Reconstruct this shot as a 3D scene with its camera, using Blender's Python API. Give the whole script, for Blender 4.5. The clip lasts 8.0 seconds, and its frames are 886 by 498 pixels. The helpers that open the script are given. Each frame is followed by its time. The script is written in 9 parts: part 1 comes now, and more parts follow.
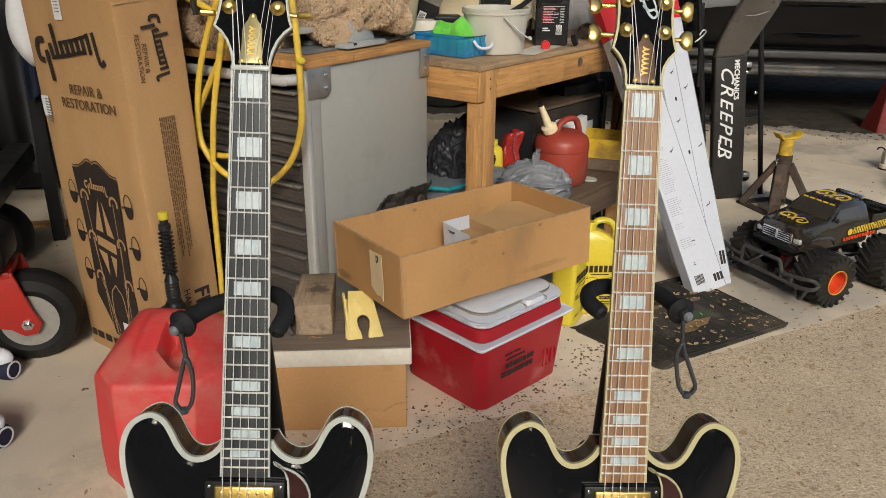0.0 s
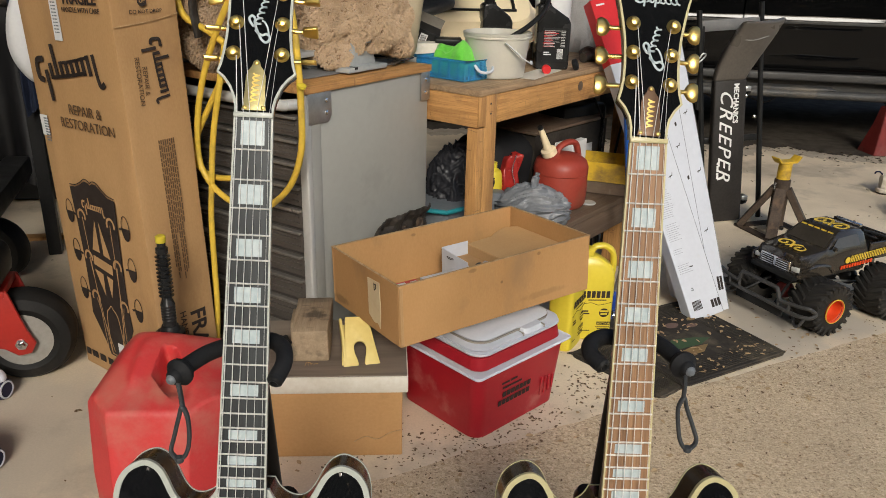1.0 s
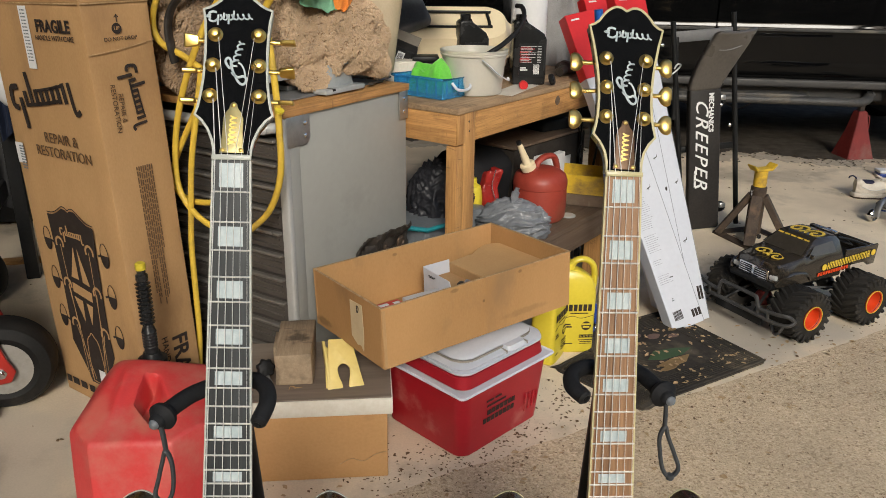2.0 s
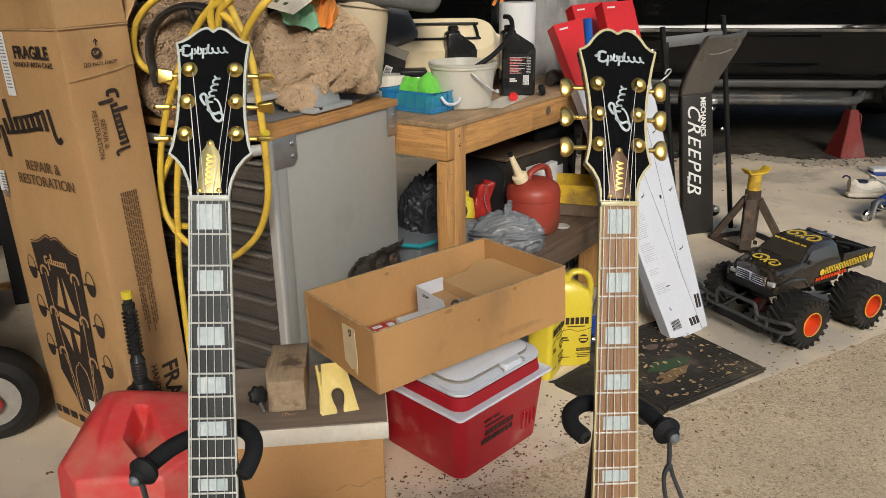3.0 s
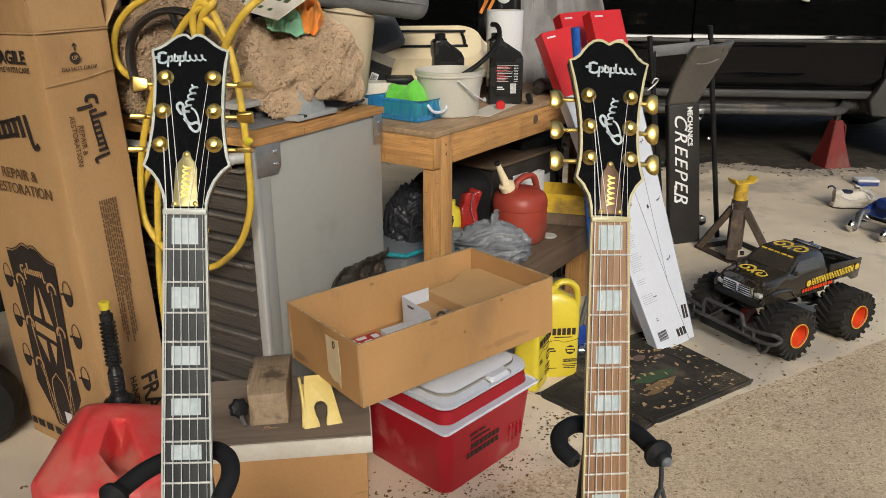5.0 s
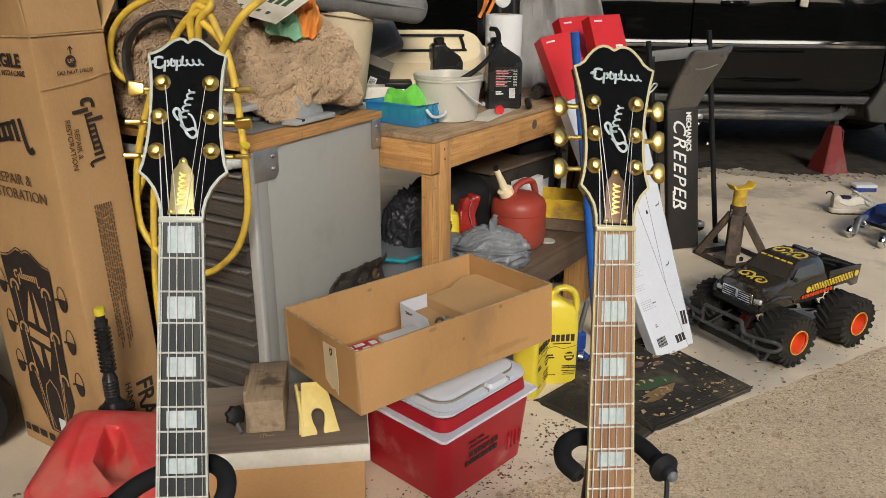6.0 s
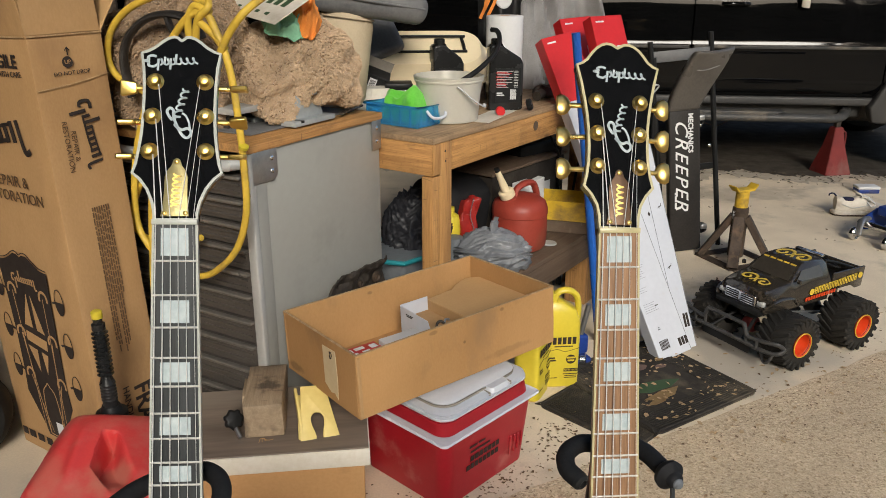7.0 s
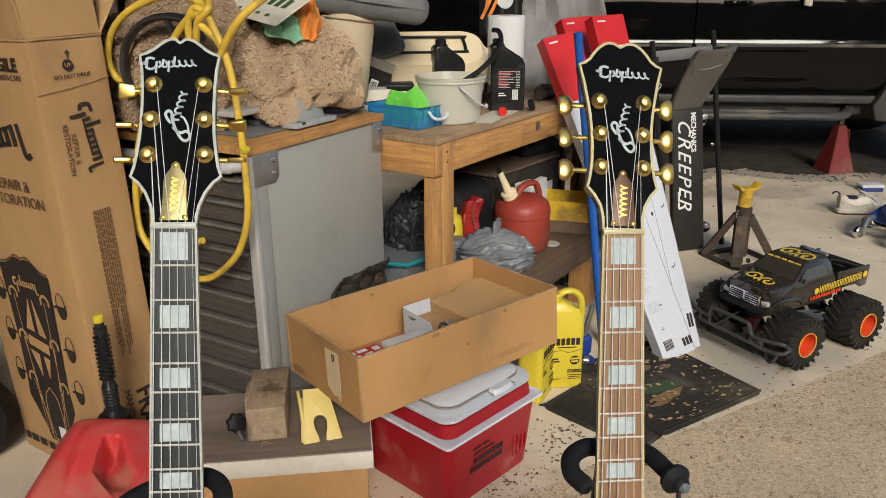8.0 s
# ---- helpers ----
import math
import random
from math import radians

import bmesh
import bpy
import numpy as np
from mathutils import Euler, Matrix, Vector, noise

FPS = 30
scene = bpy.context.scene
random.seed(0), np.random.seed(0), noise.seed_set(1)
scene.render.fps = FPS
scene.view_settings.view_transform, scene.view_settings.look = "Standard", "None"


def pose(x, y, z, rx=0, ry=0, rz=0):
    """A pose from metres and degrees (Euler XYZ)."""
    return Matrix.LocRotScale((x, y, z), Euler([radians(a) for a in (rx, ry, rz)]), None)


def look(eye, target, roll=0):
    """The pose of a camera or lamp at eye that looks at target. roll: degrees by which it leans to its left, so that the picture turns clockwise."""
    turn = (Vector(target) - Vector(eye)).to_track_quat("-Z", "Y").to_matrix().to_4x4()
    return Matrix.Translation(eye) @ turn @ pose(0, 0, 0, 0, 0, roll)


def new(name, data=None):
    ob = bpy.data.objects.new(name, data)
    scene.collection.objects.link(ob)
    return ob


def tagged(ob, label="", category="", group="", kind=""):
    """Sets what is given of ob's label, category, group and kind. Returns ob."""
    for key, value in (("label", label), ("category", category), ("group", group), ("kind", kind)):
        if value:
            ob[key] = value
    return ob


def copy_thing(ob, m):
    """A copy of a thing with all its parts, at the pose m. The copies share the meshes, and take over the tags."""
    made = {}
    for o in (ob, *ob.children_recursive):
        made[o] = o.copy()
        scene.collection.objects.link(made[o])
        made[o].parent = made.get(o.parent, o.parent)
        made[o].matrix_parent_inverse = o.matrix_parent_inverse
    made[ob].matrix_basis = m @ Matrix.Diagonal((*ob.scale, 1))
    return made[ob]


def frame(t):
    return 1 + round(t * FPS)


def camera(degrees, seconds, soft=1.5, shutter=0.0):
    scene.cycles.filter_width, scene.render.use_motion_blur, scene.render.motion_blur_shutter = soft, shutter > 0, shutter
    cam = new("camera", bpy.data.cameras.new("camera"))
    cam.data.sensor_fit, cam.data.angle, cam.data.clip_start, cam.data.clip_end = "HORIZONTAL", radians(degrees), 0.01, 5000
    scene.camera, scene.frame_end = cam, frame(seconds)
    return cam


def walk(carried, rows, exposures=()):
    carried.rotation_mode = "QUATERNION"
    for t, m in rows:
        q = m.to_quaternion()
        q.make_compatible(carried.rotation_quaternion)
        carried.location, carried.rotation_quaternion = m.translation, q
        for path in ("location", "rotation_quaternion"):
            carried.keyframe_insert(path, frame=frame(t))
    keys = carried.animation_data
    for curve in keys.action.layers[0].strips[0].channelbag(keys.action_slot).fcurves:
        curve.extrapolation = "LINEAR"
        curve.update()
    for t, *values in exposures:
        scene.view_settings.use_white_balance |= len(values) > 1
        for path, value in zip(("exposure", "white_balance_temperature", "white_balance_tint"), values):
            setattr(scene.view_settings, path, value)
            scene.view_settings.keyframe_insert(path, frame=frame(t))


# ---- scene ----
# ---- camera ----
cam = camera(59.3, 8.0, soft=0.9)
PATH = [
    (0, (0.054, 0.051, 1.172), (0.006, 1.908, 0.431), 0.5),
    (0.5, (0.046, 0.067, 1.2), (-0.002, 1.927, 0.467), 1.2),
    (1, (0.046, 0.075, 1.213), (0.008, 1.94, 0.493), 1.5),
    (1.5, (0.047, 0.073, 1.229), (0.037, 1.942, 0.518), 1.4),
    (3, (0.054, 0.128, 1.268), (0.074, 2.004, 0.576), -0.7),
    (3.5, (0.066, 0.152, 1.261), (0.087, 2.029, 0.572), -1.1),
    (4, (0.059, 0.161, 1.266), (0.086, 2.039, 0.58), -0.8),
    (4.5, (0.056, 0.156, 1.268), (0.1, 2.036, 0.587), -0.4),
    (6, (0.05, 0.177, 1.268), (0.115, 2.061, 0.599), 0.2),
    (6.5, (0.047, 0.187, 1.269), (0.111, 2.073, 0.606), 0.2),
    (7, (0.052, 0.194, 1.262), (0.114, 2.079, 0.599), 0.1),
    (7.5, (0.057, 0.2, 1.259), (0.117, 2.087, 0.598), -0.1),
    (8, (0.053, 0.203, 1.261), (0.108, 2.09, 0.599), -0.3),
]
walk(cam, [(t, look(eye, target, roll)) for t, eye, target, roll in PATH], [(0, 0.31)])

# ---- daylight: a soft sky, entering by the open front of the carport ----
world = bpy.data.worlds.new("daylight")
scene.world = world
world.use_nodes = True
wn = world.node_tree
sky = wn.nodes.new("ShaderNodeTexSky")
sky.sky_type = 'NISHITA'
sky.sun_disc = False
sky.sun_elevation, sky.sun_rotation = radians(29), radians(174)
sky.dust_density, sky.air_density = 3.0, 1.0
wn.links.new(sky.outputs[0], wn.nodes["Background"].inputs[0])
wn.nodes["Background"].inputs[1].default_value = 0.15
sun_data = bpy.data.lights.new("sun", 'SUN')
sun_data.energy, sun_data.angle, sun_data.color = 2.3, radians(20), (1.0, 0.98, 0.91)
sun = new("sun", sun_data)
sun.matrix_basis = look((0.6, -5.7, 3.2), (0, 0, 0))

# ---- materials ----
def surf(name, c1, c2=None, rough=0.5, metal=0.0, scale=6.0, fine=90.0, bump=0.1, rvar=0.12, dirt=None, dscale=3.0, damount=0.5,
         coat=0.0, stretch=(1, 1, 1), spread=0.5, piece=0.0, sheen=0.0, alpha=1.0, trans=0.0, ior=1.45, subsurf=0.0):
    """A surface with a broad stain, a fine grain, uneven gloss and a low relief, all in metres."""
    m = bpy.data.materials.new(name)
    m.use_nodes = True
    nt = m.node_tree
    n, l = nt.nodes, nt.links
    b = n["Principled BSDF"]
    c2 = c2 or tuple(x * 0.72 for x in c1)
    tc = n.new("ShaderNodeTexCoord")
    mp = n.new("ShaderNodeMapping")
    mp.inputs["Scale"].default_value = stretch
    l.new(tc.outputs["Object"], mp.inputs[0])

    def noisy(sc, detail=4.0, rgh=0.55):
        t = n.new("ShaderNodeTexNoise")
        t.inputs["Scale"].default_value, t.inputs["Detail"].default_value, t.inputs["Roughness"].default_value = sc, detail, rgh
        l.new(mp.outputs[0], t.inputs["Vector"])
        return t.outputs["Fac"]

    def ramp(src, lo, hi):
        r = n.new("ShaderNodeMapRange")
        r.inputs["From Min"].default_value, r.inputs["From Max"].default_value = lo, hi
        l.new(src, r.inputs["Value"])
        return r.outputs["Result"]

    def mix(f, a, bb):
        x = n.new("ShaderNodeMix")
        x.data_type = 'RGBA'
        for s, v in ((x.inputs[0], f), (x.inputs[6], a), (x.inputs[7], bb)):
            if isinstance(v, bpy.types.NodeSocket):
                l.new(v, s)
            else:
                s.default_value = v if isinstance(v, float) else (*v, 1.0)
        return x.outputs[2]

    broad, grain = noisy(scale), noisy(fine, 3.0)
    both = n.new("ShaderNodeMath")
    both.operation = 'MULTIPLY_ADD'
    l.new(broad, both.inputs[0])
    both.inputs[1].default_value = 0.65
    g2 = n.new("ShaderNodeMath")
    g2.operation = 'MULTIPLY'
    l.new(grain, g2.inputs[0])
    g2.inputs[1].default_value = 0.35
    l.new(g2.outputs[0], both.inputs[2])
    col = mix(ramp(both.outputs[0], 0.5 - 0.3 * spread, 0.5 + 0.3 * spread), c1, c2)
    if piece:
        oi = n.new("ShaderNodeObjectInfo")
        hs = n.new("ShaderNodeHueSaturation")
        l.new(ramp_out(n, l, oi.outputs["Random"], 1 - piece, 1 + piece), hs.inputs["Value"])
        l.new(col, hs.inputs["Color"])
        col = hs.outputs[0]
    if dirt:
        d = ramp(noisy(dscale, 6.0, 0.65), 0.62 - 0.3 * damount, 0.72)
        col = mix(d, col, dirt)
    l.new(col, b.inputs["Base Color"])
    l.new(ramp_out(n, l, broad, max(rough - rvar, 0.02), min(rough + rvar, 1.0)), b.inputs["Roughness"])
    b.inputs["Metallic"].default_value = metal
    b.inputs["Coat Weight"].default_value = coat
    b.inputs["Coat Roughness"].default_value = 0.04
    b.inputs["Sheen Weight"].default_value = sheen
    b.inputs["Transmission Weight"].default_value = trans
    b.inputs["IOR"].default_value = ior
    b.inputs["Alpha"].default_value = alpha
    b.inputs["Subsurface Weight"].default_value = subsurf
    if subsurf:
        b.inputs["Subsurface Radius"].default_value = (0.01, 0.008, 0.006)
    if bump:
        bp = n.new("ShaderNodeBump")
        bp.inputs["Strength"].default_value, bp.inputs["Distance"].default_value = bump, 0.003
        l.new(both.outputs[0], bp.inputs["Height"])
        l.new(bp.outputs[0], b.inputs["Normal"])
    return m


def ramp_out(n, l, src, lo, hi):
    r = n.new("ShaderNodeMapRange")
    r.inputs["From Min"].default_value, r.inputs["From Max"].default_value = 0.25, 0.75
    r.inputs["To Min"].default_value, r.inputs["To Max"].default_value = lo, hi
    l.new(src, r.inputs["Value"])
    return r.outputs["Result"]


def wood(name, c1, c2, rings=14.0, rough=0.6, bump=0.25, axis=0, dirt=None, damount=0.4, knots=0.8):
    """Sawn timber: wandering growth bands along one axis, fine dark pores, knots, scuffs and grime."""
    m = bpy.data.materials.new(name)
    m.use_nodes = True
    n, l = m.node_tree.nodes, m.node_tree.links
    b = n["Principled BSDF"]
    tc = n.new("ShaderNodeTexCoord")

    def mapped(along, across):
        mp = n.new("ShaderNodeMapping")
        st = [across] * 3
        st[axis] = along
        mp.inputs["Scale"].default_value = st
        l.new(tc.outputs["Object"], mp.inputs[0])
        return mp.outputs[0]

    def noisy(vec, sc, detail=4.0, rgh=0.6, dist=0.0):
        t = n.new("ShaderNodeTexNoise")
        t.inputs["Scale"].default_value, t.inputs["Detail"].default_value, t.inputs["Roughness"].default_value, t.inputs["Distortion"].default_value = sc, detail, rgh, dist
        l.new(vec, t.inputs["Vector"])
        return t.outputs["Fac"]

    def span(src, lo, hi, to0=0.0, to1=1.0):
        r = n.new("ShaderNodeMapRange")
        for key, v in (("From Min", lo), ("From Max", hi), ("To Min", to0), ("To Max", to1)):
            r.inputs[key].default_value = v
        l.new(src, r.inputs["Value"])
        return r.outputs["Result"]

    def mix(f, p, q, kind='MIX'):
        x = n.new("ShaderNodeMix")
        x.data_type, x.blend_type = 'RGBA', kind
        for sk, v in ((x.inputs[0], f), (x.inputs[6], p), (x.inputs[7], q)):
            if isinstance(v, bpy.types.NodeSocket):
                l.new(v, sk)
            else:
                sk.default_value = v if isinstance(v, float) else (*v, 1.0)
        return x.outputs[2]

    bands = noisy(mapped(0.5, 9.0), rings * 0.45, 2.0, 0.5, 1.4)
    fibre = noisy(mapped(1.2, 60.0), rings * 0.6, 4.0, 0.7)
    blotch = noisy(mapped(1.0, 1.6), 5.0, 5.0, 0.6)
    col = mix(span(bands, 0.36, 0.64), c1, tuple(p * 0.55 + q * 0.45 for p, q in zip(c1, c2)))
    col = mix(span(fibre, 0.50, 0.74), col, c2)
    col = mix(span(blotch, 0.45, 0.75, 0.0, 0.55), col, tuple(p * 0.6 for p in c1))
    v = n.new("ShaderNodeTexVoronoi")
    v.inputs["Scale"].default_value = 5.5
    l.new(mapped(0.55, 1.0), v.inputs["Vector"])
    col = mix(span(v.outputs["Distance"], 0.045, 0.105, knots, 0.0), col, tuple(p * 0.35 for p in c2))
    if dirt:
        col = mix(span(noisy(mapped(1.0, 1.0), 4.0, 7.0, 0.7), 0.62 - 0.3 * damount, 0.74), col, dirt)
        scr = noisy(mapped(22.0, 3.0), 6.0, 2.0, 0.5)
        col = mix(span(scr, 0.66, 0.72, 0.0, 0.6), col, dirt)
    l.new(col, b.inputs["Base Color"])
    l.new(span(bands, 0.3, 0.7, max(rough - 0.1, 0.1), min(rough + 0.12, 1.0)), b.inputs["Roughness"])
    bp = n.new("ShaderNodeBump")
    bp.inputs["Strength"].default_value, bp.inputs["Distance"].default_value = bump, 0.003
    l.new(fibre, bp.inputs["Height"])
    l.new(bp.outputs[0], b.inputs["Normal"])
    return m


M_SLAB = surf("slab concrete", (0.80, 0.675, 0.50), (0.61, 0.505, 0.365), rough=0.85, scale=3.0, fine=170, bump=0.35, dirt=(0.36, 0.295, 0.21), dscale=2.2, damount=0.3)


def stained(mat, spots, colour=(0.03, 0.024, 0.018), wob=0.35, fine=22.0):
    """Lay soft-edged spots of stain or shade into a material's colour: each spot is centre, radii, strength in the
    thing's own metres.
    """
    n, l = mat.node_tree.nodes, mat.node_tree.links
    bs = next(q for q in n if q.type == 'BSDF_PRINCIPLED')
    src = bs.inputs["Base Color"].links[0].from_socket
    tc = n.new("ShaderNodeTexCoord")
    nz = n.new("ShaderNodeTexNoise")
    nz.inputs["Scale"].default_value, nz.inputs["Detail"].default_value = fine, 5.0
    l.new(tc.outputs["Object"], nz.inputs["Vector"])
    for c, r, k in spots:
        mp = n.new("ShaderNodeMapping")
        mp.vector_type = 'TEXTURE'
        mp.inputs["Location"].default_value, mp.inputs["Scale"].default_value = c, r
        l.new(tc.outputs["Object"], mp.inputs["Vector"])
        ln = n.new("ShaderNodeVectorMath")
        ln.operation = 'LENGTH'
        l.new(mp.outputs["Vector"], ln.inputs[0])
        ad = n.new("ShaderNodeMath")
        ad.operation = 'MULTIPLY_ADD'
        l.new(nz.outputs["Fac"], ad.inputs[0])
        ad.inputs[1].default_value = wob * 4
        l.new(ln.outputs["Value"], ad.inputs[2])
        mr = n.new("ShaderNodeMapRange")
        mr.interpolation_type = 'SMOOTHSTEP'
        l.new(ad.outputs["Value"], mr.inputs["Value"])
        mr.inputs["From Min"].default_value, mr.inputs["From Max"].default_value = 0.45 + wob * 2, 1.05 + wob * 2
        mr.inputs["To Min"].default_value, mr.inputs["To Max"].default_value = k, 0.0
        mx = n.new("ShaderNodeMix")
        mx.data_type = 'RGBA'
        l.new(mr.outputs["Result"], mx.inputs["Factor"])
        l.new(src, mx.inputs["A"])
        mx.inputs["B"].default_value = (*colour, 1)
        src = mx.outputs["Result"]
    l.new(src, bs.inputs["Base Color"])
    return mat


# Grey spots: worn concrete, the left one also taking in shade by the can.
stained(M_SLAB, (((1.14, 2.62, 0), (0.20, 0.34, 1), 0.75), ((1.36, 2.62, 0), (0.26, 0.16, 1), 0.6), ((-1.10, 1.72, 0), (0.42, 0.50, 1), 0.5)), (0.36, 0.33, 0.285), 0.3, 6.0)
stained(M_SLAB, (((2.05, 4.75, 0), (0.5, 0.18, 1), 0.4), ((0.75, 3.2, 0), (0.4, 0.25, 1), 0.4), ((-1.3, 1.7, 0), (0.22, 0.16, 1), 0.35), ((3.1, 4.95, 0), (0.5, 0.15, 1), 0.45)), (0.20, 0.16, 0.12), 0.45, 9.0)


def pebbly(name, stops, size, rough=0.9):
    """Washed concrete: small stones of many tones in a paler paste, faintly stained."""
    m = bpy.data.materials.new(name)
    m.use_nodes = True
    n, l = m.node_tree.nodes, m.node_tree.links
    b = n["Principled BSDF"]
    b.inputs["Roughness"].default_value = rough
    tc = n.new("ShaderNodeTexCoord")
    col = None
    for k, s in enumerate((size, size * 0.45)):
        v = n.new("ShaderNodeTexVoronoi")
        v.inputs["Scale"].default_value = 1.0 / s
        l.new(tc.outputs["Object"], v.inputs["Vector"])
        sep = n.new("ShaderNodeSeparateColor")
        l.new(v.outputs["Color"], sep.inputs[0])
        r = n.new("ShaderNodeValToRGB")
        r.color_ramp.interpolation = 'CONSTANT' if k else 'LINEAR'
        for i, (p, c) in enumerate(stops):
            e = r.color_ramp.elements[i] if i < 2 else r.color_ramp.elements.new(p)
            e.position, e.color = p, (*c, 1)
        l.new(sep.outputs[0], r.inputs[0])
        if col is None:
            col = r.outputs[0]
        else:
            x = n.new("ShaderNodeMix")
            x.data_type = 'RGBA'
            x.inputs[0].default_value = 0.45
            l.new(col, x.inputs[6])
            l.new(r.outputs[0], x.inputs[7])
            col = x.outputs[2]
    t = n.new("ShaderNodeTexNoise")
    t.inputs["Scale"].default_value, t.inputs["Detail"].default_value = 3.0, 8.0
    l.new(tc.outputs["Object"], t.inputs["Vector"])
    hs = n.new("ShaderNodeHueSaturation")
    l.new(ramp_out(n, l, t.outputs["Fac"], 0.86, 1.12), hs.inputs["Value"])
    l.new(col, hs.inputs["Color"])
    l.new(hs.outputs[0], b.inputs["Base Color"])
    bp = n.new("ShaderNodeBump")
    bp.inputs["Strength"].default_value, bp.inputs["Distance"].default_value = 1.0, 0.006
    gr = n.new("ShaderNodeTexNoise")
    gr.inputs["Scale"].default_value, gr.inputs["Detail"].default_value = 1.1 / size, 5.0
    l.new(tc.outputs["Object"], gr.inputs["Vector"])
    l.new(gr.outputs["Fac"], bp.inputs["Height"])
    l.new(bp.outputs[0], b.inputs["Normal"])
    return m


M_APRON = pebbly("washed aggregate", ((0.0, (0.27, 0.185, 0.11)), (1.0, (0.80, 0.66, 0.47)), (0.12, (0.45, 0.335, 0.21)), (0.28, (0.58, 0.45, 0.295)), (0.80, (0.66, 0.525, 0.355))), 0.0070)
M_GRIMESHADE = surf("grime and half shade", (0.56, 0.48, 0.37), (0.36, 0.30, 0.225), rough=0.85, scale=12, fine=120, bump=0.4, spread=0.7)
# Oil and litter, darkened further to hold the shade under the truck.
M_OILSHADE = surf("oily dirt and shade", (0.085, 0.068, 0.05), (0.03, 0.024, 0.018), rough=0.8, scale=9, fine=80, bump=0.5, spread=0.7)
M_PLATE = surf("engraved brass plate", (0.42, 0.36, 0.17), (0.30, 0.25, 0.11), rough=0.42, metal=0.7, scale=70, bump=0.05)
M_PLATEOLD = surf("browned brass plate", (0.15, 0.085, 0.045), (0.10, 0.055, 0.03), rough=0.45, metal=0.4, scale=70, bump=0.05)
M_TANLEAF = surf("tan leaf flake", (0.50, 0.36, 0.20), (0.30, 0.19, 0.10), rough=0.8, scale=30, bump=0.1)
M_FADEPRINT = surf("faint brown print", (0.10, 0.055, 0.028), (0.15, 0.085, 0.04), rough=0.75, scale=60, bump=0.0)
# Near black stands in for the unlit depth and cuts bounce light.
M_WALLD = surf("near-black wall", (0.022, 0.019, 0.016), (0.014, 0.012, 0.011), rough=0.9, scale=2.0, bump=0.2, ior=1.28)
# Ceiling out of view, kept dark to lower fill light and lacquer reflections.
M_CEIL = surf("darkened ceiling", (0.11, 0.095, 0.075), (0.075, 0.064, 0.05), rough=0.8, scale=2.0, bump=0.1)
M_CARD = surf("kraft cardboard", (0.45, 0.27, 0.122), (0.365, 0.21, 0.088), rough=0.78, scale=5.0, fine=220, bump=0.12, stretch=(1, 1, 0.5), rvar=0.08, dirt=(0.29, 0.165, 0.075), dscale=4.5, damount=0.22)
M_CARD2 = surf("old orange cardboard", (0.52, 0.295, 0.125), (0.43, 0.23, 0.09), rough=0.8, scale=3.0, fine=120, bump=0.08, dirt=(0.23, 0.13, 0.06), damount=0.3)
M_CARDIN = surf("cardboard inside", (0.55, 0.345, 0.155), (0.48, 0.29, 0.125), rough=0.8, scale=5, fine=150, bump=0.05)
M_CARDEDGE = surf("cardboard cut edge", (0.52, 0.35, 0.18), (0.30, 0.18, 0.08), rough=0.9, scale=60, fine=400, bump=0.2)
M_PRINT = surf("black print", (0.018, 0.012, 0.010), (0.03, 0.02, 0.016), rough=0.7, scale=20, bump=0.0)
M_PRINTW = surf("white print", (0.78, 0.78, 0.76), (0.68, 0.68, 0.66), rough=0.6, scale=20, bump=0.0)
M_PAPER = surf("white paper", (0.68, 0.68, 0.68), (0.61, 0.61, 0.61), rough=0.75, scale=4, bump=0.03)
M_WHITEBOX = surf("white carton", (0.57, 0.59, 0.64), (0.50, 0.52, 0.57), rough=0.55, scale=3, fine=60, bump=0.03, dirt=(0.52, 0.49, 0.45), damount=0.12)
M_CREAMBAND = surf("yellowed white band", (0.72, 0.68, 0.60), (0.60, 0.54, 0.44), rough=0.6, scale=5, bump=0.05, dirt=(0.45, 0.36, 0.24), damount=0.25)
M_BOARD = surf("worn brown board", (0.25, 0.195, 0.15), (0.145, 0.11, 0.085), rough=0.6, scale=9, fine=60, bump=0.15, stretch=(0.12, 1, 1), spread=0.4, dirt=(0.30, 0.25, 0.20), damount=0.35)
M_REDCAN = surf("dusty red plastic", (0.60, 0.050, 0.050), (0.52, 0.040, 0.040), rough=0.5, scale=4, fine=180, bump=0.12, dirt=(0.50, 0.20, 0.15), dscale=4, damount=0.55)
M_REDCAN2 = surf("faded red plastic", (0.33, 0.046, 0.027), (0.25, 0.034, 0.021), rough=0.5, scale=5, fine=100, bump=0.06, dirt=(0.22, 0.07, 0.04), damount=0.3)
M_COOLRED = surf("cooler red plastic", (0.37, 0.012, 0.022), (0.31, 0.010, 0.018), rough=0.35, scale=3, fine=110, bump=0.04, dirt=(0.42, 0.10, 0.09), dscale=7, damount=0.15)
M_COOLWHITE = surf("cooler white plastic", (0.64, 0.66, 0.71), (0.57, 0.59, 0.64), rough=0.4, scale=4, fine=100, bump=0.04, dirt=(0.5, 0.48, 0.46), dscale=6, damount=0.15)
M_BLACKPL = surf("black plastic", (0.010, 0.010, 0.010), (0.016, 0.016, 0.016), rough=0.42, scale=8, bump=0.06, ior=1.28)
M_FOAM = surf("black foam rubber", (0.009, 0.009, 0.010), (0.016, 0.016, 0.017), rough=0.7, scale=20, fine=300, bump=0.25, ior=1.28)
M_STRAP = surf("grey rubber strap", (0.050, 0.054, 0.058), (0.036, 0.039, 0.043), rough=0.55, scale=20, bump=0.1)
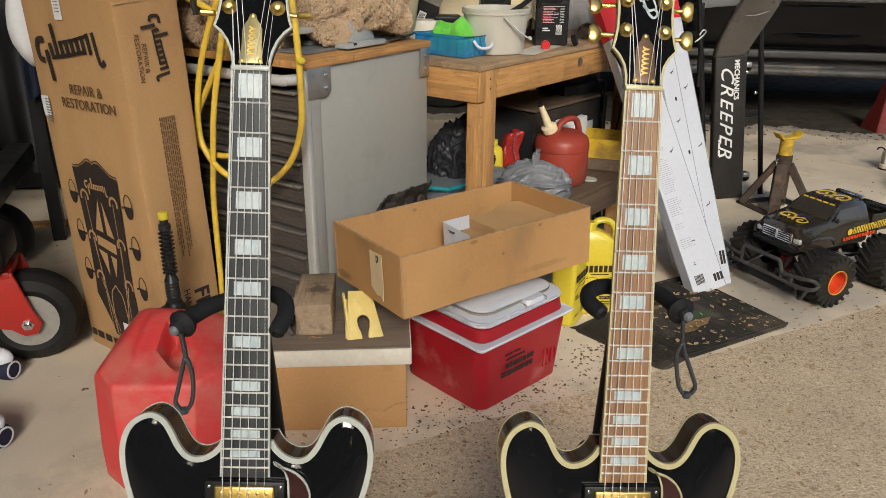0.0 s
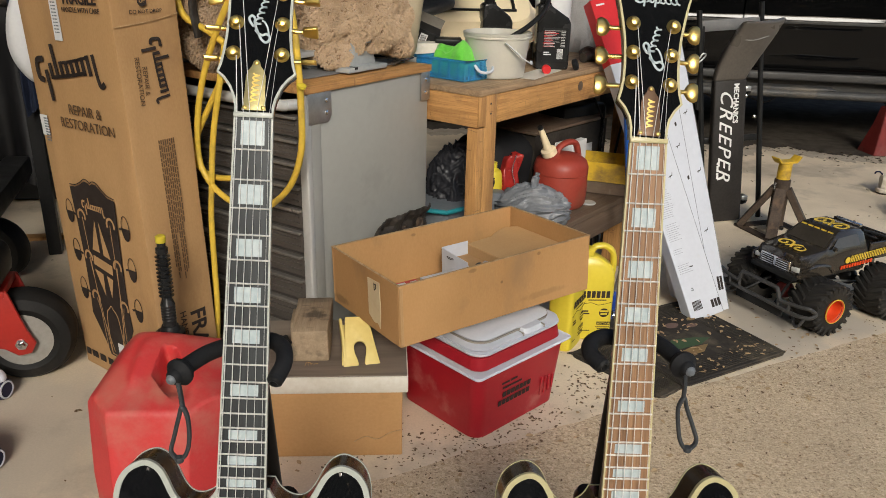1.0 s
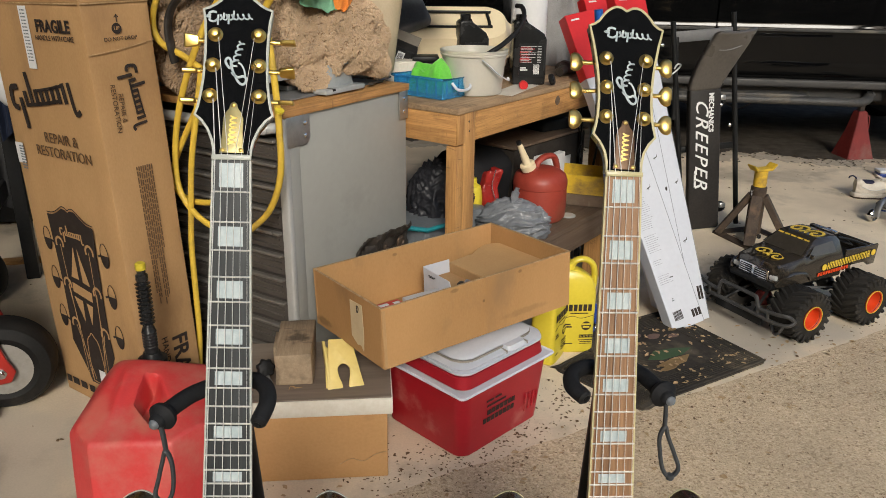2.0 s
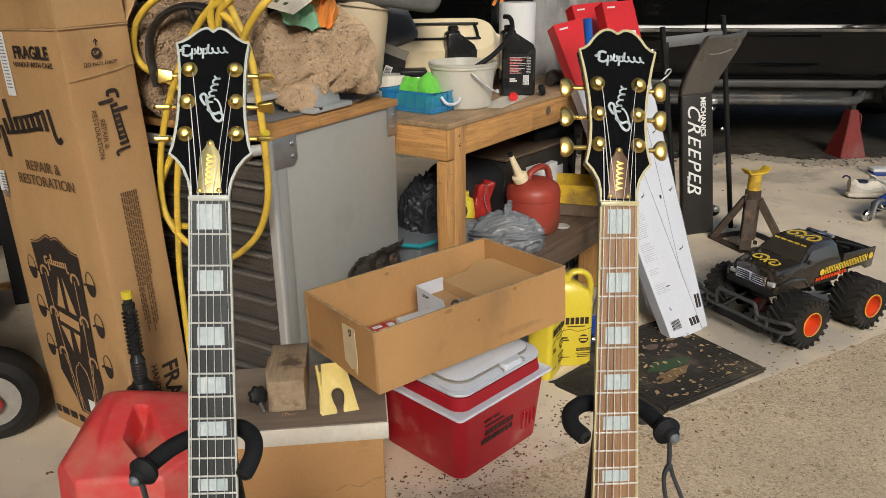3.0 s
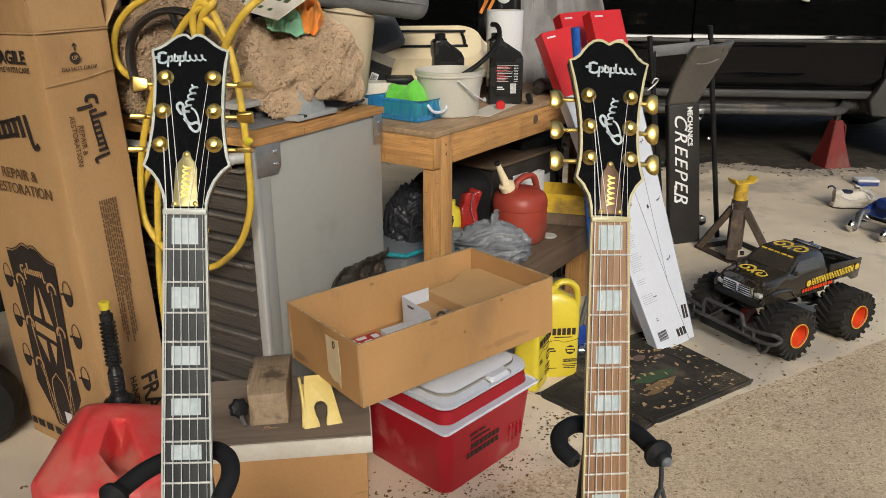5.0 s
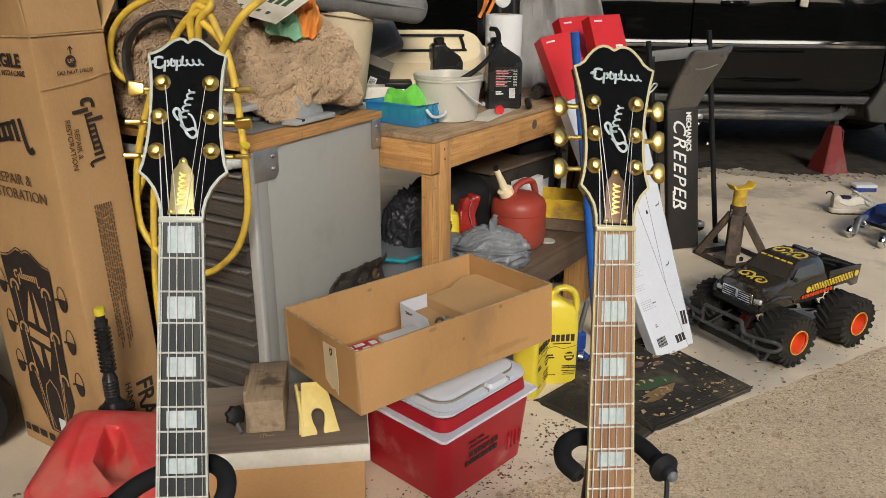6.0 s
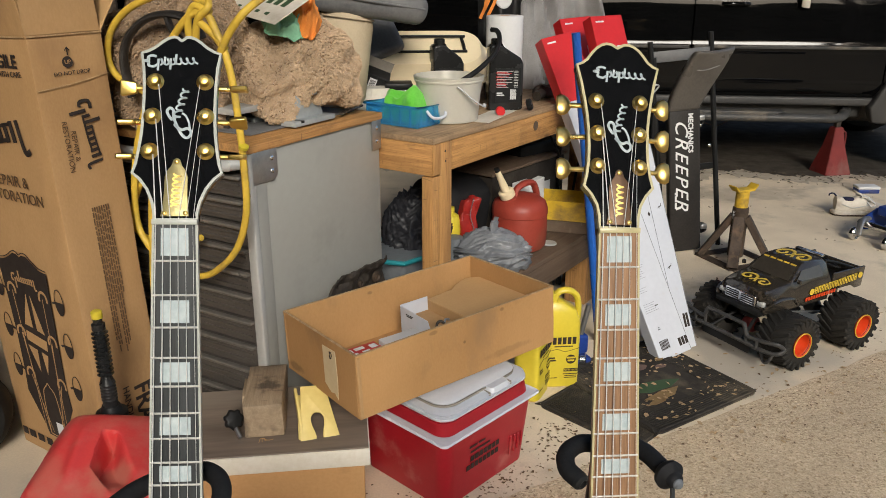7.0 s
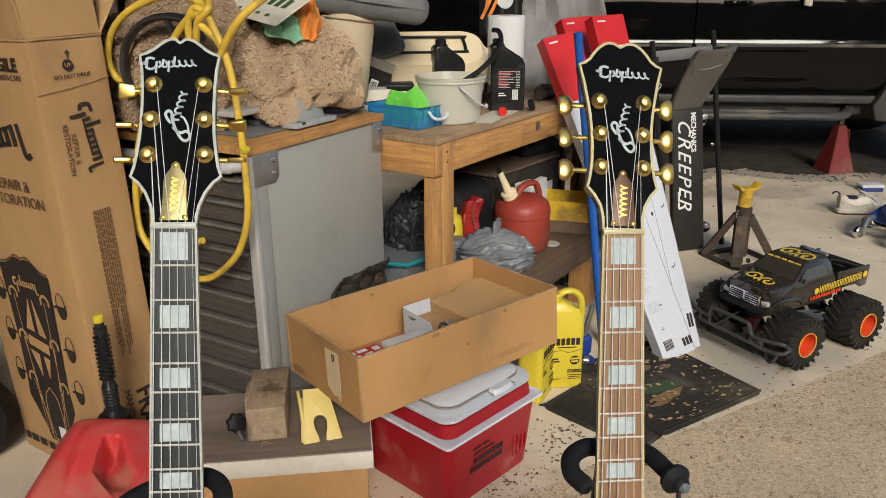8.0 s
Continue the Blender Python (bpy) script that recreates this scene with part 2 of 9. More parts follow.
M_TYRE = surf("black mower tyre", (0.008, 0.008, 0.008), (0.016, 0.015, 0.014), rough=0.6, scale=9, fine=120, bump=0.2, dirt=(0.035, 0.03, 0.025), dscale=6, damount=0.2, ior=1.3)
M_RUBBER = surf("tyre rubber", (0.013, 0.012, 0.011), (0.026, 0.024, 0.021), rough=0.7, scale=9, fine=120, bump=0.25, dirt=(0.045, 0.038, 0.03), dscale=6, damount=0.35, ior=1.28)
M_MATRUB = surf("dirty rubber mat", (0.028, 0.024, 0.020), (0.05, 0.043, 0.035), rough=0.75, scale=6, fine=90, bump=0.3, dirt=(0.16, 0.13, 0.09), dscale=4, damount=0.45, ior=1.28)
M_YELLOW = surf("yellow plastic", (0.64, 0.51, 0.045), (0.57, 0.45, 0.035), rough=0.35, scale=5, bump=0.04)
M_YELPAINT = surf("yellow paint", (0.72, 0.47, 0.03), (0.55, 0.34, 0.03), rough=0.5, scale=8, fine=60, bump=0.1, dirt=(0.16, 0.10, 0.05), dscale=12, damount=0.45)
M_CHOCK = surf("pale yellow plastic", (0.78, 0.62, 0.22), (0.70, 0.53, 0.17), rough=0.5, scale=8, bump=0.06, dirt=(0.5, 0.38, 0.16), damount=0.2)
M_HOSE = surf("yellow hose", (0.72, 0.49, 0.06), (0.60, 0.39, 0.045), rough=0.48, scale=10, bump=0.05, dirt=(0.34, 0.23, 0.06), dscale=9, damount=0.3)
M_PINE = wood("old pine x", (0.57, 0.30, 0.10), (0.21, 0.088, 0.027), axis=0, dirt=(0.14, 0.075, 0.035), damount=0.28)
M_PINEY = wood("old pine y", (0.57, 0.30, 0.102), (0.22, 0.092, 0.030), axis=1, dirt=(0.14, 0.075, 0.035), damount=0.3)
M_PINEZ = wood("old pine z", (0.57, 0.305, 0.105), (0.225, 0.096, 0.032), axis=2, dirt=(0.15, 0.08, 0.04), damount=0.28)
M_PLYTOP = wood("worn plywood", (0.46, 0.31, 0.175), (0.20, 0.12, 0.065), axis=0, rings=9, dirt=(0.10, 0.07, 0.045), damount=0.55, knots=0.0)
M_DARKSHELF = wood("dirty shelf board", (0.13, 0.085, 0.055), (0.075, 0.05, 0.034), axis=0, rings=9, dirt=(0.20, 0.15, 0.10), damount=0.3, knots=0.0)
M_BLOCK = stained(wood("grey sawn block", (0.44, 0.33, 0.215), (0.25, 0.175, 0.11), axis=1, rings=22, bump=0.6, dirt=(0.14, 0.10, 0.065), damount=0.5, knots=0.0), (((0.008, 0.105, 0.09), (0.034, 0.040, 0.03), 0.85), ((-0.046, 0.0, 0.03), (0.014, 0.02, 0.05), 0.5)), (0.075, 0.055, 0.038), 0.5, 40.0)
M_GREY = surf("grey enamel", (0.33, 0.325, 0.295), (0.30, 0.295, 0.265), rough=0.42, scale=2.0, fine=40, bump=0.03, dirt=(0.24, 0.235, 0.21), dscale=2.2, damount=0.25)
M_GREYLT = surf("pale grey metal", (0.50, 0.50, 0.48), (0.43, 0.43, 0.41), rough=0.42, metal=0.2, scale=5, bump=0.03)
M_PULL = surf("pale pull lip", (0.26, 0.24, 0.215), (0.17, 0.155, 0.135), rough=0.35, metal=0.5, scale=9, bump=0.04)
M_DRAWER = surf("brushed dark drawer", (0.115, 0.100, 0.088), (0.075, 0.065, 0.057), rough=0.38, metal=0.3, scale=6, fine=160, bump=0.05, stretch=(0.15, 1, 1))
M_STEEL = surf("galvanised steel", (0.45, 0.45, 0.45), (0.34, 0.34, 0.335), rough=0.38, metal=0.85, scale=14, fine=120, bump=0.05)
M_CHROME = surf("chrome", (0.75, 0.75, 0.75), (0.65, 0.65, 0.65), rough=0.16, metal=1.0, scale=10, bump=0.0, rvar=0.06)
M_CASTMET = surf("grey cast machine", (0.36, 0.38, 0.38), (0.29, 0.31, 0.31), rough=0.5, scale=8, bump=0.06, dirt=(0.18, 0.17, 0.15), damount=0.3)
M_RUST = surf("rusty brown steel", (0.085, 0.058, 0.04), (0.04, 0.028, 0.02), rough=0.65, metal=0.2, scale=14, fine=150, bump=0.4, dirt=(0.16, 0.10, 0.06), dscale=12, damount=0.35)
M_GOLD = surf("gold plate", (0.92, 0.66, 0.20), (0.82, 0.55, 0.14), rough=0.32, metal=1.0, scale=40, bump=0.0, rvar=0.08)
# Case body coloured darker than its lid for the shade under the bench.
M_SHADECASE = surf("grimy case in shade tone", (0.040, 0.033, 0.027), (0.022, 0.018, 0.015), rough=0.7, scale=9, bump=0.15, dirt=(0.10, 0.08, 0.06), damount=0.3, ior=1.3)
M_LABEL = surf("yellowed label paper", (0.66, 0.54, 0.34), (0.60, 0.48, 0.29), rough=0.7, scale=20, bump=0.05)
M_THINPRINT = surf("thin brown ink", (0.115, 0.062, 0.028), (0.085, 0.046, 0.022), rough=0.7, scale=30, bump=0.0)
M_LACQTOP = surf("polished black lacquer", (0.005, 0.0055, 0.006), (0.008, 0.008, 0.009), rough=0.05, scale=3, bump=0.0, coat=0.0, rvar=0.03, ior=1.52)
M_FAINTGREY = surf("faint grey ink", (0.30, 0.315, 0.345), (0.24, 0.255, 0.28), rough=0.6, scale=30, bump=0.0)
M_GOLDOLD = surf("tarnished gold", (0.80, 0.58, 0.19), (0.64, 0.44, 0.14), rough=0.33, metal=1.0, scale=40, bump=0.02, rvar=0.08)
M_LACQ = surf("black lacquer", (0.005, 0.0055, 0.006), (0.008, 0.008, 0.009), rough=0.06, scale=3, bump=0.0, coat=0.0, rvar=0.03, ior=1.40)
M_BIND1 = surf("white binding", (0.46, 0.475, 0.43), (0.38, 0.39, 0.34), rough=0.35, scale=30, bump=0.0)
M_BIND2 = surf("cream binding", (0.50, 0.45, 0.26), (0.44, 0.38, 0.20), rough=0.35, scale=30, bump=0.0)
M_EBONY = surf("ebony", (0.032, 0.037, 0.038), (0.012, 0.014, 0.015), rough=0.5, scale=25, fine=300, bump=0.1, stretch=(1, 1, 0.08))
M_ROSE = surf("rosewood", (0.45, 0.25, 0.12), (0.095, 0.042, 0.020), rough=0.5, scale=48, fine=420, bump=0.12, stretch=(1, 1, 0.045), spread=0.9)
M_PEARL = surf("pearl inlay", (0.58, 0.63, 0.63), (0.33, 0.40, 0.42), rough=0.22, scale=70, fine=160, bump=0.0, spread=0.7, coat=0.3)
M_FRET = surf("fret wire", (0.74, 0.72, 0.67), (0.62, 0.60, 0.55), rough=0.38, metal=0.45, scale=20, bump=0.0)
M_STRING = surf("steel string", (0.80, 0.79, 0.76), (0.70, 0.69, 0.66), rough=0.5, metal=0.35, scale=60, bump=0.0)
M_GUARD = surf("tortoise brown plastic", (0.055, 0.018, 0.016), (0.03, 0.012, 0.012), rough=0.2, scale=14, bump=0.0, coat=0.4)
M_BACKWOOD = surf("dark stained side", (0.035, 0.018, 0.010), (0.016, 0.009, 0.006), rough=0.22, scale=12, fine=160, bump=0.02, stretch=(1, 1, 0.1), coat=0.0, ior=1.40)
M_TOWEL = surf("tan shaggy pile", (0.60, 0.44, 0.285), (0.42, 0.295, 0.18), rough=0.95, scale=14, fine=200, bump=0.2, sheen=0.3)
M_TOWEL2 = surf("brown shaggy pile", (0.40, 0.275, 0.165), (0.27, 0.175, 0.10), rough=0.95, scale=14, fine=200, bump=0.2, sheen=0.3)
M_GREENC = surf("lime green cloth", (0.17, 0.62, 0.07), (0.10, 0.46, 0.035), rough=0.9, scale=12, fine=220, bump=0.3, sheen=0.3)
M_MINTC = surf("mint green cloth", (0.30, 0.62, 0.42), (0.22, 0.50, 0.32), rough=0.9, scale=12, fine=220, bump=0.3)
M_ORANGEC = surf("orange cloth", (0.84, 0.30, 0.06), (0.72, 0.22, 0.035), rough=0.9, scale=12, fine=220, bump=0.3)
M_GREYC = surf("grey cloth", (0.32, 0.312, 0.31), (0.21, 0.205, 0.20), rough=0.95, scale=8, fine=260, bump=0.3)
M_BLUEC = surf("blue cloth", (0.010, 0.018, 0.045), (0.005, 0.009, 0.022), rough=0.95, scale=8, fine=200, bump=0.3)
M_BAGDARK = surf("dark plastic bag", (0.032, 0.032, 0.036), (0.016, 0.016, 0.019), rough=0.35, scale=14, fine=80, bump=0.4, ior=1.28)
M_BAGBLACK = surf("black plastic film", (0.006, 0.006, 0.007), (0.010, 0.010, 0.011), rough=0.45, scale=9, fine=80, bump=0.3)
M_BAG = surf("grey plastic bag", (0.21, 0.22, 0.235), (0.13, 0.137, 0.15), rough=0.33, scale=14, fine=80, bump=0.5)
M_BEIGE = surf("beige canvas", (0.50, 0.41, 0.28), (0.42, 0.34, 0.22), rough=0.85, scale=5, fine=160, bump=0.15)
M_CREAMPL = surf("cream plastic", (0.82, 0.69, 0.46), (0.76, 0.63, 0.41), rough=0.42, scale=4, bump=0.04)
M_MILKY = surf("milky plastic", (0.86, 0.83, 0.74), (0.77, 0.74, 0.65), rough=0.35, scale=5, bump=0.03, trans=0.5, subsurf=0.0)
M_BLUEPL = surf("blue clear plastic", (0.14, 0.62, 0.98), (0.10, 0.55, 0.96), rough=0.12, scale=5, bump=0.0, trans=0.75)
M_TEAL = surf("teal plastic", (0.02, 0.23, 0.26), (0.015, 0.18, 0.21), rough=0.4, scale=6, bump=0.05)
M_GREYPL = surf("grey plastic", (0.17, 0.185, 0.20), (0.12, 0.13, 0.14), rough=0.45, scale=6, bump=0.05)
M_DARKVINYL = surf("dark grey vinyl", (0.170, 0.170, 0.170), (0.111, 0.111, 0.112), rough=0.5, scale=5, fine=120, bump=0.15)
M_VINYL = surf("worn black vinyl", (0.020, 0.018, 0.017), (0.036, 0.032, 0.029), rough=0.42, scale=5, fine=100, bump=0.12, dirt=(0.12, 0.11, 0.10), damount=0.15, ior=1.28)
# Rubbed black vinyl, its colour raised for the light on the upturned headrest.
M_HEADREST = surf("rubbed vinyl in lit tone", (0.105, 0.092, 0.078), (0.065, 0.057, 0.049), rough=0.34, scale=7, fine=110, bump=0.15, dirt=(0.11, 0.095, 0.08), damount=0.3)
M_BOTTLE = surf("black oil bottle", (0.012, 0.012, 0.012), (0.02, 0.02, 0.02), rough=0.28, scale=9, bump=0.02)
M_REDBOX = surf("red glossy carton", (0.60, 0.02, 0.022), (0.52, 0.016, 0.018), rough=0.4, scale=5, bump=0.02)
M_BLUEPOLE = surf("blue enamel pole", (0.02, 0.12, 0.48), (0.015, 0.09, 0.38), rough=0.3, scale=9, bump=0.02)
M_TRUCK = surf("black car paint", (0.003, 0.003, 0.0032), (0.005, 0.005, 0.0052), rough=0.05, scale=2, bump=0.0, coat=0.0, rvar=0.02, ior=1.34)
M_CLADDING = surf("grey cladding", (0.064, 0.062, 0.058), (0.046, 0.044, 0.042), rough=0.55, scale=4, fine=120, bump=0.08, dirt=(0.26, 0.22, 0.17), damount=0.25)
M_ALU = surf("dusty alloy step", (0.085, 0.083, 0.08), (0.05, 0.049, 0.047), rough=0.55, metal=0.15, scale=6, bump=0.06, dirt=(0.22, 0.19, 0.15), damount=0.3)
M_GLASS = surf("dark glass", (0.01, 0.011, 0.012), (0.012, 0.012, 0.014), rough=0.04, scale=2, bump=0.0, coat=1.0, rvar=0.01)
M_RCBODY = surf("black glossy shell", (0.020, 0.0165, 0.013), (0.038, 0.031, 0.023), rough=0.18, scale=6, bump=0.0, coat=0.6, dirt=(0.10, 0.08, 0.055), dscale=9, damount=0.14)
M_RCGLASS = surf("dusty toy windscreen", (0.055, 0.048, 0.038), (0.035, 0.030, 0.024), rough=0.16, scale=8, bump=0.0, coat=0.6)
M_TUBEGREY = surf("scuffed dark tube", (0.06, 0.058, 0.055), (0.035, 0.034, 0.033), rough=0.4, scale=14, bump=0.05)
M_RCYEL = surf("yellow decal", (0.72, 0.50, 0.05), (0.60, 0.40, 0.04), rough=0.45, scale=20, bump=0.0)
M_RCORANGE = surf("orange rim", (0.66, 0.062, 0.010), (0.56, 0.048, 0.008), rough=0.5, scale=20, bump=0.02)
M_REDSTEEL = surf("red painted steel", (0.22, 0.028, 0.024), (0.15, 0.02, 0.018), rough=0.5, scale=8, fine=90, bump=0.08, dirt=(0.20, 0.10, 0.08), damount=0.35)
M_REDMOWER = surf("mower red enamel", (0.40, 0.028, 0.02), (0.32, 0.022, 0.016), rough=0.38, scale=6, bump=0.05, dirt=(0.24, 0.08, 0.05), damount=0.25)
M_RIM = surf("dusty wheel rim", (0.36, 0.345, 0.315), (0.27, 0.255, 0.225), rough=0.5, metal=0.3, scale=6, bump=0.08, dirt=(0.22, 0.18, 0.13), damount=0.4)
M_BLUESTEEL = surf("blue painted steel", (0.015, 0.05, 0.26), (0.012, 0.035, 0.18), rough=0.38, scale=6, bump=0.06, dirt=(0.09, 0.08, 0.08), damount=0.25)
M_NAVY = surf("navy rubber", (0.016, 0.016, 0.04), (0.025, 0.025, 0.055), rough=0.55, scale=12, bump=0.1, ior=1.28)
M_SHOE = surf("white shoe leather", (0.66, 0.61, 0.53), (0.54, 0.48, 0.40), rough=0.6, scale=14, bump=0.1, dirt=(0.34, 0.27, 0.19), dscale=12, damount=0.35)
M_LEAF = surf("dry leaf", (0.20, 0.125, 0.065), (0.105, 0.062, 0.032), rough=0.85, scale=20, fine=150, bump=0.2, spread=1.0)
M_DARKPART = surf("greasy dark metal", (0.045, 0.04, 0.036), (0.085, 0.07, 0.055), rough=0.5, metal=0.4, scale=22, fine=140, bump=0.3, ior=1.28)
M_DIRTCRUMB = surf("dark dirt crumb", (0.13, 0.10, 0.07), (0.06, 0.045, 0.03), rough=0.95, scale=30, bump=0.1)
M_DUSTSOIL = surf("leafy dirt", (0.20, 0.15, 0.095), (0.12, 0.09, 0.055), rough=0.95, scale=10, fine=120, bump=0.7)
M_GREENDK = surf("dark green print", (0.035, 0.075, 0.03), (0.05, 0.09, 0.04), rough=0.75, scale=14, bump=0.1)
M_TANPRINT = surf("worn tan print", (0.26, 0.17, 0.07), (0.18, 0.11, 0.05), rough=0.8, scale=14, bump=0.1)
M_MATPINK = surf("worn brown-pink print", (0.20, 0.125, 0.10), (0.13, 0.085, 0.07), rough=0.8, scale=14, bump=0.1)
M_CARTGREY = surf("grey cardboard", (0.30, 0.27, 0.23), (0.24, 0.21, 0.18), rough=0.8, scale=6, bump=0.05)
M_REDWRAP = surf("glossy red wrap", (0.36, 0.025, 0.020), (0.24, 0.018, 0.015), rough=0.22, scale=16, fine=90, bump=0.3)
M_CLEARB = surf("clear plastic", (0.85, 0.85, 0.85), (0.8, 0.8, 0.8), rough=0.1, scale=5, bump=0.0, trans=0.9)
M_TREE = surf("tree line leaves", (0.07, 0.11, 0.035), (0.035, 0.06, 0.02), rough=0.9, scale=1.2, fine=9, bump=0.5)

# ---- shaping helpers ----
def thing(name, m, label, category, group="", kind=""):
    e = new(name)
    e.empty_display_size = 0.05
    e.matrix_basis = m
    return tagged(e, label, category, group, kind)


def part(name, bm, material, parent=None, label="", smooth=True, m=None):
    me = bpy.data.meshes.new(name)
    if smooth:
        for f in bm.faces:
            f.smooth = True
        for e in bm.edges:
            if len(e.link_faces) == 2 and e.calc_face_angle(0) > 0.6:
                e.smooth = False
    bm.normal_update()
    bm.to_mesh(me)
    bm.free()
    me.materials.append(material)
    ob = new(name, me)
    if parent:
        ob.parent = parent
    if m is not None:
        ob.matrix_basis = m
    return tagged(ob, label)


def solid(name, bm, material, label, category, m=None, group="", kind="", smooth=True):
    """A thing of one mesh."""
    return tagged(part(name, bm, material, None, label, smooth, m), "", category, group, kind)


def T(x, y, z):
    return Matrix.Translation((x, y, z))


def box(sx, sy, sz, c=(0, 0, 0), bevel=0.0, seg=2, bm=None, m=None):
    """A bevelled block, centred at c."""
    b = bmesh.new()
    bmesh.ops.create_cube(b, size=1.0)
    bmesh.ops.scale(b, vec=(sx, sy, sz), verts=b.verts)
    if bevel:
        bmesh.ops.bevel(b, geom=b.edges[:], offset=bevel, segments=seg, affect='EDGES', profile=0.5)
    bmesh.ops.translate(b, vec=c, verts=b.verts)
    if m is not None:
        b.transform(m)
    return join(bm, b)


def join(bm, b):
    if bm is None:
        return b
    me = bpy.data.meshes.new("tmp")
    b.to_mesh(me)
    b.free()
    bm.from_mesh(me)
    bpy.data.meshes.remove(me)
    return bm


def lathe(profile, seg=32, bm=None, m=None, cap=True):
    """Turn (radius, height) pairs about z."""
    b = bmesh.new()
    rings = []
    for r, z in profile:
        rings.append([b.verts.new((r * math.cos(2 * math.pi * i / seg), r * math.sin(2 * math.pi * i / seg), z)) for i in range(seg)])
    for a, c in zip(rings, rings[1:]):
        for i in range(seg):
            b.faces.new((a[i], a[(i + 1) % seg], c[(i + 1) % seg], c[i]))
    if cap:
        b.faces.new(rings[0][::-1])
        b.faces.new(rings[-1])
    bmesh.ops.recalc_face_normals(b, faces=b.faces)
    if m is not None:
        b.transform(m)
    return join(bm, b)


def rod(r, a, c, seg=12, bm=None, r2=None):
    """A round bar from a to c."""
    a, c = Vector(a), Vector(c)
    d = c - a
    m = T(*a) @ d.to_track_quat('Z', 'Y').to_matrix().to_4x4()
    return lathe([(r, 0), (r if r2 is None else r2, d.length)], seg, bm, m)


def spline(pts, n=8, closed=False):
    """A smooth line through the points."""
    p = [Vector(q) for q in pts]
    k = len(p)
    out = []
    for i in range(k if closed else k - 1):
        if closed:
            a, b, c, d = p[(i - 1) % k], p[i], p[(i + 1) % k], p[(i + 2) % k]
        else:
            a, b, c, d = p[max(i - 1, 0)], p[i], p[i + 1], p[min(i + 2, k - 1)]
        for j in range(n):
            t = j / n
            out.append(0.5 * ((2 * b) + (c - a) * t + (2 * a - 5 * b + 4 * c - d) * t * t + (3 * b - a - 3 * c + d) * t * t * t))
    if not closed:
        out.append(p[-1])
    return out


def tube(pts, r, seg=10, bm=None, n=8, closed=False, radii=None, flat=1.0):
    """A tube swept along a smooth line; flat squeezes its section."""
    line = spline(pts, n, closed) if n > 1 else [Vector(q) for q in pts]
    b = bmesh.new()
    rings = []
    up = Vector((0, 0, 1))
    side = None
    for i, q in enumerate(line):
        if closed:
            d = (line[(i + 1) % len(line)] - line[i - 1]).normalized()
        else:
            d = (line[min(i + 1, len(line) - 1)] - line[max(i - 1, 0)]).normalized()
        if side is None:
            side = d.cross(up if abs(d.z) < 0.9 else Vector((1, 0, 0))).normalized()
        side = (side - d * side.dot(d)).normalized()
        o = d.cross(side)
        rr = r if radii is None else radii[min(int(i * len(radii) / len(line)), len(radii) - 1)]
        rings.append([b.verts.new(q + side * rr * math.cos(2 * math.pi * k / seg) + o * rr * flat * math.sin(2 * math.pi * k / seg)) for k in range(seg)])
    pairs = list(zip(rings, rings[1:])) + ([(rings[-1], rings[0])] if closed else [])
    for a, c in pairs:
        for i in range(seg):
            b.faces.new((a[i], a[(i + 1) % seg], c[(i + 1) % seg], c[i]))
    if not closed:
        b.faces.new(rings[0][::-1])
        b.faces.new(rings[-1])
    bmesh.ops.recalc_face_normals(b, faces=b.faces)
    return join(bm, b)


def prism(outline, depth, bevel=0.0, bm=None, m=None, seg=2):
    """A flat outline in x, z, thickened from y=0 to y=depth."""
    b = bmesh.new()
    v = [b.verts.new((x, 0, z)) for x, z in outline]
    f = b.faces.new(v)
    r = bmesh.ops.extrude_face_region(b, geom=[f])
    bmesh.ops.translate(b, vec=(0, depth, 0), verts=[e for e in r["geom"] if isinstance(e, bmesh.types.BMVert)])
    bmesh.ops.recalc_face_normals(b, faces=b.faces)
    if bevel:
        edges = [e for e in b.edges if len(e.link_faces) == 2 and e.calc_face_angle(0) > 0.7]
        bmesh.ops.bevel(b, geom=edges, offset=bevel, segments=seg, affect='EDGES', profile=0.5)
    if m is not None:
        b.transform(m)
    return join(bm, b)


def ribbon(line, inner, depth, y0=0.0, bm=None, closed=True):
    """A band between an outline (x, z) and the same outline moved inwards."""
    b = bmesh.new()
    k = len(line)
    rows = []
    for (x, z), (u, w) in zip(line, inner):
        rows.append([b.verts.new(q) for q in ((x, y0, z), (u, y0, w), (u, y0 + depth, w), (x, y0 + depth, z))])
    for i in range(k if closed else k - 1):
        a, c = rows[i], rows[(i + 1) % k]
        for j in range(4):
            b.faces.new((a[j], a[(j + 1) % 4], c[(j + 1) % 4], c[j]))
    bmesh.ops.recalc_face_normals(b, faces=b.faces)
    return join(bm, b)


def inset(line, d):
    """The closed outline moved inwards by d."""
    k = len(line)
    area = sum(line[i][0] * line[(i + 1) % k][1] - line[(i + 1) % k][0] * line[i][1] for i in range(k))
    s = 1 if area > 0 else -1
    out = []
    for i in range(k):
        a, b, c = Vector(line[i - 1]), Vector(line[i]), Vector(line[(i + 1) % k])
        t = ((b - a).normalized() + (c - b).normalized())
        t = t.normalized() if t.length > 1e-6 else (c - b).normalized()
        n = Vector((-t.y, t.x)) * s
        out.append(tuple(b + n * d))
    return out


def rough_up(bm, amount, scale, seed=0.0, axis=None):
    """Push a mesh about with smooth noise."""
    for v in bm.verts:
        p = v.co * scale + Vector((seed, seed * 1.7, -seed))
        d = Vector((noise.noise(p), noise.noise(p + Vector((31, 0, 0))), noise.noise(p + Vector((0, 47, 0)))))
        if axis:
            d = Vector(axis) * d.x
        v.co += d * amount
    return bm


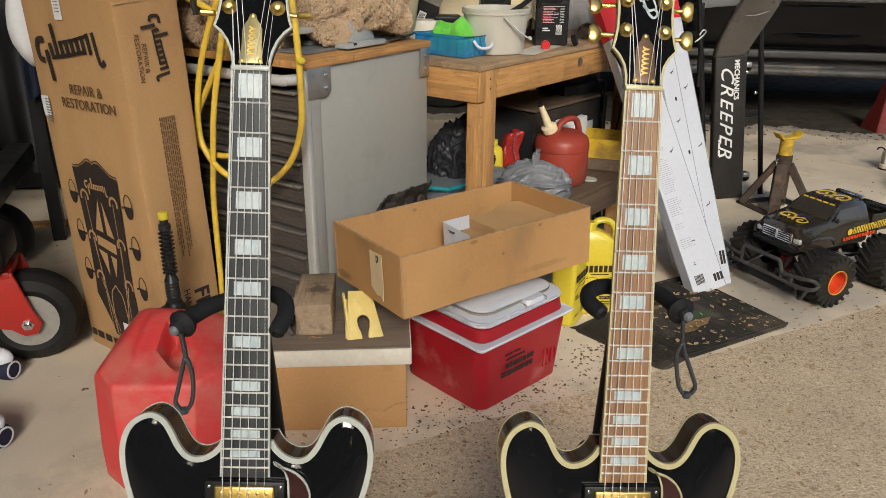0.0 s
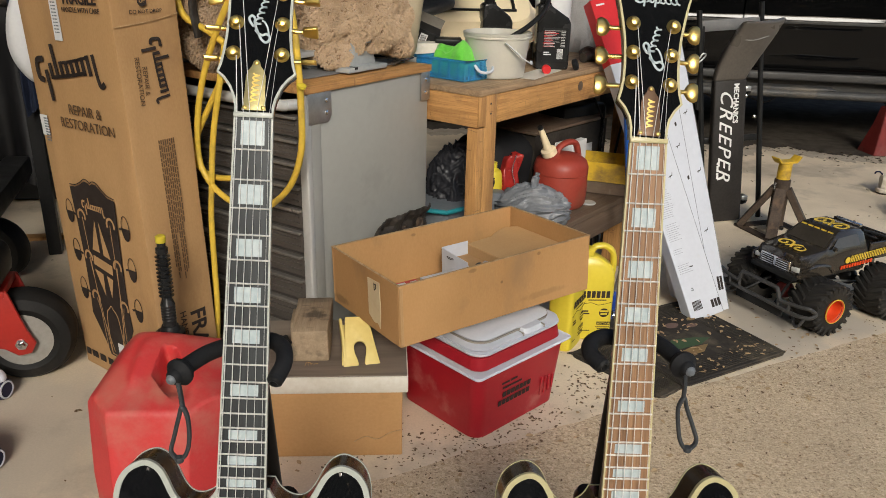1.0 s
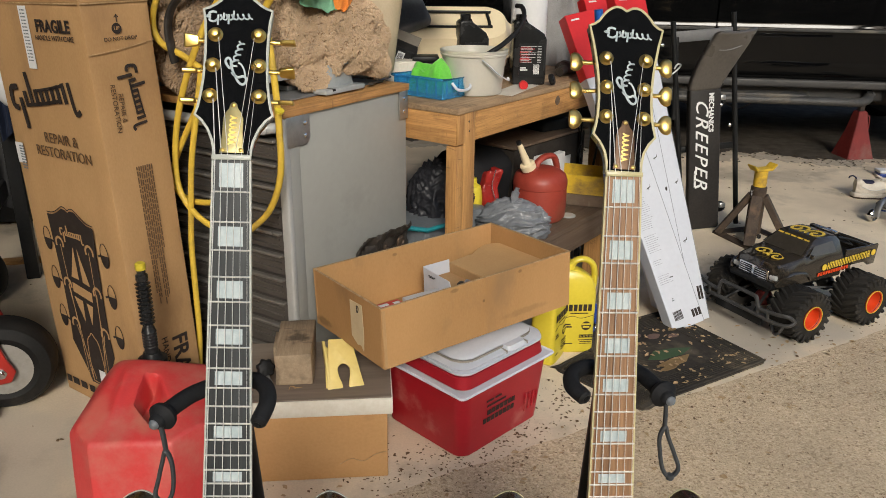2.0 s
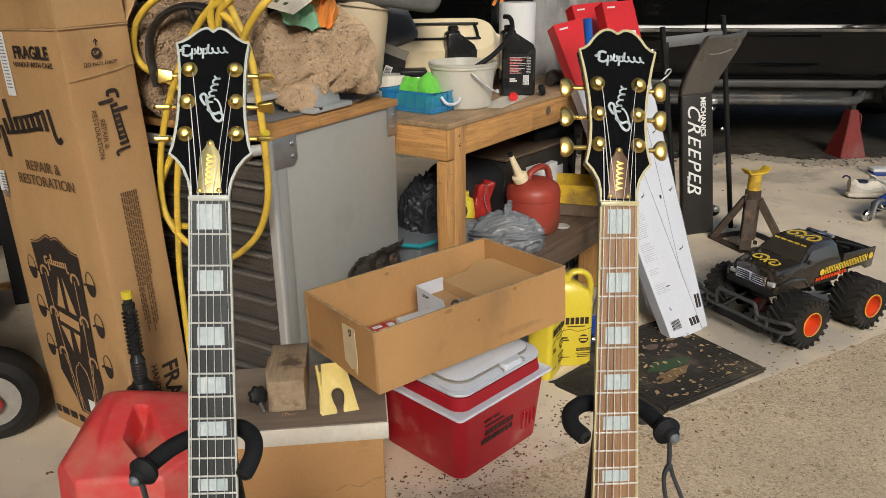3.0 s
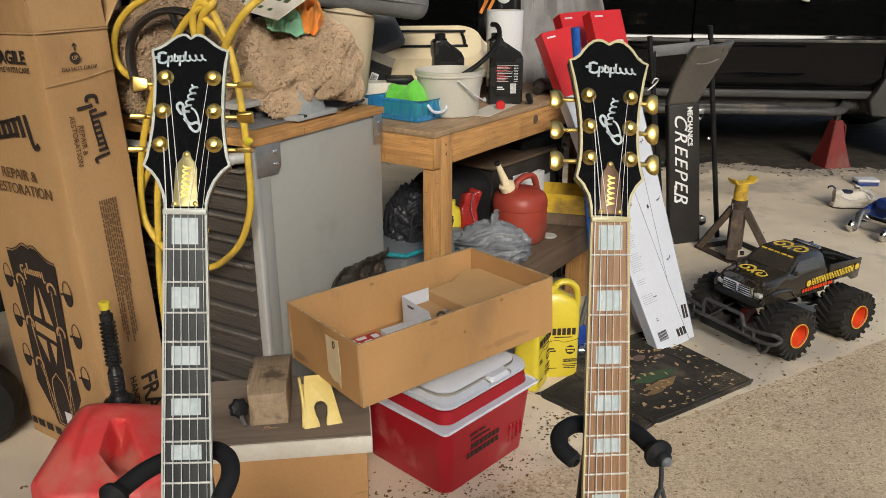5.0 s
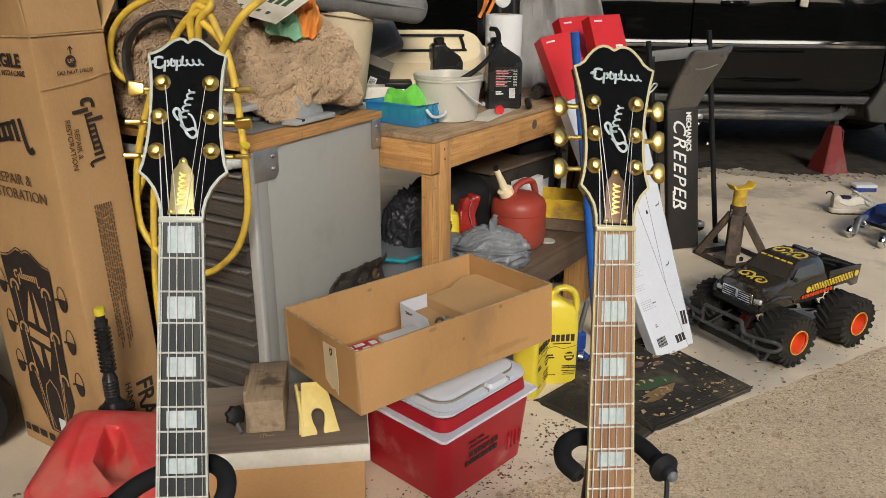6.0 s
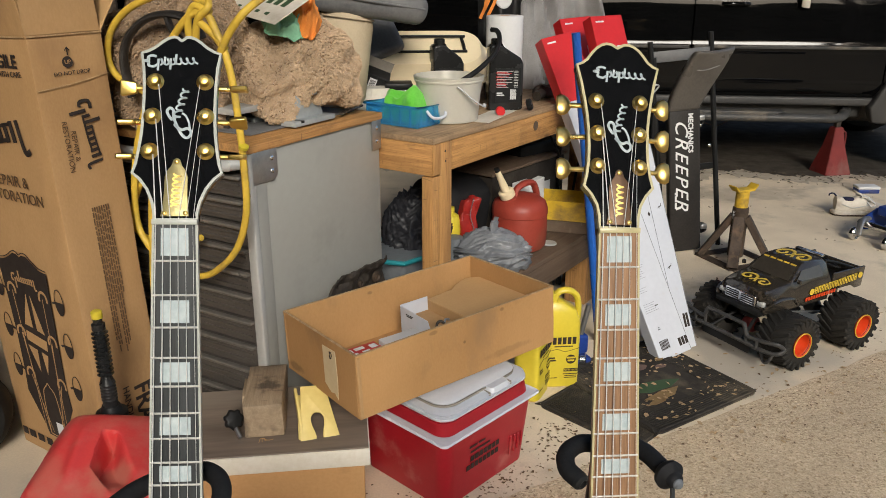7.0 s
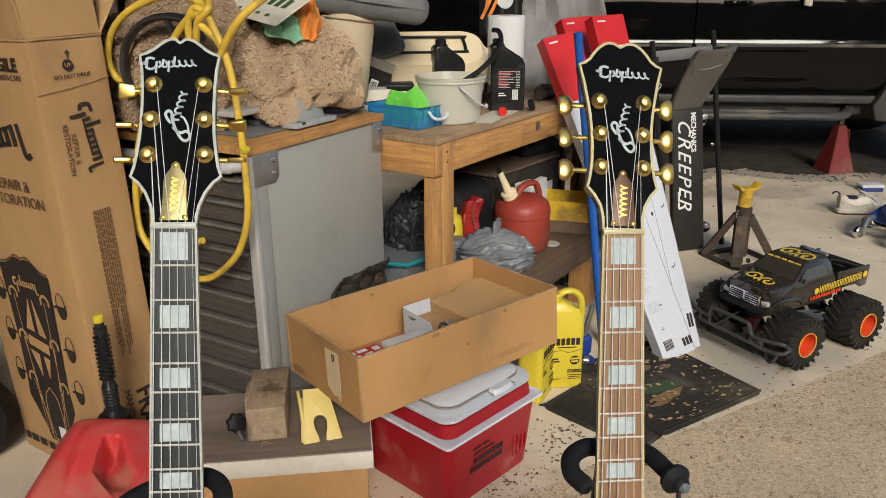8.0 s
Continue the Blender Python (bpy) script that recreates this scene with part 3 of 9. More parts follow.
def sheet(nx, ny, fn, thick=0.0):
    """A draped sheet: fn(u, v) gives the place for u, v in 0..1."""
    b = bmesh.new()
    g = [[b.verts.new(fn(i / nx, j / ny)) for j in range(ny + 1)] for i in range(nx + 1)]
    for i in range(nx):
        for j in range(ny):
            b.faces.new((g[i][j], g[i + 1][j], g[i + 1][j + 1], g[i][j + 1]))
    bmesh.ops.recalc_face_normals(b, faces=b.faces)
    if thick:
        bmesh.ops.solidify(b, geom=b.faces[:], thickness=thick)
    return b


def blob(r, sub=4, squash=(1, 1, 1), c=(0, 0, 0), amount=0.0, scale=3.0, seed=0.0, bm=None):
    b = bmesh.new()
    bmesh.ops.create_icosphere(b, subdivisions=sub, radius=r)
    bmesh.ops.scale(b, vec=squash, verts=b.verts)
    if amount:
        rough_up(b, amount, scale, seed)
    bmesh.ops.translate(b, vec=c, verts=b.verts)
    return join(bm, b)


def lettering(name, text, size, material, parent, m, label="", shear=0.0, squeeze=1.0, spacing=1.0, bold=0.0):
    """Flat raised letters, centred; they lie in the x, z plane of m and face -y."""
    cu = bpy.data.curves.new("tmp", 'FONT')
    cu.body, cu.size, cu.align_x, cu.align_y, cu.extrude, cu.shear, cu.space_character = text, size, 'CENTER', 'CENTER', 0.0003, shear, spacing
    cu.offset = bold
    cu.resolution_u = 3
    ob = bpy.data.objects.new("tmp", cu)
    scene.collection.objects.link(ob)
    me = bpy.data.meshes.new_from_object(ob.evaluated_get(bpy.context.evaluated_depsgraph_get()))
    bpy.data.objects.remove(ob)
    bpy.data.curves.remove(cu)
    me.name = name
    me.transform(pose(0, 0, 0, 90) @ Matrix.Diagonal((squeeze, 1, 1, 1)))
    me.materials.clear()
    me.materials.append(material)
    o = new(name, me)
    o.parent = parent
    o.matrix_basis = m
    return tagged(o, label)


def bars(rows, h, gap, t=0.0006, bm=None, m=None):
    """Plain bars that stand for small print: rows of (start, length) runs in x, stacked downwards in z, facing -y."""
    b = bmesh.new()
    for i, row in enumerate(rows):
        for x, w in row:
            box(w, t, h, (x + w / 2, 0, -i * (h + gap)), bm=b)
    if m is not None:
        b.transform(m)
    return join(bm, b)


def stroke(pts, r, bm=None, m=None, n=6, t=0.0008):
    """A painted stroke of even width along a line in x, z."""
    line = [Vector((p[0], p[1])) for p in spline([(x, z, 0) for x, z in pts], n)]
    b = bmesh.new()
    rows = []
    for i, q in enumerate(line):
        d = (line[min(i + 1, len(line) - 1)] - line[max(i - 1, 0)]).normalized()
        s = Vector((-d.y, d.x)) * r
        rows.append([b.verts.new((q.x + s.x, 0, q.y + s.y)), b.verts.new((q.x - s.x, 0, q.y - s.y)), b.verts.new((q.x - s.x, t, q.y - s.y)), b.verts.new((q.x + s.x, t, q.y + s.y))])
    for a, c in zip(rows, rows[1:]):
        for j in range(4):
            b.faces.new((a[j], a[(j + 1) % 4], c[(j + 1) % 4], c[j]))
    b.faces.new(rows[0][::-1])
    b.faces.new(rows[-1])
    bmesh.ops.recalc_face_normals(b, faces=b.faces)
    if m is not None:
        b.transform(m)
    return join(bm, b)

# ---- setting ----
def joint_y(x):
    """Where the garage slab ends and the driveway apron begins."""
    return 1.70 + 0.545 * x


def ground_mesh(z, x0, x1, near, far, nx, ny, amp=0.0, scale=1.0, thick=0.0):
    b = bmesh.new()
    g = []
    for i in range(nx + 1):
        x = x0 + (x1 - x0) * i / nx
        row = []
        for j in range(ny + 1):
            y = near(x) + (far(x) - near(x)) * j / ny
            row.append(b.verts.new((x, y, z + amp * noise.noise((x * scale, y * scale, 0.3)))))
        g.append(row)
    for i in range(nx):
        for j in range(ny):
            b.faces.new((g[i][j], g[i + 1][j], g[i + 1][j + 1], g[i][j + 1]))
    if thick:
        r = bmesh.ops.extrude_face_region(b, geom=b.faces[:])
        bmesh.ops.translate(b, vec=(0, 0, -thick), verts=[e for e in r["geom"] if isinstance(e, bmesh.types.BMVert)])
    bmesh.ops.recalc_face_normals(b, faces=b.faces)
    return b


def ragged(x):
    return joint_y(x) + 0.012 * noise.noise((x * 7, 0, 0)) + 0.006 * noise.noise((x * 31, 5, 0))


solid("ground", ground_mesh(-0.05, -150, 150, lambda x: -150, lambda x: 150, 8, 8), M_DUSTSOIL, "flat leafy earth round the carport", "ground", kind="structure", smooth=False)
solid("driveway", ground_mesh(0.0012, -8, 9, lambda x: -9.0, lambda x: ragged(x) + 0.01, 340, 24, thick=0.05), M_APRON, "rough tan washed-aggregate concrete driveway with litter", "driveway", kind="structure", smooth=False)
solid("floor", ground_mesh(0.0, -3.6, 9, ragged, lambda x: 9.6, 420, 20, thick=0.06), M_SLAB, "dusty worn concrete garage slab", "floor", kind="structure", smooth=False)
solid("wall_back", box(9.4, 0.15, 3.06, (1.0, 9.5, 1.48)), M_WALLD, "back wall closing the carport, its darkness put in the colour", "wall", kind="structure", smooth=False)
solid("wall_left", box(0.15, 10.0, 3.06, (-3.6, 4.5, 1.48)), M_WALLD, "added side wall of the carport, near black against bounce light", "wall", kind="structure", smooth=False)
def roof_plan(z, thick, over):
    """An unseen flat slab, outlined to limit daylight: its front edge hangs a little way over the slab joint and draws
    back towards the open end.
    """
    b = bmesh.new()
    lo = [b.verts.new((x, y, z)) for x, y in ((-3.7, joint_y(-3.7) - over), (0.4, joint_y(0.4) - over), (2.9, joint_y(2.9) + 1.0), (2.9, 9.6), (-3.7, 9.6))]
    r = bmesh.ops.extrude_face_region(b, geom=[b.faces.new(lo)])
    bmesh.ops.translate(b, vec=(0, 0, thick), verts=[e for e in r["geom"] if isinstance(e, bmesh.types.BMVert)])
    bmesh.ops.recalc_face_normals(b, faces=b.faces)
    return b


solid("ceiling", roof_plan(3.02, 0.12, 0.45), M_CEIL, "unseen carport ceiling that holds back daylight", "ceiling", kind="structure", smooth=False)


# Where the dirt and the painted shade begin, along the truck's side.
def dirt_shade_edge(x):
    return 5.24 - 0.14 * (x - 2.6) + 0.14 * noise.noise((x * 2.1, 3, 0)) + 0.09 * noise.noise((x * 9, 1, 0)) + 0.06 * noise.noise((x * 33, 2, 0))


# Grime that also carries the soft edge of the truck's painted shade.
solid("grime_patch", ground_mesh(0.0022, -1.0, 5.4, lambda x: dirt_shade_edge(x) - 0.17 + 0.10 * noise.noise((x * 5, 9, 0)) + 0.05 * noise.noise((x * 24, 4, 0)), lambda x: 7.6, 520, 6), M_GRIMESHADE, "brown grime beside the truck, with the fading edge of its shade", "dirt", kind="structure", smooth=False)
solid("oil_stain", ground_mesh(0.0045, -1.0, 5.4, dirt_shade_edge, lambda x: 7.6, 520, 6), M_OILSHADE, "oily dirt with the truck's shade in its colour", "oil stain", kind="structure", smooth=False)

# ---- guitars and their stands ----
SCALE = 0.6287


def fret_at(n):
    return SCALE * (1 - 2 ** (-n / 12))


def board_w(d):
    return 0.043 + d * 0.0143 / 0.464


BODY_HALF = [(0.030, -0.424), (0.036, -0.434), (0.046, -0.442), (0.058, -0.4455), (0.069, -0.442), (0.078, -0.431), (0.085, -0.417), (0.092, -0.405),
             (0.101, -0.397), (0.112, -0.3935), (0.124, -0.397), (0.135, -0.405), (0.143, -0.418), (0.147, -0.437), (0.146, -0.458), (0.141, -0.482),
             (0.133, -0.510), (0.1255, -0.540), (0.123, -0.570), (0.128, -0.600), (0.142, -0.635), (0.160, -0.668), (0.176, -0.702), (0.189, -0.738),
             (0.193, -0.772), (0.186, -0.806), (0.167, -0.836), (0.136, -0.858), (0.092, -0.871), (0.045, -0.8765)]


def body_outline():
    half = []
    for v in spline([(x, z, 0) for x, z in BODY_HALF], 3):
        if not half or (Vector(half[-1]) - Vector((v.x, v.y))).length > 0.0018:
            half.append((v.x, v.y))
    return half + [(0.0, -0.877)] + [(-x, z) for x, z in half[::-1]]


HEAD_NEW = [(0.0213, 0.004), (0.0216, 0.011), (0.0240, 0.022), (0.0292, 0.0345), (0.0362, 0.0440), (0.0440, 0.0510), (0.0412, 0.0605), (0.0387, 0.0755), (0.0368, 0.092), (0.0359, 0.109), (0.0358, 0.127),
            (0.0362, 0.143), (0.0374, 0.160), (0.0396, 0.1758), (0.0328, 0.1786), (0.0262, 0.1825), (0.0200, 0.1879), (0.0142, 0.1920), (0.0085, 0.1940), (0.0040, 0.1936), (0.0012, 0.1912)]
HEAD_OLD = [(0.0213, 0.004), (0.0218, 0.016), (0.0243, 0.028), (0.0300, 0.0385), (0.0378, 0.0476), (0.0352, 0.059), (0.0332, 0.072), (0.0325, 0.088), (0.0329, 0.107), (0.0345, 0.124),
            (0.0367, 0.138), (0.0404, 0.158), (0.0449, 0.1780), (0.0392, 0.1805), (0.0336, 0.1850), (0.0292, 0.1915), (0.0242, 0.1972), (0.0180, 0.2018), (0.0122, 0.2036), (0.0062, 0.2030), (0.0016, 0.2004)]
TUNER_SPOTS = (((0.0268, 0.0730), (0.0256, 0.1090), (0.0241, 0.1450)), ((0.0222, 0.0690), (0.0222, 0.1040), (0.0236, 0.1386)))


def head_outline(old):
    half = HEAD_OLD if old else HEAD_NEW
    return half + [(0.0, half[-1][1] - 0.0012)] + [(-x, z) for x, z in half[::-1]]


def looped(x0, x1, z0, size, count, slant=0.0):
    """A running row of small pen loops."""
    out = []
    for i in range(count * 8 + 1):
        a = 2 * math.pi * i / 8
        k = i / (count * 8)
        out.append((x0 + (x1 - x0) * k + size * 0.55 * math.sin(a) + slant * size * math.cos(a), z0 - size * math.cos(a)))
    return out


def guitar(m, label, bind, board, side, tuner_turns, old):
    g = thing("electric_guitar", m, label, "guitar", group="guitars on stands")
    gold = M_GOLDOLD if old else M_GOLD
    top = 0.013
    out = body_outline()
    rim = inset(out, 0.0065)
    # body: sides, arched lacquered top, bound edges front and back
    sides = ribbon(inset(out, 0.0008), inset(out, 0.006), 0.040, top + 0.003)
    part("side", sides, side, g, "glossy dark sides")
    t = bmesh.new()
    rings = [(rim, top)] + [(inset(rim, d), top - h) for d, h in ((0.002, 0.0004), (0.0045, 0.0010), (0.007, 0.0015), (0.0095, 0.0019))]
    vs = [[t.verts.new((x, y, z)) for x, z in ln] for ln, y in rings]
    for a, c in zip(vs, vs[1:]):
        for i in range(len(a)):
            t.faces.new((a[i], a[(i + 1) % len(a)], c[(i + 1) % len(a)], c[i]))
    inner = t.faces.new(vs[-1])
    inner.normal_update()
    bmesh.ops.triangulate(t, faces=[inner], ngon_method='EAR_CLIP')
    bmesh.ops.recalc_face_normals(t, faces=t.faces)
    part("top", t, M_LACQTOP, g, "glossy black arched top")
    bk = bmesh.new()
    flat = bk.faces.new([bk.verts.new((x, top + 0.0435, z)) for x, z in inset(out, 0.004)])
    flat.normal_update()
    bmesh.ops.triangulate(bk, faces=[flat], ngon_method='EAR_CLIP')
    part("back", bk, M_LACQ, g)
    part("binding", ribbon(out, rim, 0.0055, top - 0.0015), bind, g, "pale multi-ply edge binding")
    part("binding", ribbon(out, inset(out, 0.004), 0.0022, top + 0.042), bind, g)
    # neck and heel
    nb = bmesh.new()
    rows = []
    for d, dep in ((0.0, 0.017), (0.10, 0.018), (0.25, 0.020), (0.37, 0.022), (0.395, 0.030), (0.42, 0.046), (0.455, 0.047)):
        wd = board_w(d) / 2 - 0.0006
        rows.append([nb.verts.new((wd * math.cos(a), 0.005 + dep * math.sin(a) ** 0.8 if math.sin(a) > 0 else 0.005, -d)) for a in [math.pi * k / 10 for k in range(11)]])
    for a, c in zip(rows, rows[1:]):
        for i in range(10):
            nb.faces.new((a[i], a[i + 1], c[i + 1], c[i]))
    bmesh.ops.recalc_face_normals(nb, faces=nb.faces)
    part("neck", nb, side if old else M_LACQ, g)
    end = 0.464
    def strip(w0, w1, y0, y1, d0=0.0, d1=end, x0=0.0):
        q = bmesh.new()
        a, c = board_w(d0) / 2, board_w(d1) / 2
        v = [q.verts.new(p) for p in ((-a + w0, y0, -d0), (a - w0, y0, -d0), (c - w1, y0, -d1), (-c + w1, y0, -d1), (-a + w0, y1, -d0), (a - w0, y1, -d0), (c - w1, y1, -d1), (-c + w1, y1, -d1))]
        for f in ((0, 1, 2, 3), (7, 6, 5, 4), (0, 4, 5, 1), (1, 5, 6, 2), (2, 6, 7, 3), (3, 7, 4, 0)):
            q.faces.new([v[i] for i in f])
        bmesh.ops.recalc_face_normals(q, faces=q.faces)
        return q
    fb = part("fretboard", strip(0.0022, 0.0022, 0.0, 0.005), board, g, "dark ebony fingerboard" if not old else "streaked brown rosewood fingerboard", smooth=False)
    part("board_binding", strip(0, 0, 0.0003, 0.0056), bind, g)
    for n in range(1, 23):
        d = fret_at(n)
        w = board_w(d)
        part("fret", tube([(-w / 2 + 0.001, -0.0002, -d), (0, -0.0006, -d), (w / 2 - 0.001, -0.0002, -d)], 0.0011, 6, n=1), M_FRET, fb)
    for n in (1, 3, 5, 7, 9, 12, 15, 17, 19, 21):
        a, c = fret_at(n - 1), fret_at(n)
        span = c - a
        d0, d1 = a + span * (0.10 if n == 1 else 0.16), c - span * 0.14
        w0, w1 = board_w(d0) * 0.60, board_w(d1) * 0.60
        part("inlay", prism([(-w0 / 2, -d0), (w0 / 2, -d0), (w1 / 2, -d1), (-w1 / 2, -d1)], 0.001, m=T(0, -0.0004, 0)), M_PEARL, fb, smooth=False)
    part("nut", box(0.043, 0.008, 0.0055, (0, 0.0015, 0.0025), 0.0008), M_BIND1 if not old else bind, g)
    # headstock, tilted back
    tilt = pose(0, 0.002, 0.004, -12, 2.5 if old else -0.6) @ T(0, 0, -0.004)
    hd = part("headstock", prism(inset(head_outline(old), 0.0012), 0.014, 0.0), M_LACQ, g, "black headstock with a notched crown", m=tilt, smooth=False)
    part("head_binding", ribbon(head_outline(old), inset(head_outline(old), 0.0028), 0.0045, -0.0004), bind, hd)
    # script of the two marks, as plain strokes
    dz, wide = (0.0085, 1.08) if old else (0.0065, 1.0)
    sc = stroke([(-0.0150, 0.1655), (-0.0190, 0.1668), (-0.0232, 0.1652), (-0.0222, 0.1628), (-0.0268, 0.1618), (-0.0225, 0.1606), (-0.0230, 0.1572), (-0.0180, 0.1556), (-0.0140, 0.1580)], 0.00115, n=5)
    stroke(looped(-0.0125, 0.0245, 0.1600, 0.0030, 6, 0.3), 0.00085, sc, n=2)
    for x, lo, hi in ((-0.0130, 0.1515, 0.1632), (-0.0010, 0.1520, 0.1632), (-0.0065, 0.1575, 0.1650), (0.0045, 0.1570, 0.1672)):
        stroke([(x, hi), (x - 0.0010, lo)], 0.00105, sc, n=1)
    sc.transform(Matrix.Diagonal((wide, 1, 1.05, 1)))
    part("maker_mark", sc, M_PEARL, hd, "pearly looped mark", m=T(0, -0.0007, dz - 0.0079) @ pose(0, 0, 0, 0, -3.0 if not old else 1.0))
    lu = stroke([(-0.0060, 0.1040), (-0.0098, 0.1090), (-0.0112, 0.1135), (-0.0085, 0.1165), (-0.0052, 0.1140), (-0.0050, 0.1090), (-0.0030, 0.1020), (0.0005, 0.0945), (0.0040, 0.0885), (0.0085, 0.0858), (0.0120, 0.0885), (0.0122, 0.0930), (0.0085, 0.0955), (0.0040, 0.0940), (-0.0010, 0.0965), (-0.0040, 0.1000)], 0.00135, n=5)
    stroke([(0.0112, 0.0950), (0.0100, 0.1020), (0.0065, 0.1090), (0.0030, 0.1110)], 0.0010, lu, n=4)
    row = [(0.0006 + 0.28 * (z - 0.1160), z) for z, x in looped(0.1040, 0.1370, 0.0, 0.0026, 5)]
    row = [(p[0] + q[1], p[1]) for p, q in zip(row, looped(0.1040, 0.1370, 0.0, 0.0034, 5))]
    stroke(row, 0.00095, lu, n=2)
    part("model_mark", lu, M_PEARL, hd, "pearly curled mark", m=T(-0.0004 if not old else 0.0006, -0.0007, 0.0012 if not old else 0.0))
    tr = part("truss_rod_cover", prism([(-0.0138, 0.0075), (0.0132, 0.0075), (0.0122, 0.016), (0.0112, 0.030), (0.0110, 0.047), (0.0086, 0.0535), (0.0050, 0.0582), (0.0034, 0.0640), (0.0, 0.0662), (-0.0034, 0.0640), (-0.0050, 0.0582), (-0.0086, 0.0535), (-0.0110, 0.047), (-0.0112, 0.030), (-0.0124, 0.016)], 0.002, 0.0005), M_PLATEOLD if old else M_PLATE, hd, "engraved gold plate", m=T(0, -0.0026, 0))
    en = bmesh.new()
    stroke([(q[1] + 0.0002 + 0.05 * (p - 0.035), p) for (p, _), q in zip(looped(0.0165, 0.0500, 0, 0.0016, 6), looped(0, 1, 0, 0.0036, 6))], 0.0008, en, n=2)
    for x, z in ((-0.0100, 0.0105), (0.0100, 0.0105), (0, 0.0622)):
        lathe([(0.0026, 0), (0.0024, 0.0012), (0.0008, 0.0020)], 12, en, pose(x, 0.0006, z, 90))
    part("engraving", en, gold, hd, m=T(0, -0.0031, 0))
    # tuners
    for k, turn in enumerate(tuner_turns):
        s = -1 if k < 3 else 1
        px, z = TUNER_SPOTS[old][k % 3]
        px *= s
        tn = part("tuner", lathe([(0.0084, 0), (0.0086, 0.0012), (0.0074, 0.0024), (0.0062, 0.0032), (0.0058, 0.0062), (0.0044, 0.0084), (0.0020, 0.0092)], 20, m=pose(px, 0.0002, z, 90)), gold, g, "gold tuning machine", m=tilt)
        part("shaft", tube([(s * 0.030, 0.016, z), (s * 0.040, 0.018, z), (s * 0.048, 0.018, z)], 0.0026, 10, n=3), gold, tn)
        if old:
            bt = lathe([(0.0020, -0.001), (0.0055, 0.001), (0.0098, 0.0045), (0.0122, 0.009), (0.0128, 0.014), (0.0105, 0.0185), (0.002, 0.0195)], 20)
            bt.transform(Matrix.Diagonal((0.94, 0.36, 0.80, 1.0)))
            bt.transform(pose(0, 0, 0, 0, 90 * s) @ pose(0, 0, 0, 0, 0, turn))
        else:
            bt = prism([(s * x, h) for x, h in ((0.0, -0.0050), (0.003, -0.0062), (0.0155, -0.0084), (0.0175, -0.0074), (0.0175, 0.0074), (0.0155, 0.0084), (0.003, 0.0062), (0.0, 0.0050))], 0.0054, 0.0016, m=T(0, -0.0027, 0), seg=3)
            bt.transform(pose(0, 0, 0, turn))
        part("button", bt, gold, tn, "flat keystone button" if not old else "rounded button", m=T(s * 0.046, 0.018, z))
    # strings
    for k in range(6):
        xn = (k - 2.5) * 0.0070
        xb = (k - 2.5) * 0.0104
        j = k if k < 3 else 5 - k
        s = -1 if k < 3 else 1
        px, z = TUNER_SPOTS[old][j]
        p = tilt @ Vector((s * (px - 0.0040), -0.004, z - 0.002))
        r = (0.00062, 0.00055, 0.00046, 0.00036, 0.0003, 0.00026)[k]
        part("string", tube([tuple(p), (xn, -0.0018, 0.002), (xb, -0.0085, -SCALE), (xb, 0.006, -SCALE - 0.045)], r, 6, n=1), M_STRING, g)
    # pickups, bridge, tailpiece, guard, knobs
    for d in (0.492, 0.585):
        pk = part("pickup", box(0.092, 0.010, 0.044, (0, 0.006, -d), 0.002), M_BLACKPL, g, "black pickup ring with gold cover")
        part("cover", box(0.069, 0.006, 0.036, (0, -0.0005, -d), 0.0025, 3), gold, pk)
        for k in range(6):
            part("pole_screw", lathe([(0.0024, 0), (0.0022, 0.0012), (0.0008, 0.0016)], 10, m=pose((k - 2.5) * 0.0103, -0.0033, -d + 0.010, 90)), gold, pk)
        for x in (-0.041, 0.041):
            part("corner_screw", lathe([(0.0022, 0), (0.0018, 0.0012), (0.0006, 0.0016)], 10, m=pose(x, 0.001, -d + 0.016, 90)), M_CHROME, pk)
    part("bridge", box(0.088, 0.010, 0.015, (0, -0.001, -SCALE), 0.003), gold, g)
    part("tailpiece", box(0.102, 0.013, 0.019, (0, 0.001, -SCALE - 0.048), 0.004), gold, g)
    gp = [(0.031, -0.448), (0.040, -0.452), (0.056, -0.458), (0.068, -0.468), (0.075, -0.482), (0.078, -0.50), (0.098, -0.56), (0.112, -0.615), (0.100, -0.632), (0.055, -0.622), (0.048, -0.56), (0.048, -0.47)]
    gpo = [(v.x, v.y) for v in spline([(x, z, 0) for x, z in gp], 4, True)]
    pg = part("pickguard", prism(inset(gpo, 0.002), 0.002), M_GUARD, g, "brown pickguard with pale edge", m=T(0, 0.0045, 0), smooth=False)
    part("guard_edge", ribbon(gpo, inset(gpo, 0.0026), 0.0026, 0.0), bind, pg)
    for x, z in ((0.118, -0.70), (0.155, -0.725), (0.100, -0.745), (0.138, -0.775)):
        part("knob", lathe([(0.011, 0), (0.0125, 0.002), (0.0105, 0.014), (0.0095, 0.0155)], 20, m=pose(x, 0.010, z, 90)), gold, g)
    return g


G1 = pose(-0.1837, 0.9196, 1.0345, -17.02, 2.12, 3.31)
G2 = pose(0.2573, 0.944, 1.014, -15.22, 1.57, 3.76)
guitar(G1, "black semi-hollow guitar, white binding, dark ebony fingerboard, upright on a stand", M_BIND1, M_EBONY, M_BACKWOOD, (104, 108, 14, 106, 66, 100), False)
guitar(G2, "black semi-hollow guitar, cream binding, brown rosewood fingerboard, upright on a stand", M_BIND2, M_ROSE, M_BACKWOOD, (0, 10, 5, 0, 8, 0), True)


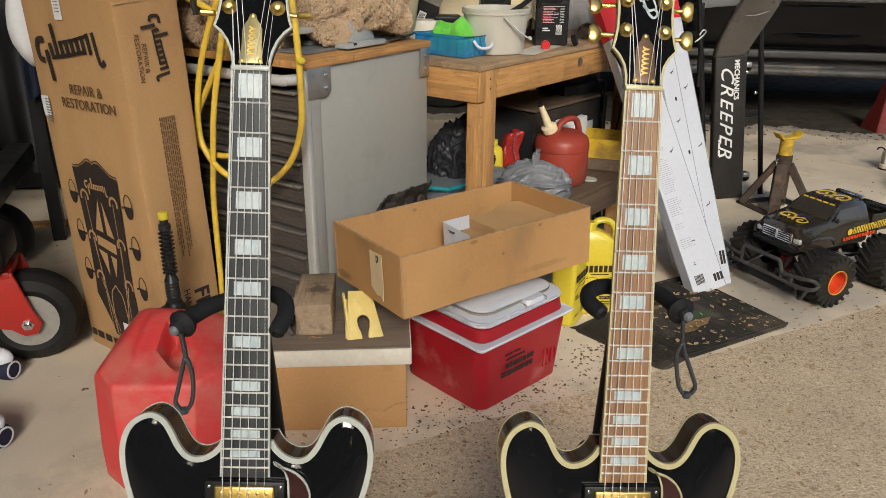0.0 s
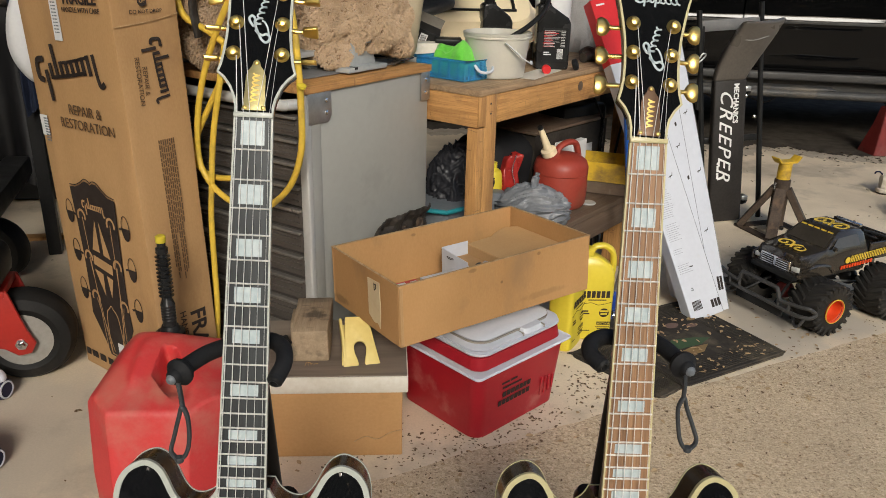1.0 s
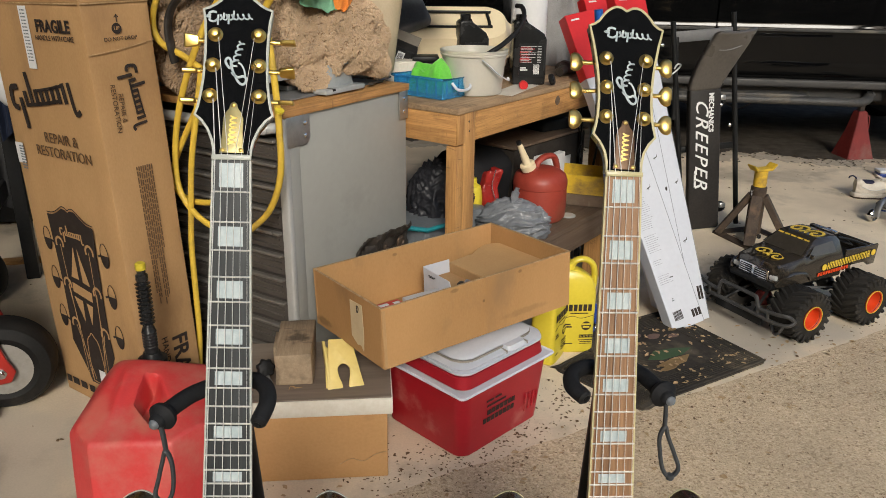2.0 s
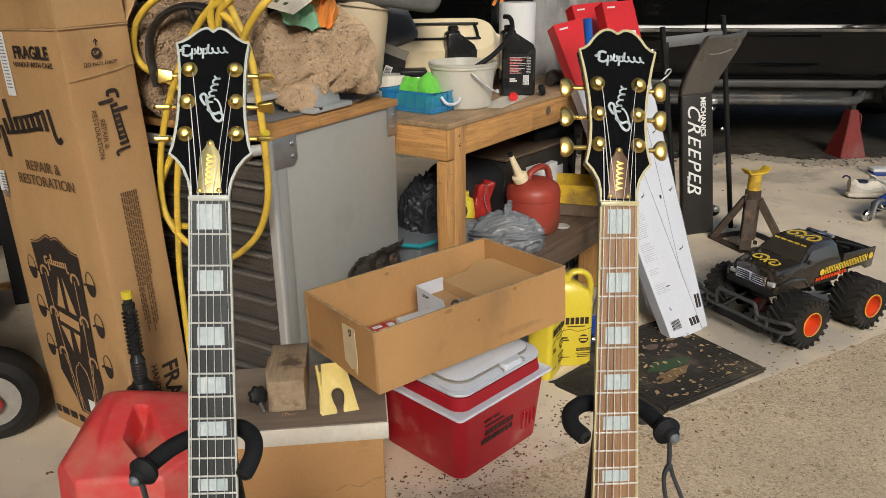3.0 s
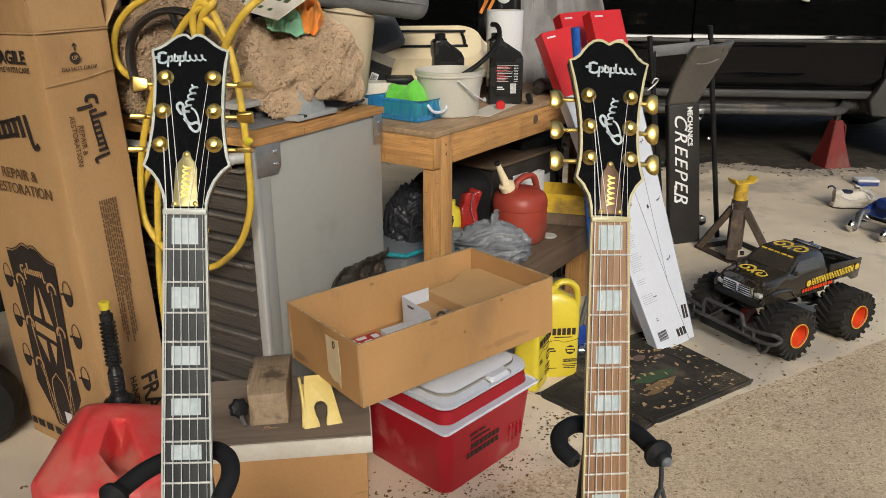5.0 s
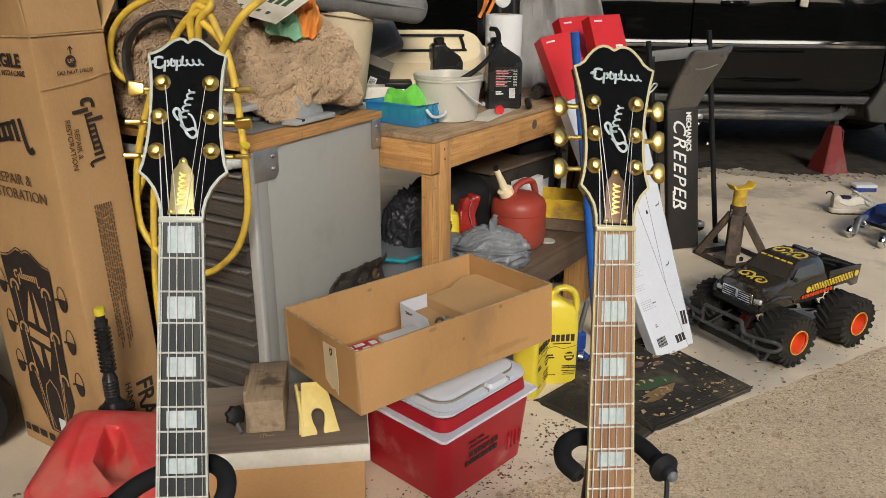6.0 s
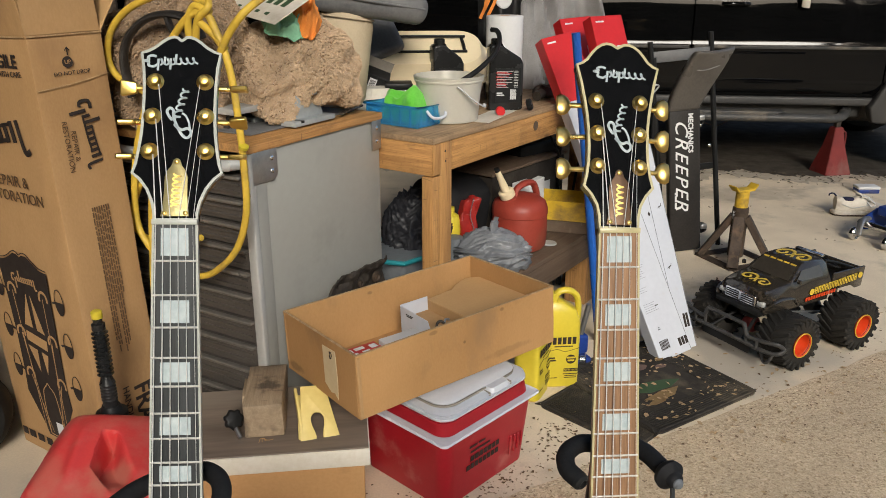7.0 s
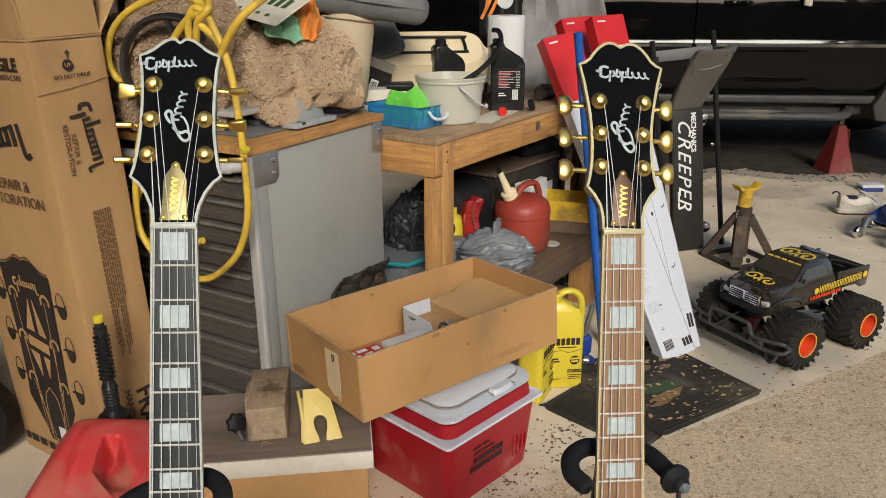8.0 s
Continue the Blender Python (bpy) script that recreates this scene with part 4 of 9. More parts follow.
def stand(m, label, strap_left, arms):
    """A tripod stand with a padded neck fork; the strap hangs from one arm."""
    s = thing("guitar_stand", T(0, 0, 0), label, "guitar stand", group="guitar stands")
    hub = m @ Vector((0, 0.055, -0.262))
    foot = Vector((hub.x, hub.y + 0.10, 0.0))
    part("post", rod(0.0105, hub, (foot.x, foot.y, 0.22), 16), M_BLACKPL, s, "black tube post")
    part("lower_post", rod(0.014, (foot.x, foot.y, 0.45), (foot.x, foot.y, 0.12), 16), M_BLACKPL, s)
    part("collar", lathe([(0.019, 0), (0.021, 0.006), (0.021, 0.03), (0.016, 0.04)], 20, m=T(foot.x, foot.y, 0.43)), M_BLACKPL, s)
    for a in (90, 205, 335):
        d = Vector((math.cos(radians(a)), math.sin(radians(a)), 0))
        lg = part("leg", tube([foot + Vector((0, 0, 0.20)), foot + d * 0.12 + Vector((0, 0, 0.11)), foot + d * 0.26 + Vector((0, 0, 0.004))], 0.009, 10), M_BLACKPL, s)
        part("rubber_foot", rod(0.012, foot + d * 0.25 + Vector((0, 0, 0.006)), foot + d * 0.275 + Vector((0, 0, 0.002)), 12), M_FOAM, lg)
    for sgn in (-1, 1):
        w = m @ Vector((sgn * 0.10, 0.045, -0.70))
        part("cradle_arm", tube([(foot.x, foot.y, 0.30), tuple(m @ Vector((sgn * 0.06, 0.085, -0.80))), tuple(m @ Vector((sgn * 0.085, 0.07, -0.888))), tuple(m @ Vector((sgn * 0.085, -0.005, -0.890)))], 0.010, 10), M_FOAM, s)
    for k, pts in enumerate(arms):
        fk = part("fork_arm", tube([tuple(m @ Vector(p)) for p in pts], 0.0098, 14), M_FOAM, s, "padded fork arm")
        e, d = m @ Vector(pts[-1]), (m @ Vector(pts[-1]) - m @ Vector(pts[-2])).normalized()
        q = d.to_track_quat('Z', 'Y').to_matrix().to_4x4()
        end_k = (k == 0) == strap_left
        if end_k:
            part("knob_end", lathe([(0.011, -0.008), (0.0155, -0.003), (0.0165, 0.002), (0.0125, 0.006), (0.0095, 0.009), (0.0088, 0.013), (0.006, 0.016), (0.001, 0.0172)], 20, m=T(*e) @ q), M_FOAM, fk, "round rubber end")
            part("tip", lathe([(0.0062, 0.012), (0.0058, 0.0175), (0.0035, 0.0203), (0.001, 0.021)], 16, m=T(*e) @ q), M_GREYPL, fk)
            st = bmesh.new()
            loc = [(0, 0, 0), (0.002, 0, -0.018), (0.003, 0, -0.040)]
            tube([tuple(e + Vector((0, -0.012, 0)) + Vector((x, y, z))) for x, y, z in loc], 0.0042, 8, st, flat=0.6)
            off = -0.008 if strap_left else 0.012
            ring = [(0.003, -0.002, -0.036), (-0.002, -0.002, -0.050), (-0.005 + off * 0.5, -0.003, -0.074), (off - 0.006, -0.004, -0.094), (off + 0.003, -0.004, -0.104), (off + 0.012, -0.004, -0.093), (off * 0.5 + 0.012, -0.003, -0.074), (0.008, -0.002, -0.050)]
            tube([tuple(e + Vector((0, -0.012, 0)) + Vector(p)) for p in ring], 0.0036, 8, st, closed=True, flat=0.7)
            lathe([(0.001, 0.004), (0.0045, 0.003), (0.0052, 0), (0.0045, -0.003), (0.001, -0.004)], 12, st, T(*(e + Vector((off + 0.003, -0.017, -0.103)))))
            part("rubber_strap", st, M_STRAP, fk, "hanging rubber locking strap")
        else:
            part("cap", lathe([(0.0098, -0.002), (0.0092, 0.004), (0.006, 0.007), (0.0045, 0.0065), (0.0045, 0.002), (0.001, 0.002)], 16, m=T(*e) @ q), M_BLACKPL, fk)
    return s


stand(G1, "black tripod guitar stand with foam neck fork and hanging strap", True,
      [[(0.0, 0.045, -0.262), (-0.022, 0.040, -0.262), (-0.045, 0.020, -0.268), (-0.062, -0.004, -0.278), (-0.067, -0.016, -0.283)],
       [(0.0, 0.045, -0.262), (0.020, 0.044, -0.256), (0.037, 0.030, -0.262), (0.042, 0.008, -0.274), (0.036, -0.008, -0.289)]])
stand(G2, "black tripod guitar stand with foam neck fork beside rubber mat", False,
      [[(0.0, 0.045, -0.236), (-0.025, 0.040, -0.232), (-0.046, 0.022, -0.236), (-0.051, 0.002, -0.245), (-0.042, -0.012, -0.253)],
       [(0.0, 0.045, -0.236), (0.022, 0.042, -0.232), (0.040, 0.024, -0.238), (0.050, 0.0, -0.247), (0.053, -0.012, -0.2505)]])

# ---- boxes, cans and the cooler ----
def carton(name, L, W, H, t, m, label, mat, inner, open_top=True, category="box"):
    """An open carton: origin at one bottom corner, walls of board thickness t."""
    c = thing(name, m, label, category)
    part("base", box(L - 2 * t, W - 2 * t, t, (L / 2, W / 2, t / 2)), mat, c, smooth=False)
    for nm, sx, sy, cx, cy in (("front_wall", L, t, L / 2, t / 2), ("back_wall", L, t, L / 2, W - t / 2), ("end_wall", t, W - 2 * t, t / 2, W / 2), ("end_wall", t, W - 2 * t, L - t / 2, W / 2)):
        b = box(sx, sy, H, (cx, cy, H / 2), 0.0012, 1)
        bmesh.ops.subdivide_edges(b, edges=[e for e in b.edges if e.calc_length() > 0.1], cuts=6, use_grid_fill=True)
        rough_up(b, 0.0022, 7.0, cx * 9)
        part(nm, b, mat, c, smooth=False)
    return c


M_TRAYCARD = stained(surf("scuffed kraft cardboard", (0.47, 0.265, 0.108), (0.40, 0.215, 0.080), rough=0.78, scale=5.0, fine=220, bump=0.12, stretch=(1, 1, 0.5), rvar=0.08, dirt=(0.31, 0.178, 0.08), dscale=4.5, damount=0.2), (((0.21, 0.0, 0.147), (0.014, 0.02, 0.007), 0.45), ((0.30, 0.0, 0.095), (0.005, 0.02, 0.005), 0.6), ((0.42, 0.0, 0.146), (0.008, 0.02, 0.006), 0.5), ((0.25, 0.33, 0.138), (0.010, 0.02, 0.006), 0.5), ((0.0, 0.30, 0.02), (0.02, 0.05, 0.015), 0.55), ((0.44, 0.0, 0.03), (0.09, 0.02, 0.012), 0.25)), (0.12, 0.068, 0.03), 0.25, 60.0)


tray = carton("open_cardboard_box", 0.602, 0.340, 0.156, 0.006, pose(-0.08, 1.694, 0.334, -2.1, -1.3, 36), "long open brown cardboard box lying across the cooler", M_TRAYCARD, M_CARDIN)
part("paper_label", prism([(-0.030, 0.038), (0.027, 0.040), (0.029, -0.035), (0.024, -0.082), (0.012, -0.070), (-0.004, -0.074), (-0.031, -0.058)], 0.0012, m=pose(-0.0035, 0.112, 0.098, 0, 0, -90)), M_LABEL, tray, "yellowed torn hang-tab label", smooth=False)
for sx, sy, cx, cy in ((0.602, 0.0062, 0.301, 0.003), (0.602, 0.0062, 0.301, 0.337), (0.0062, 0.328, 0.003, 0.17), (0.0062, 0.328, 0.599, 0.17)):
    part("cut_edge", rough_up(box(sx, sy, 0.0014, (cx, cy, 0.1563)), 0.0012, 9.0), M_CARDEDGE, tray, smooth=False)
part("corner_flap", box(0.009, 0.003, 0.150, (0.0045, -0.0018, 0.077), 0.0012, 1), M_CARD, tray, "folded corner flap", smooth=False)
part("end_notch", box(0.002, 0.05, 0.075, (0.6035, 0.10, 0.115)), M_PRINT, tray, "dark handle slot", smooth=False)
hk = stroke([(-0.004, 0.012), (-0.004, -0.006), (0.003, 0.000), (0.003, 0.010), (-0.003, 0.008)], 0.0014)
part("label_print", hk, M_PRINT, tray, m=pose(-0.0050, 0.104, 0.120, 0, 0, -90), smooth=False)
# contents of the open box
TR = tray.matrix_basis.copy()
ins = thing("cardboard_insert", TR, "folded brown cardboard insert inside the open box", "box")
tf = [(0.382, 0.010), (0.382, 0.257), (0.458, 0.266), (0.468, 0.264), (0.500, 0.286), (0.540, 0.304), (0.560, 0.309), (0.578, 0.304), (0.594, 0.292), (0.594, 0.010)]
q = prism(tf, 0.003, 0.0008, m=pose(0, 0, 0.1065, -90))
part("panel", rough_up(q, 0.002, 8.0), M_CARDIN, ins, smooth=False)
part("flap", box(0.003, 0.247, 0.098, (0.3815, 0.1335, 0.0550), 0.0008, 1), M_CARD, ins, smooth=False)
part("flap", box(0.21, 0.003, 0.098, (0.488, 0.0115, 0.0550), 0.0008, 1), M_CARD, ins, smooth=False)
part("back_flap", box(0.075, 0.003, 0.096, (0.421, 0.2575, 0.0545), 0.0008, 1), M_CARD, ins, smooth=False)
sb = thing("small_white_box", TR, "small open white paperboard box with fine print", "box")
side = [(0.0, 0.0), (0.150, 0.0), (0.150, 0.055), (0.128, 0.080), (0.118, 0.101), (0.0, 0.107)]
part("side_wall", prism(side, 0.0016, m=pose(0.290, 0.252, 0.007, 0, 0, -90)), M_WHITEBOX, sb, smooth=False)
part("back_wall", box(0.088, 0.0016, 0.109, (0.3350, 0.2535, 0.0615)), M_WHITEBOX, sb, smooth=False)
part("folded_pad", box(0.086, 0.145, 0.0016, (0.3350, 0.179, 0.0775)), M_CARD, sb, "brown folded card pad", smooth=False)
part("fine_print", bars([[(0, 0.007), (0.009, 0.006), (0.018, 0.004), (0.024, 0.007)], [(0.003, 0.022)]], 0.0024, 0.0014, m=pose(0.2878, 0.225, 0.099, 0, 0, -90)), M_PRINT, sb, smooth=False)
pk = thing("red_packet", TR @ pose(0, 0, 0.007, 0, 0, -1.5), "red printed paper packet in the open box", "packet")
pk2 = thing("white_packet", TR @ pose(0, 0, 0.007, 0, 0, -3), "plain white paper packet in the open box", "packet")
part("wrapper", box(0.105, 0.140, 0.064, (0.112, 0.135, 0.032), 0.003), M_REDBOX, pk)
part("wrapper", box(0.112, 0.135, 0.066, (0.226, 0.138, 0.033), 0.003), M_PAPER, pk2)
part("flap_line", box(0.10, 0.0012, 0.0006, (0.226, 0.165, 0.0664)), M_GREYLT, pk2, smooth=False)
lb = bmesh.new()
for i, (x, y, w, h) in enumerate(((0.082, 0.185, 0.020, 0.016), (0.112, 0.187, 0.026, 0.014), (0.148, 0.180, 0.018, 0.020), (0.085, 0.160, 0.024, 0.018), (0.120, 0.158, 0.020, 0.022), (0.150, 0.150, 0.016, 0.012))):
    box(w, h, 0.0006, (x, y, 0.0646), 0, 1, lb)
part("printed_patch", lb, M_PRINTW, pk, smooth=False)
ky = thing("metal_fitting", TR @ pose(0.322, 0.140, 0.082), "small dark metal fitting in the white box", "hardware")
ky2 = thing("metal_fitting", TR @ pose(0.326, 0.136, 0.082), "small dark metal fitting in the white box", "hardware")
part("fitting", tube([(0, 0, 0), (0.008, 0.004, 0.008), (0.016, 0.000, 0.010), (0.022, -0.006, 0.003)], 0.0035, 8), M_DARKPART, ky)
part("fitting", tube([(0.022, 0.004, 0.0), (0.030, 0.010, 0.008), (0.040, 0.006, 0.006)], 0.003, 8), M_STEEL, ky2)

# lidded box under it
FB = pose(-0.070, 1.735, 0.0, 0, 0, 5.5)
fb = thing("lidded_cardboard_box", FB, "old orange-brown cardboard box with a white-edged lid", "box")
q = box(0.43, 0.285, 0.205, (-0.222, 0.150, 0.1025), 0.004, 2)
bmesh.ops.subdivide_edges(q, edges=[e for e in q.edges if e.calc_length() > 0.1], cuts=5, use_grid_fill=True)
rough_up(q, 0.003, 6.0, 2.0)
part("body", q, M_CARD2, fb)
ld = part("lid_band", box(0.455, 0.31, 0.045, (-0.222, 0.150, 0.2145), 0.003, 2), M_CREAMBAND, fb, "yellowed white lid edge")
part("lid_top", box(0.449, 0.304, 0.004, (-0.222, 0.150, 0.2385), 0.001, 1), M_BOARD, fb, "worn dark brown lid top", smooth=False)
tn = stroke([(-0.13, 0.045), (-0.10, 0.060), (-0.07, 0.052), (-0.04, 0.070), (-0.012, 0.078)], 0.0008, t=0.002)
part("tear", tn, M_CARDEDGE, fb, m=T(0, 0.0045, 0.0), smooth=False)

# things on the lid
LID = 0.2405
bl = thing("wood_block", pose(-0.312, 1.775, LID, 0, 0, 6), "rough grey sawn timber block with a split end", "wood block")
q = box(0.092, 0.20, 0.086, (0, 0.105, 0.043), 0.004, 2)
bmesh.ops.subdivide_edges(q, edges=[e for e in q.edges if e.calc_length() > 0.05], cuts=4, use_grid_fill=True)
rough_up(q, 0.003, 14.0, 4.0)
part("block", q, M_BLOCK, bl)
q = box(0.010, 0.090, 0.066, (-0.052, 0.135, 0.033), 0.002, 2)
rough_up(q, 0.003, 14.0, 8.0)
part("strip", q, M_BLOCK, bl)
wb = bmesh.new()
for i in range(5):
    tube([(0.0, -0.004, 0.003), (-0.008 + i * 0.004, -0.012 - 0.002 * i, 0.008), (-0.012 + 0.008 * i, -0.02 + 0.003 * i, 0.002)], 0.0007, 5, wb)
part("splinter", wb, M_CARDIN, bl)
CH = pose(-0.182, 1.772, LID, 0, 0, 16)
ck = thing("wheel_chock", CH, "pale yellow plastic wheel chock with arched cut-out", "wheel chock")
arch = [(-0.046, 0.0), (-0.009, 0.0), (-0.0075, 0.006), (-0.0095, 0.018), (-0.0135, 0.030)] + [(-0.0155 * math.cos(a), 0.046 + 0.017 * math.sin(a)) for a in [math.pi * k / 10 for k in range(11)]] + [(0.0135, 0.030), (0.0095, 0.018), (0.0075, 0.006), (0.009, 0.0), (0.046, 0.0), (0.0445, 0.010), (0.029, 0.126), (-0.029, 0.130)]
lean = pose(0, 0, 0, -44)
part("sloped_face", prism(arch, 0.009, 0.002, m=lean), M_CHOCK, ck)
part("side_web", prism([(-0.002, 0.0), (-0.015, 0.050), (-0.018, 0.095), (-0.008, 0.132), (0.010, 0.130), (0.012, 0.0)], 0.007, 0.0015, m=lean @ pose(-0.0365, 0.004, 0, 0, 8, 90)), M_CHOCK, ck, "raised side flange")
part("side_web", prism([(0, 0), (0.105, 0), (0.088, 0.070), (0.0, 0.006)], 0.008, 0.002, m=pose(-0.042, 0.006, 0, 0, 0, 82)), M_CHOCK, ck)
part("side_web", prism([(0, 0), (0.105, 0), (0.088, 0.068), (0.0, 0.006)], 0.008, 0.002, m=pose(0.044, 0.006, 0, 0, 0, 98)), M_CHOCK, ck)
kb = thing("star_knob_bolt", pose(-0.388, 1.800, LID, 0, 0, 20), "black star knob with a short steel bolt", "knob")
kn = lathe([(0.012, 0), (0.022, 0.004), (0.023, 0.014), (0.018, 0.020), (0.006, 0.022)], 24)
for v in kn.verts:
    a = math.atan2(v.co.y, v.co.x)
    s = 1 + 0.12 * math.cos(a * 7)
    v.co.x, v.co.y = v.co.x * s, v.co.y * s
kn.transform(pose(0.0, 0.012, 0.030, 62, 0, 10))
part("grip", kn, M_BLACKPL, kb)
part("bolt", rod(0.0052, (0.0, 0.006, 0.028), (0.010, -0.034, 0.006), 12), M_STEEL, kb)

# tall printed guitar carton
GB = pose(-1.085, 2.162, 0.0, 0, 0, -35.2) @ pose(0, 0, 0, 1.1, -1.6)
gbW, gbD, gbH = 0.428, 0.178, 1.128
gb = thing("guitar_shipping_carton", GB, "tall brown printed shipping carton standing with open flaps", "box")
q = box(gbW, gbD, gbH, (gbW / 2, gbD / 2, gbH / 2), 0.004, 2)
bmesh.ops.subdivide_edges(q, edges=[e for e in q.edges if e.calc_length() > 0.1], cuts=7, use_grid_fill=True)
rough_up(q, 0.004, 3.0, 12.0)
part("body", q, M_CARD, gb)
part("front_flap", box(gbW, 0.004, 0.20, (gbW / 2, 0.0, 0.10), 0.001, 1), M_CARD, gb, smooth=False, m=pose(0, 0.002, gbH, 6))
part("side_flap", box(0.004, gbD, 0.20, (0, gbD / 2, 0.10), 0.001, 1), M_CARD, gb, smooth=False, m=pose(gbW - 0.002, 0, gbH, 0, -4))
part("back_flap", box(gbW, 0.004, 0.20, (gbW / 2, 0.0, 0.10), 0.001, 1), M_CARDIN, gb, smooth=False, m=pose(0, gbD, gbH, -35, 0, 0))
FR = T(0, -0.0045, 0)
SD = pose(gbW + 0.0045, 0, 0, 0, 0, 90)


def maker_script(m, s):
    """A bold dark mark made of plain upright blocks on a slanted band, about 6 s long."""
    b = bmesh.new()
    w = 0.13 * s
    stroke([(0.85 * s, 1.25 * s), (0.15 * s, 1.2 * s), (0.05 * s, 0.4 * s), (0.5 * s, 0.2 * s)], w * 1.2, b, n=5)
    stroke([(0.9 * s, 0.7 * s), (0.9 * s, -0.9 * s)], w * 1.2, b)
    for i, (lo, hi) in enumerate(((0.2, 1.0), (0.2, 1.9), (0.2, 1.0), (0.2, 0.9), (0.2, 1.0), (0.2, 1.0), (0.15, 1.05), (0.1, 1.1))):
        x = 1.4 + i * 0.53
        stroke([(x * s, hi * s), ((x + 0.03) * s, lo * s)], w * 1.15, b, n=1)
    stroke([(1.4 * s, 0.28 * s), (3.2 * s, 0.25 * s), (4.6 * s, 0.28 * s)], w * 0.7, b)
    stroke([(2.4 * s, 0.92 * s), (3.6 * s, 0.92 * s), (5.1 * s, 0.98 * s)], w * 0.6, b)
    stroke([(5.65 * s, 1.1 * s), (5.75 * s, -0.35 * s), (6.2 * s, -0.35 * s)], w, b, n=5)
    b.transform(m)
    return b


part("front_mark", maker_script(FR @ T(0.050, 0, 0.850) @ pose(0, 0, 0, 0, -8), 0.0505), M_PRINT, gb, "large dark script mark", smooth=False)
lettering("front_print", "REPAIR &\nRESTORATION", 0.038, M_THINPRINT, gb, FR @ T(0.245, 0, 0.776), "thin dark capital letters")
part("side_mark", maker_script(SD @ T(0.083, 0, 0.978) @ pose(0, 0, 0, 0, 84), 0.025), M_PRINT, gb, "dark script mark", smooth=False)
lettering("side_print", "REPAIR &\nRESTORATION", 0.0175, M_THINPRINT, gb, SD @ T(0.055, 0, 0.882) @ pose(0, 0, 0, 0, 90))
lettering("up_print", "DO NOT DROP", 0.0125, M_PRINT, gb, SD @ T(0.089, 0, 1.043))
up = lathe([(0.0125, -0.0004), (0.0125, 0.0004)], 24, m=SD @ T(0.082, 0, 1.067) @ pose(0, 0, 0, 90))
stroke([(0.085, 1.082), (0.086, 1.098)], 0.0011, up, SD)
stroke([(0.080, 1.092), (0.086, 1.099), (0.091, 1.092)], 0.0011, up, SD, n=1)
part("up_sign", up, M_PRINT, gb, smooth=False)
lettering("up_word", "UP", 0.0125, M_CARD, gb, SD @ T(0.082, -0.0008, 1.067))
lettering("care_print", "FRAGILE", 0.040, M_PRINT, gb, FR @ T(0.306, 0, 1.073), bold=0.0012)
lettering("care_print", "HANDLE WITH CARE", 0.0175, M_PRINT, gb, FR @ T(0.306, 0, 1.046))
lettering("side_care_print", "FRAGILE", 0.066, M_PRINT, gb, SD @ T(0.118, 0, 0.128) @ pose(0, 0, 0, 0, 90), bold=0.0015)
lettering("side_care_print", "HANDLE WITH CARE", 0.0265, M_PRINT, gb, SD @ T(0.073, 0, 0.132) @ pose(0, 0, 0, 0, 90))
part("crease", stroke([(0.0, 1.012), (0.09, 1.02), (0.178, 1.034)], 0.0010, m=SD), M_CARDEDGE, gb, "pale worn crease", smooth=False)
part("crease", stroke([(0.0, 1.126), (0.178, 1.126)], 0.0016, m=SD), M_CARDEDGE, gb, smooth=False)
part("crease", stroke([(0.0, 1.126), (0.428, 1.126)], 0.0016, m=FR), M_CARDEDGE, gb, smooth=False)
rng = random.Random(3)
fine = []
for i in range(8):
    x, row, end_ = 0.0, [], 0.34 + 0.03 * rng.random() if i % 4 else 0.20 + 0.1 * rng.random()
    while x < end_:
        w = rng.uniform(0.006, 0.020)
        row.append((x, w))
        x += w + 0.0035
    fine.append(row)
part("fine_print", bars(fine, 0.0030, 0.0030, m=SD @ T(0.117, 0, 0.733) @ pose(0, 0, 0, 0, 90)), M_FADEPRINT, gb, smooth=False)
# printed headstock picture on the front
PC = FR @ T(0.206, 0, 0.0)
crown = [(-0.106, 0.578), (-0.078, 0.580), (-0.052, 0.590), (-0.028, 0.603), (-0.012, 0.602), (0.0, 0.596), (0.012, 0.602), (0.030, 0.602), (0.052, 0.588), (0.078, 0.574), (0.108, 0.570)]
hp = crown + [(0.101, 0.465), (0.094, 0.330), (0.092, 0.250), (0.096, 0.190), (0.072, 0.150), (0.044, 0.100), (0.038, 0.075), (-0.044, 0.075), (-0.060, 0.115), (-0.108, 0.195), (-0.100, 0.260), (-0.096, 0.370), (-0.099, 0.470)]
part("printed_picture", prism(hp, 0.0006, m=PC @ T(0, -0.0002, 0)), M_PRINT, gb, "dark printed headstock picture", smooth=False)
part("picture_edge", stroke([(x, z + 0.006) for x, z in crown], 0.0011, m=PC, n=4), M_PRINT, gb, smooth=False)
pt = maker_script(PC @ T(-0.056, -0.0006, 0.523), 0.0175)
for sx in (-1, 1):
    for i, z in enumerate((0.4965, 0.3755, 0.2530)):
        arc = [(sx * 0.071 + 0.017 * math.cos(a), z + 0.019 * math.sin(a)) for a in [math.pi * (k - 1) / 8 for k in range(11)]]
        stroke(arc, 0.0036, pt, PC @ T(0, -0.0005, 0), n=2)
        stroke([(sx * 0.068, z), (sx * (0.052 - 0.016 * i), 0.090)], 0.0011, pt, PC @ T(0, -0.0005, 0), n=1)
stroke([(-0.034, 0.082), (-0.033, 0.170), (-0.026, 0.215), (-0.010, 0.232), (0.0, 0.242), (0.010, 0.232), (0.026, 0.215), (0.033, 0.170), (0.034, 0.082), (0.0, 0.080), (-0.034, 0.082)], 0.0015, pt, PC @ T(0, -0.0005, 0), n=4)
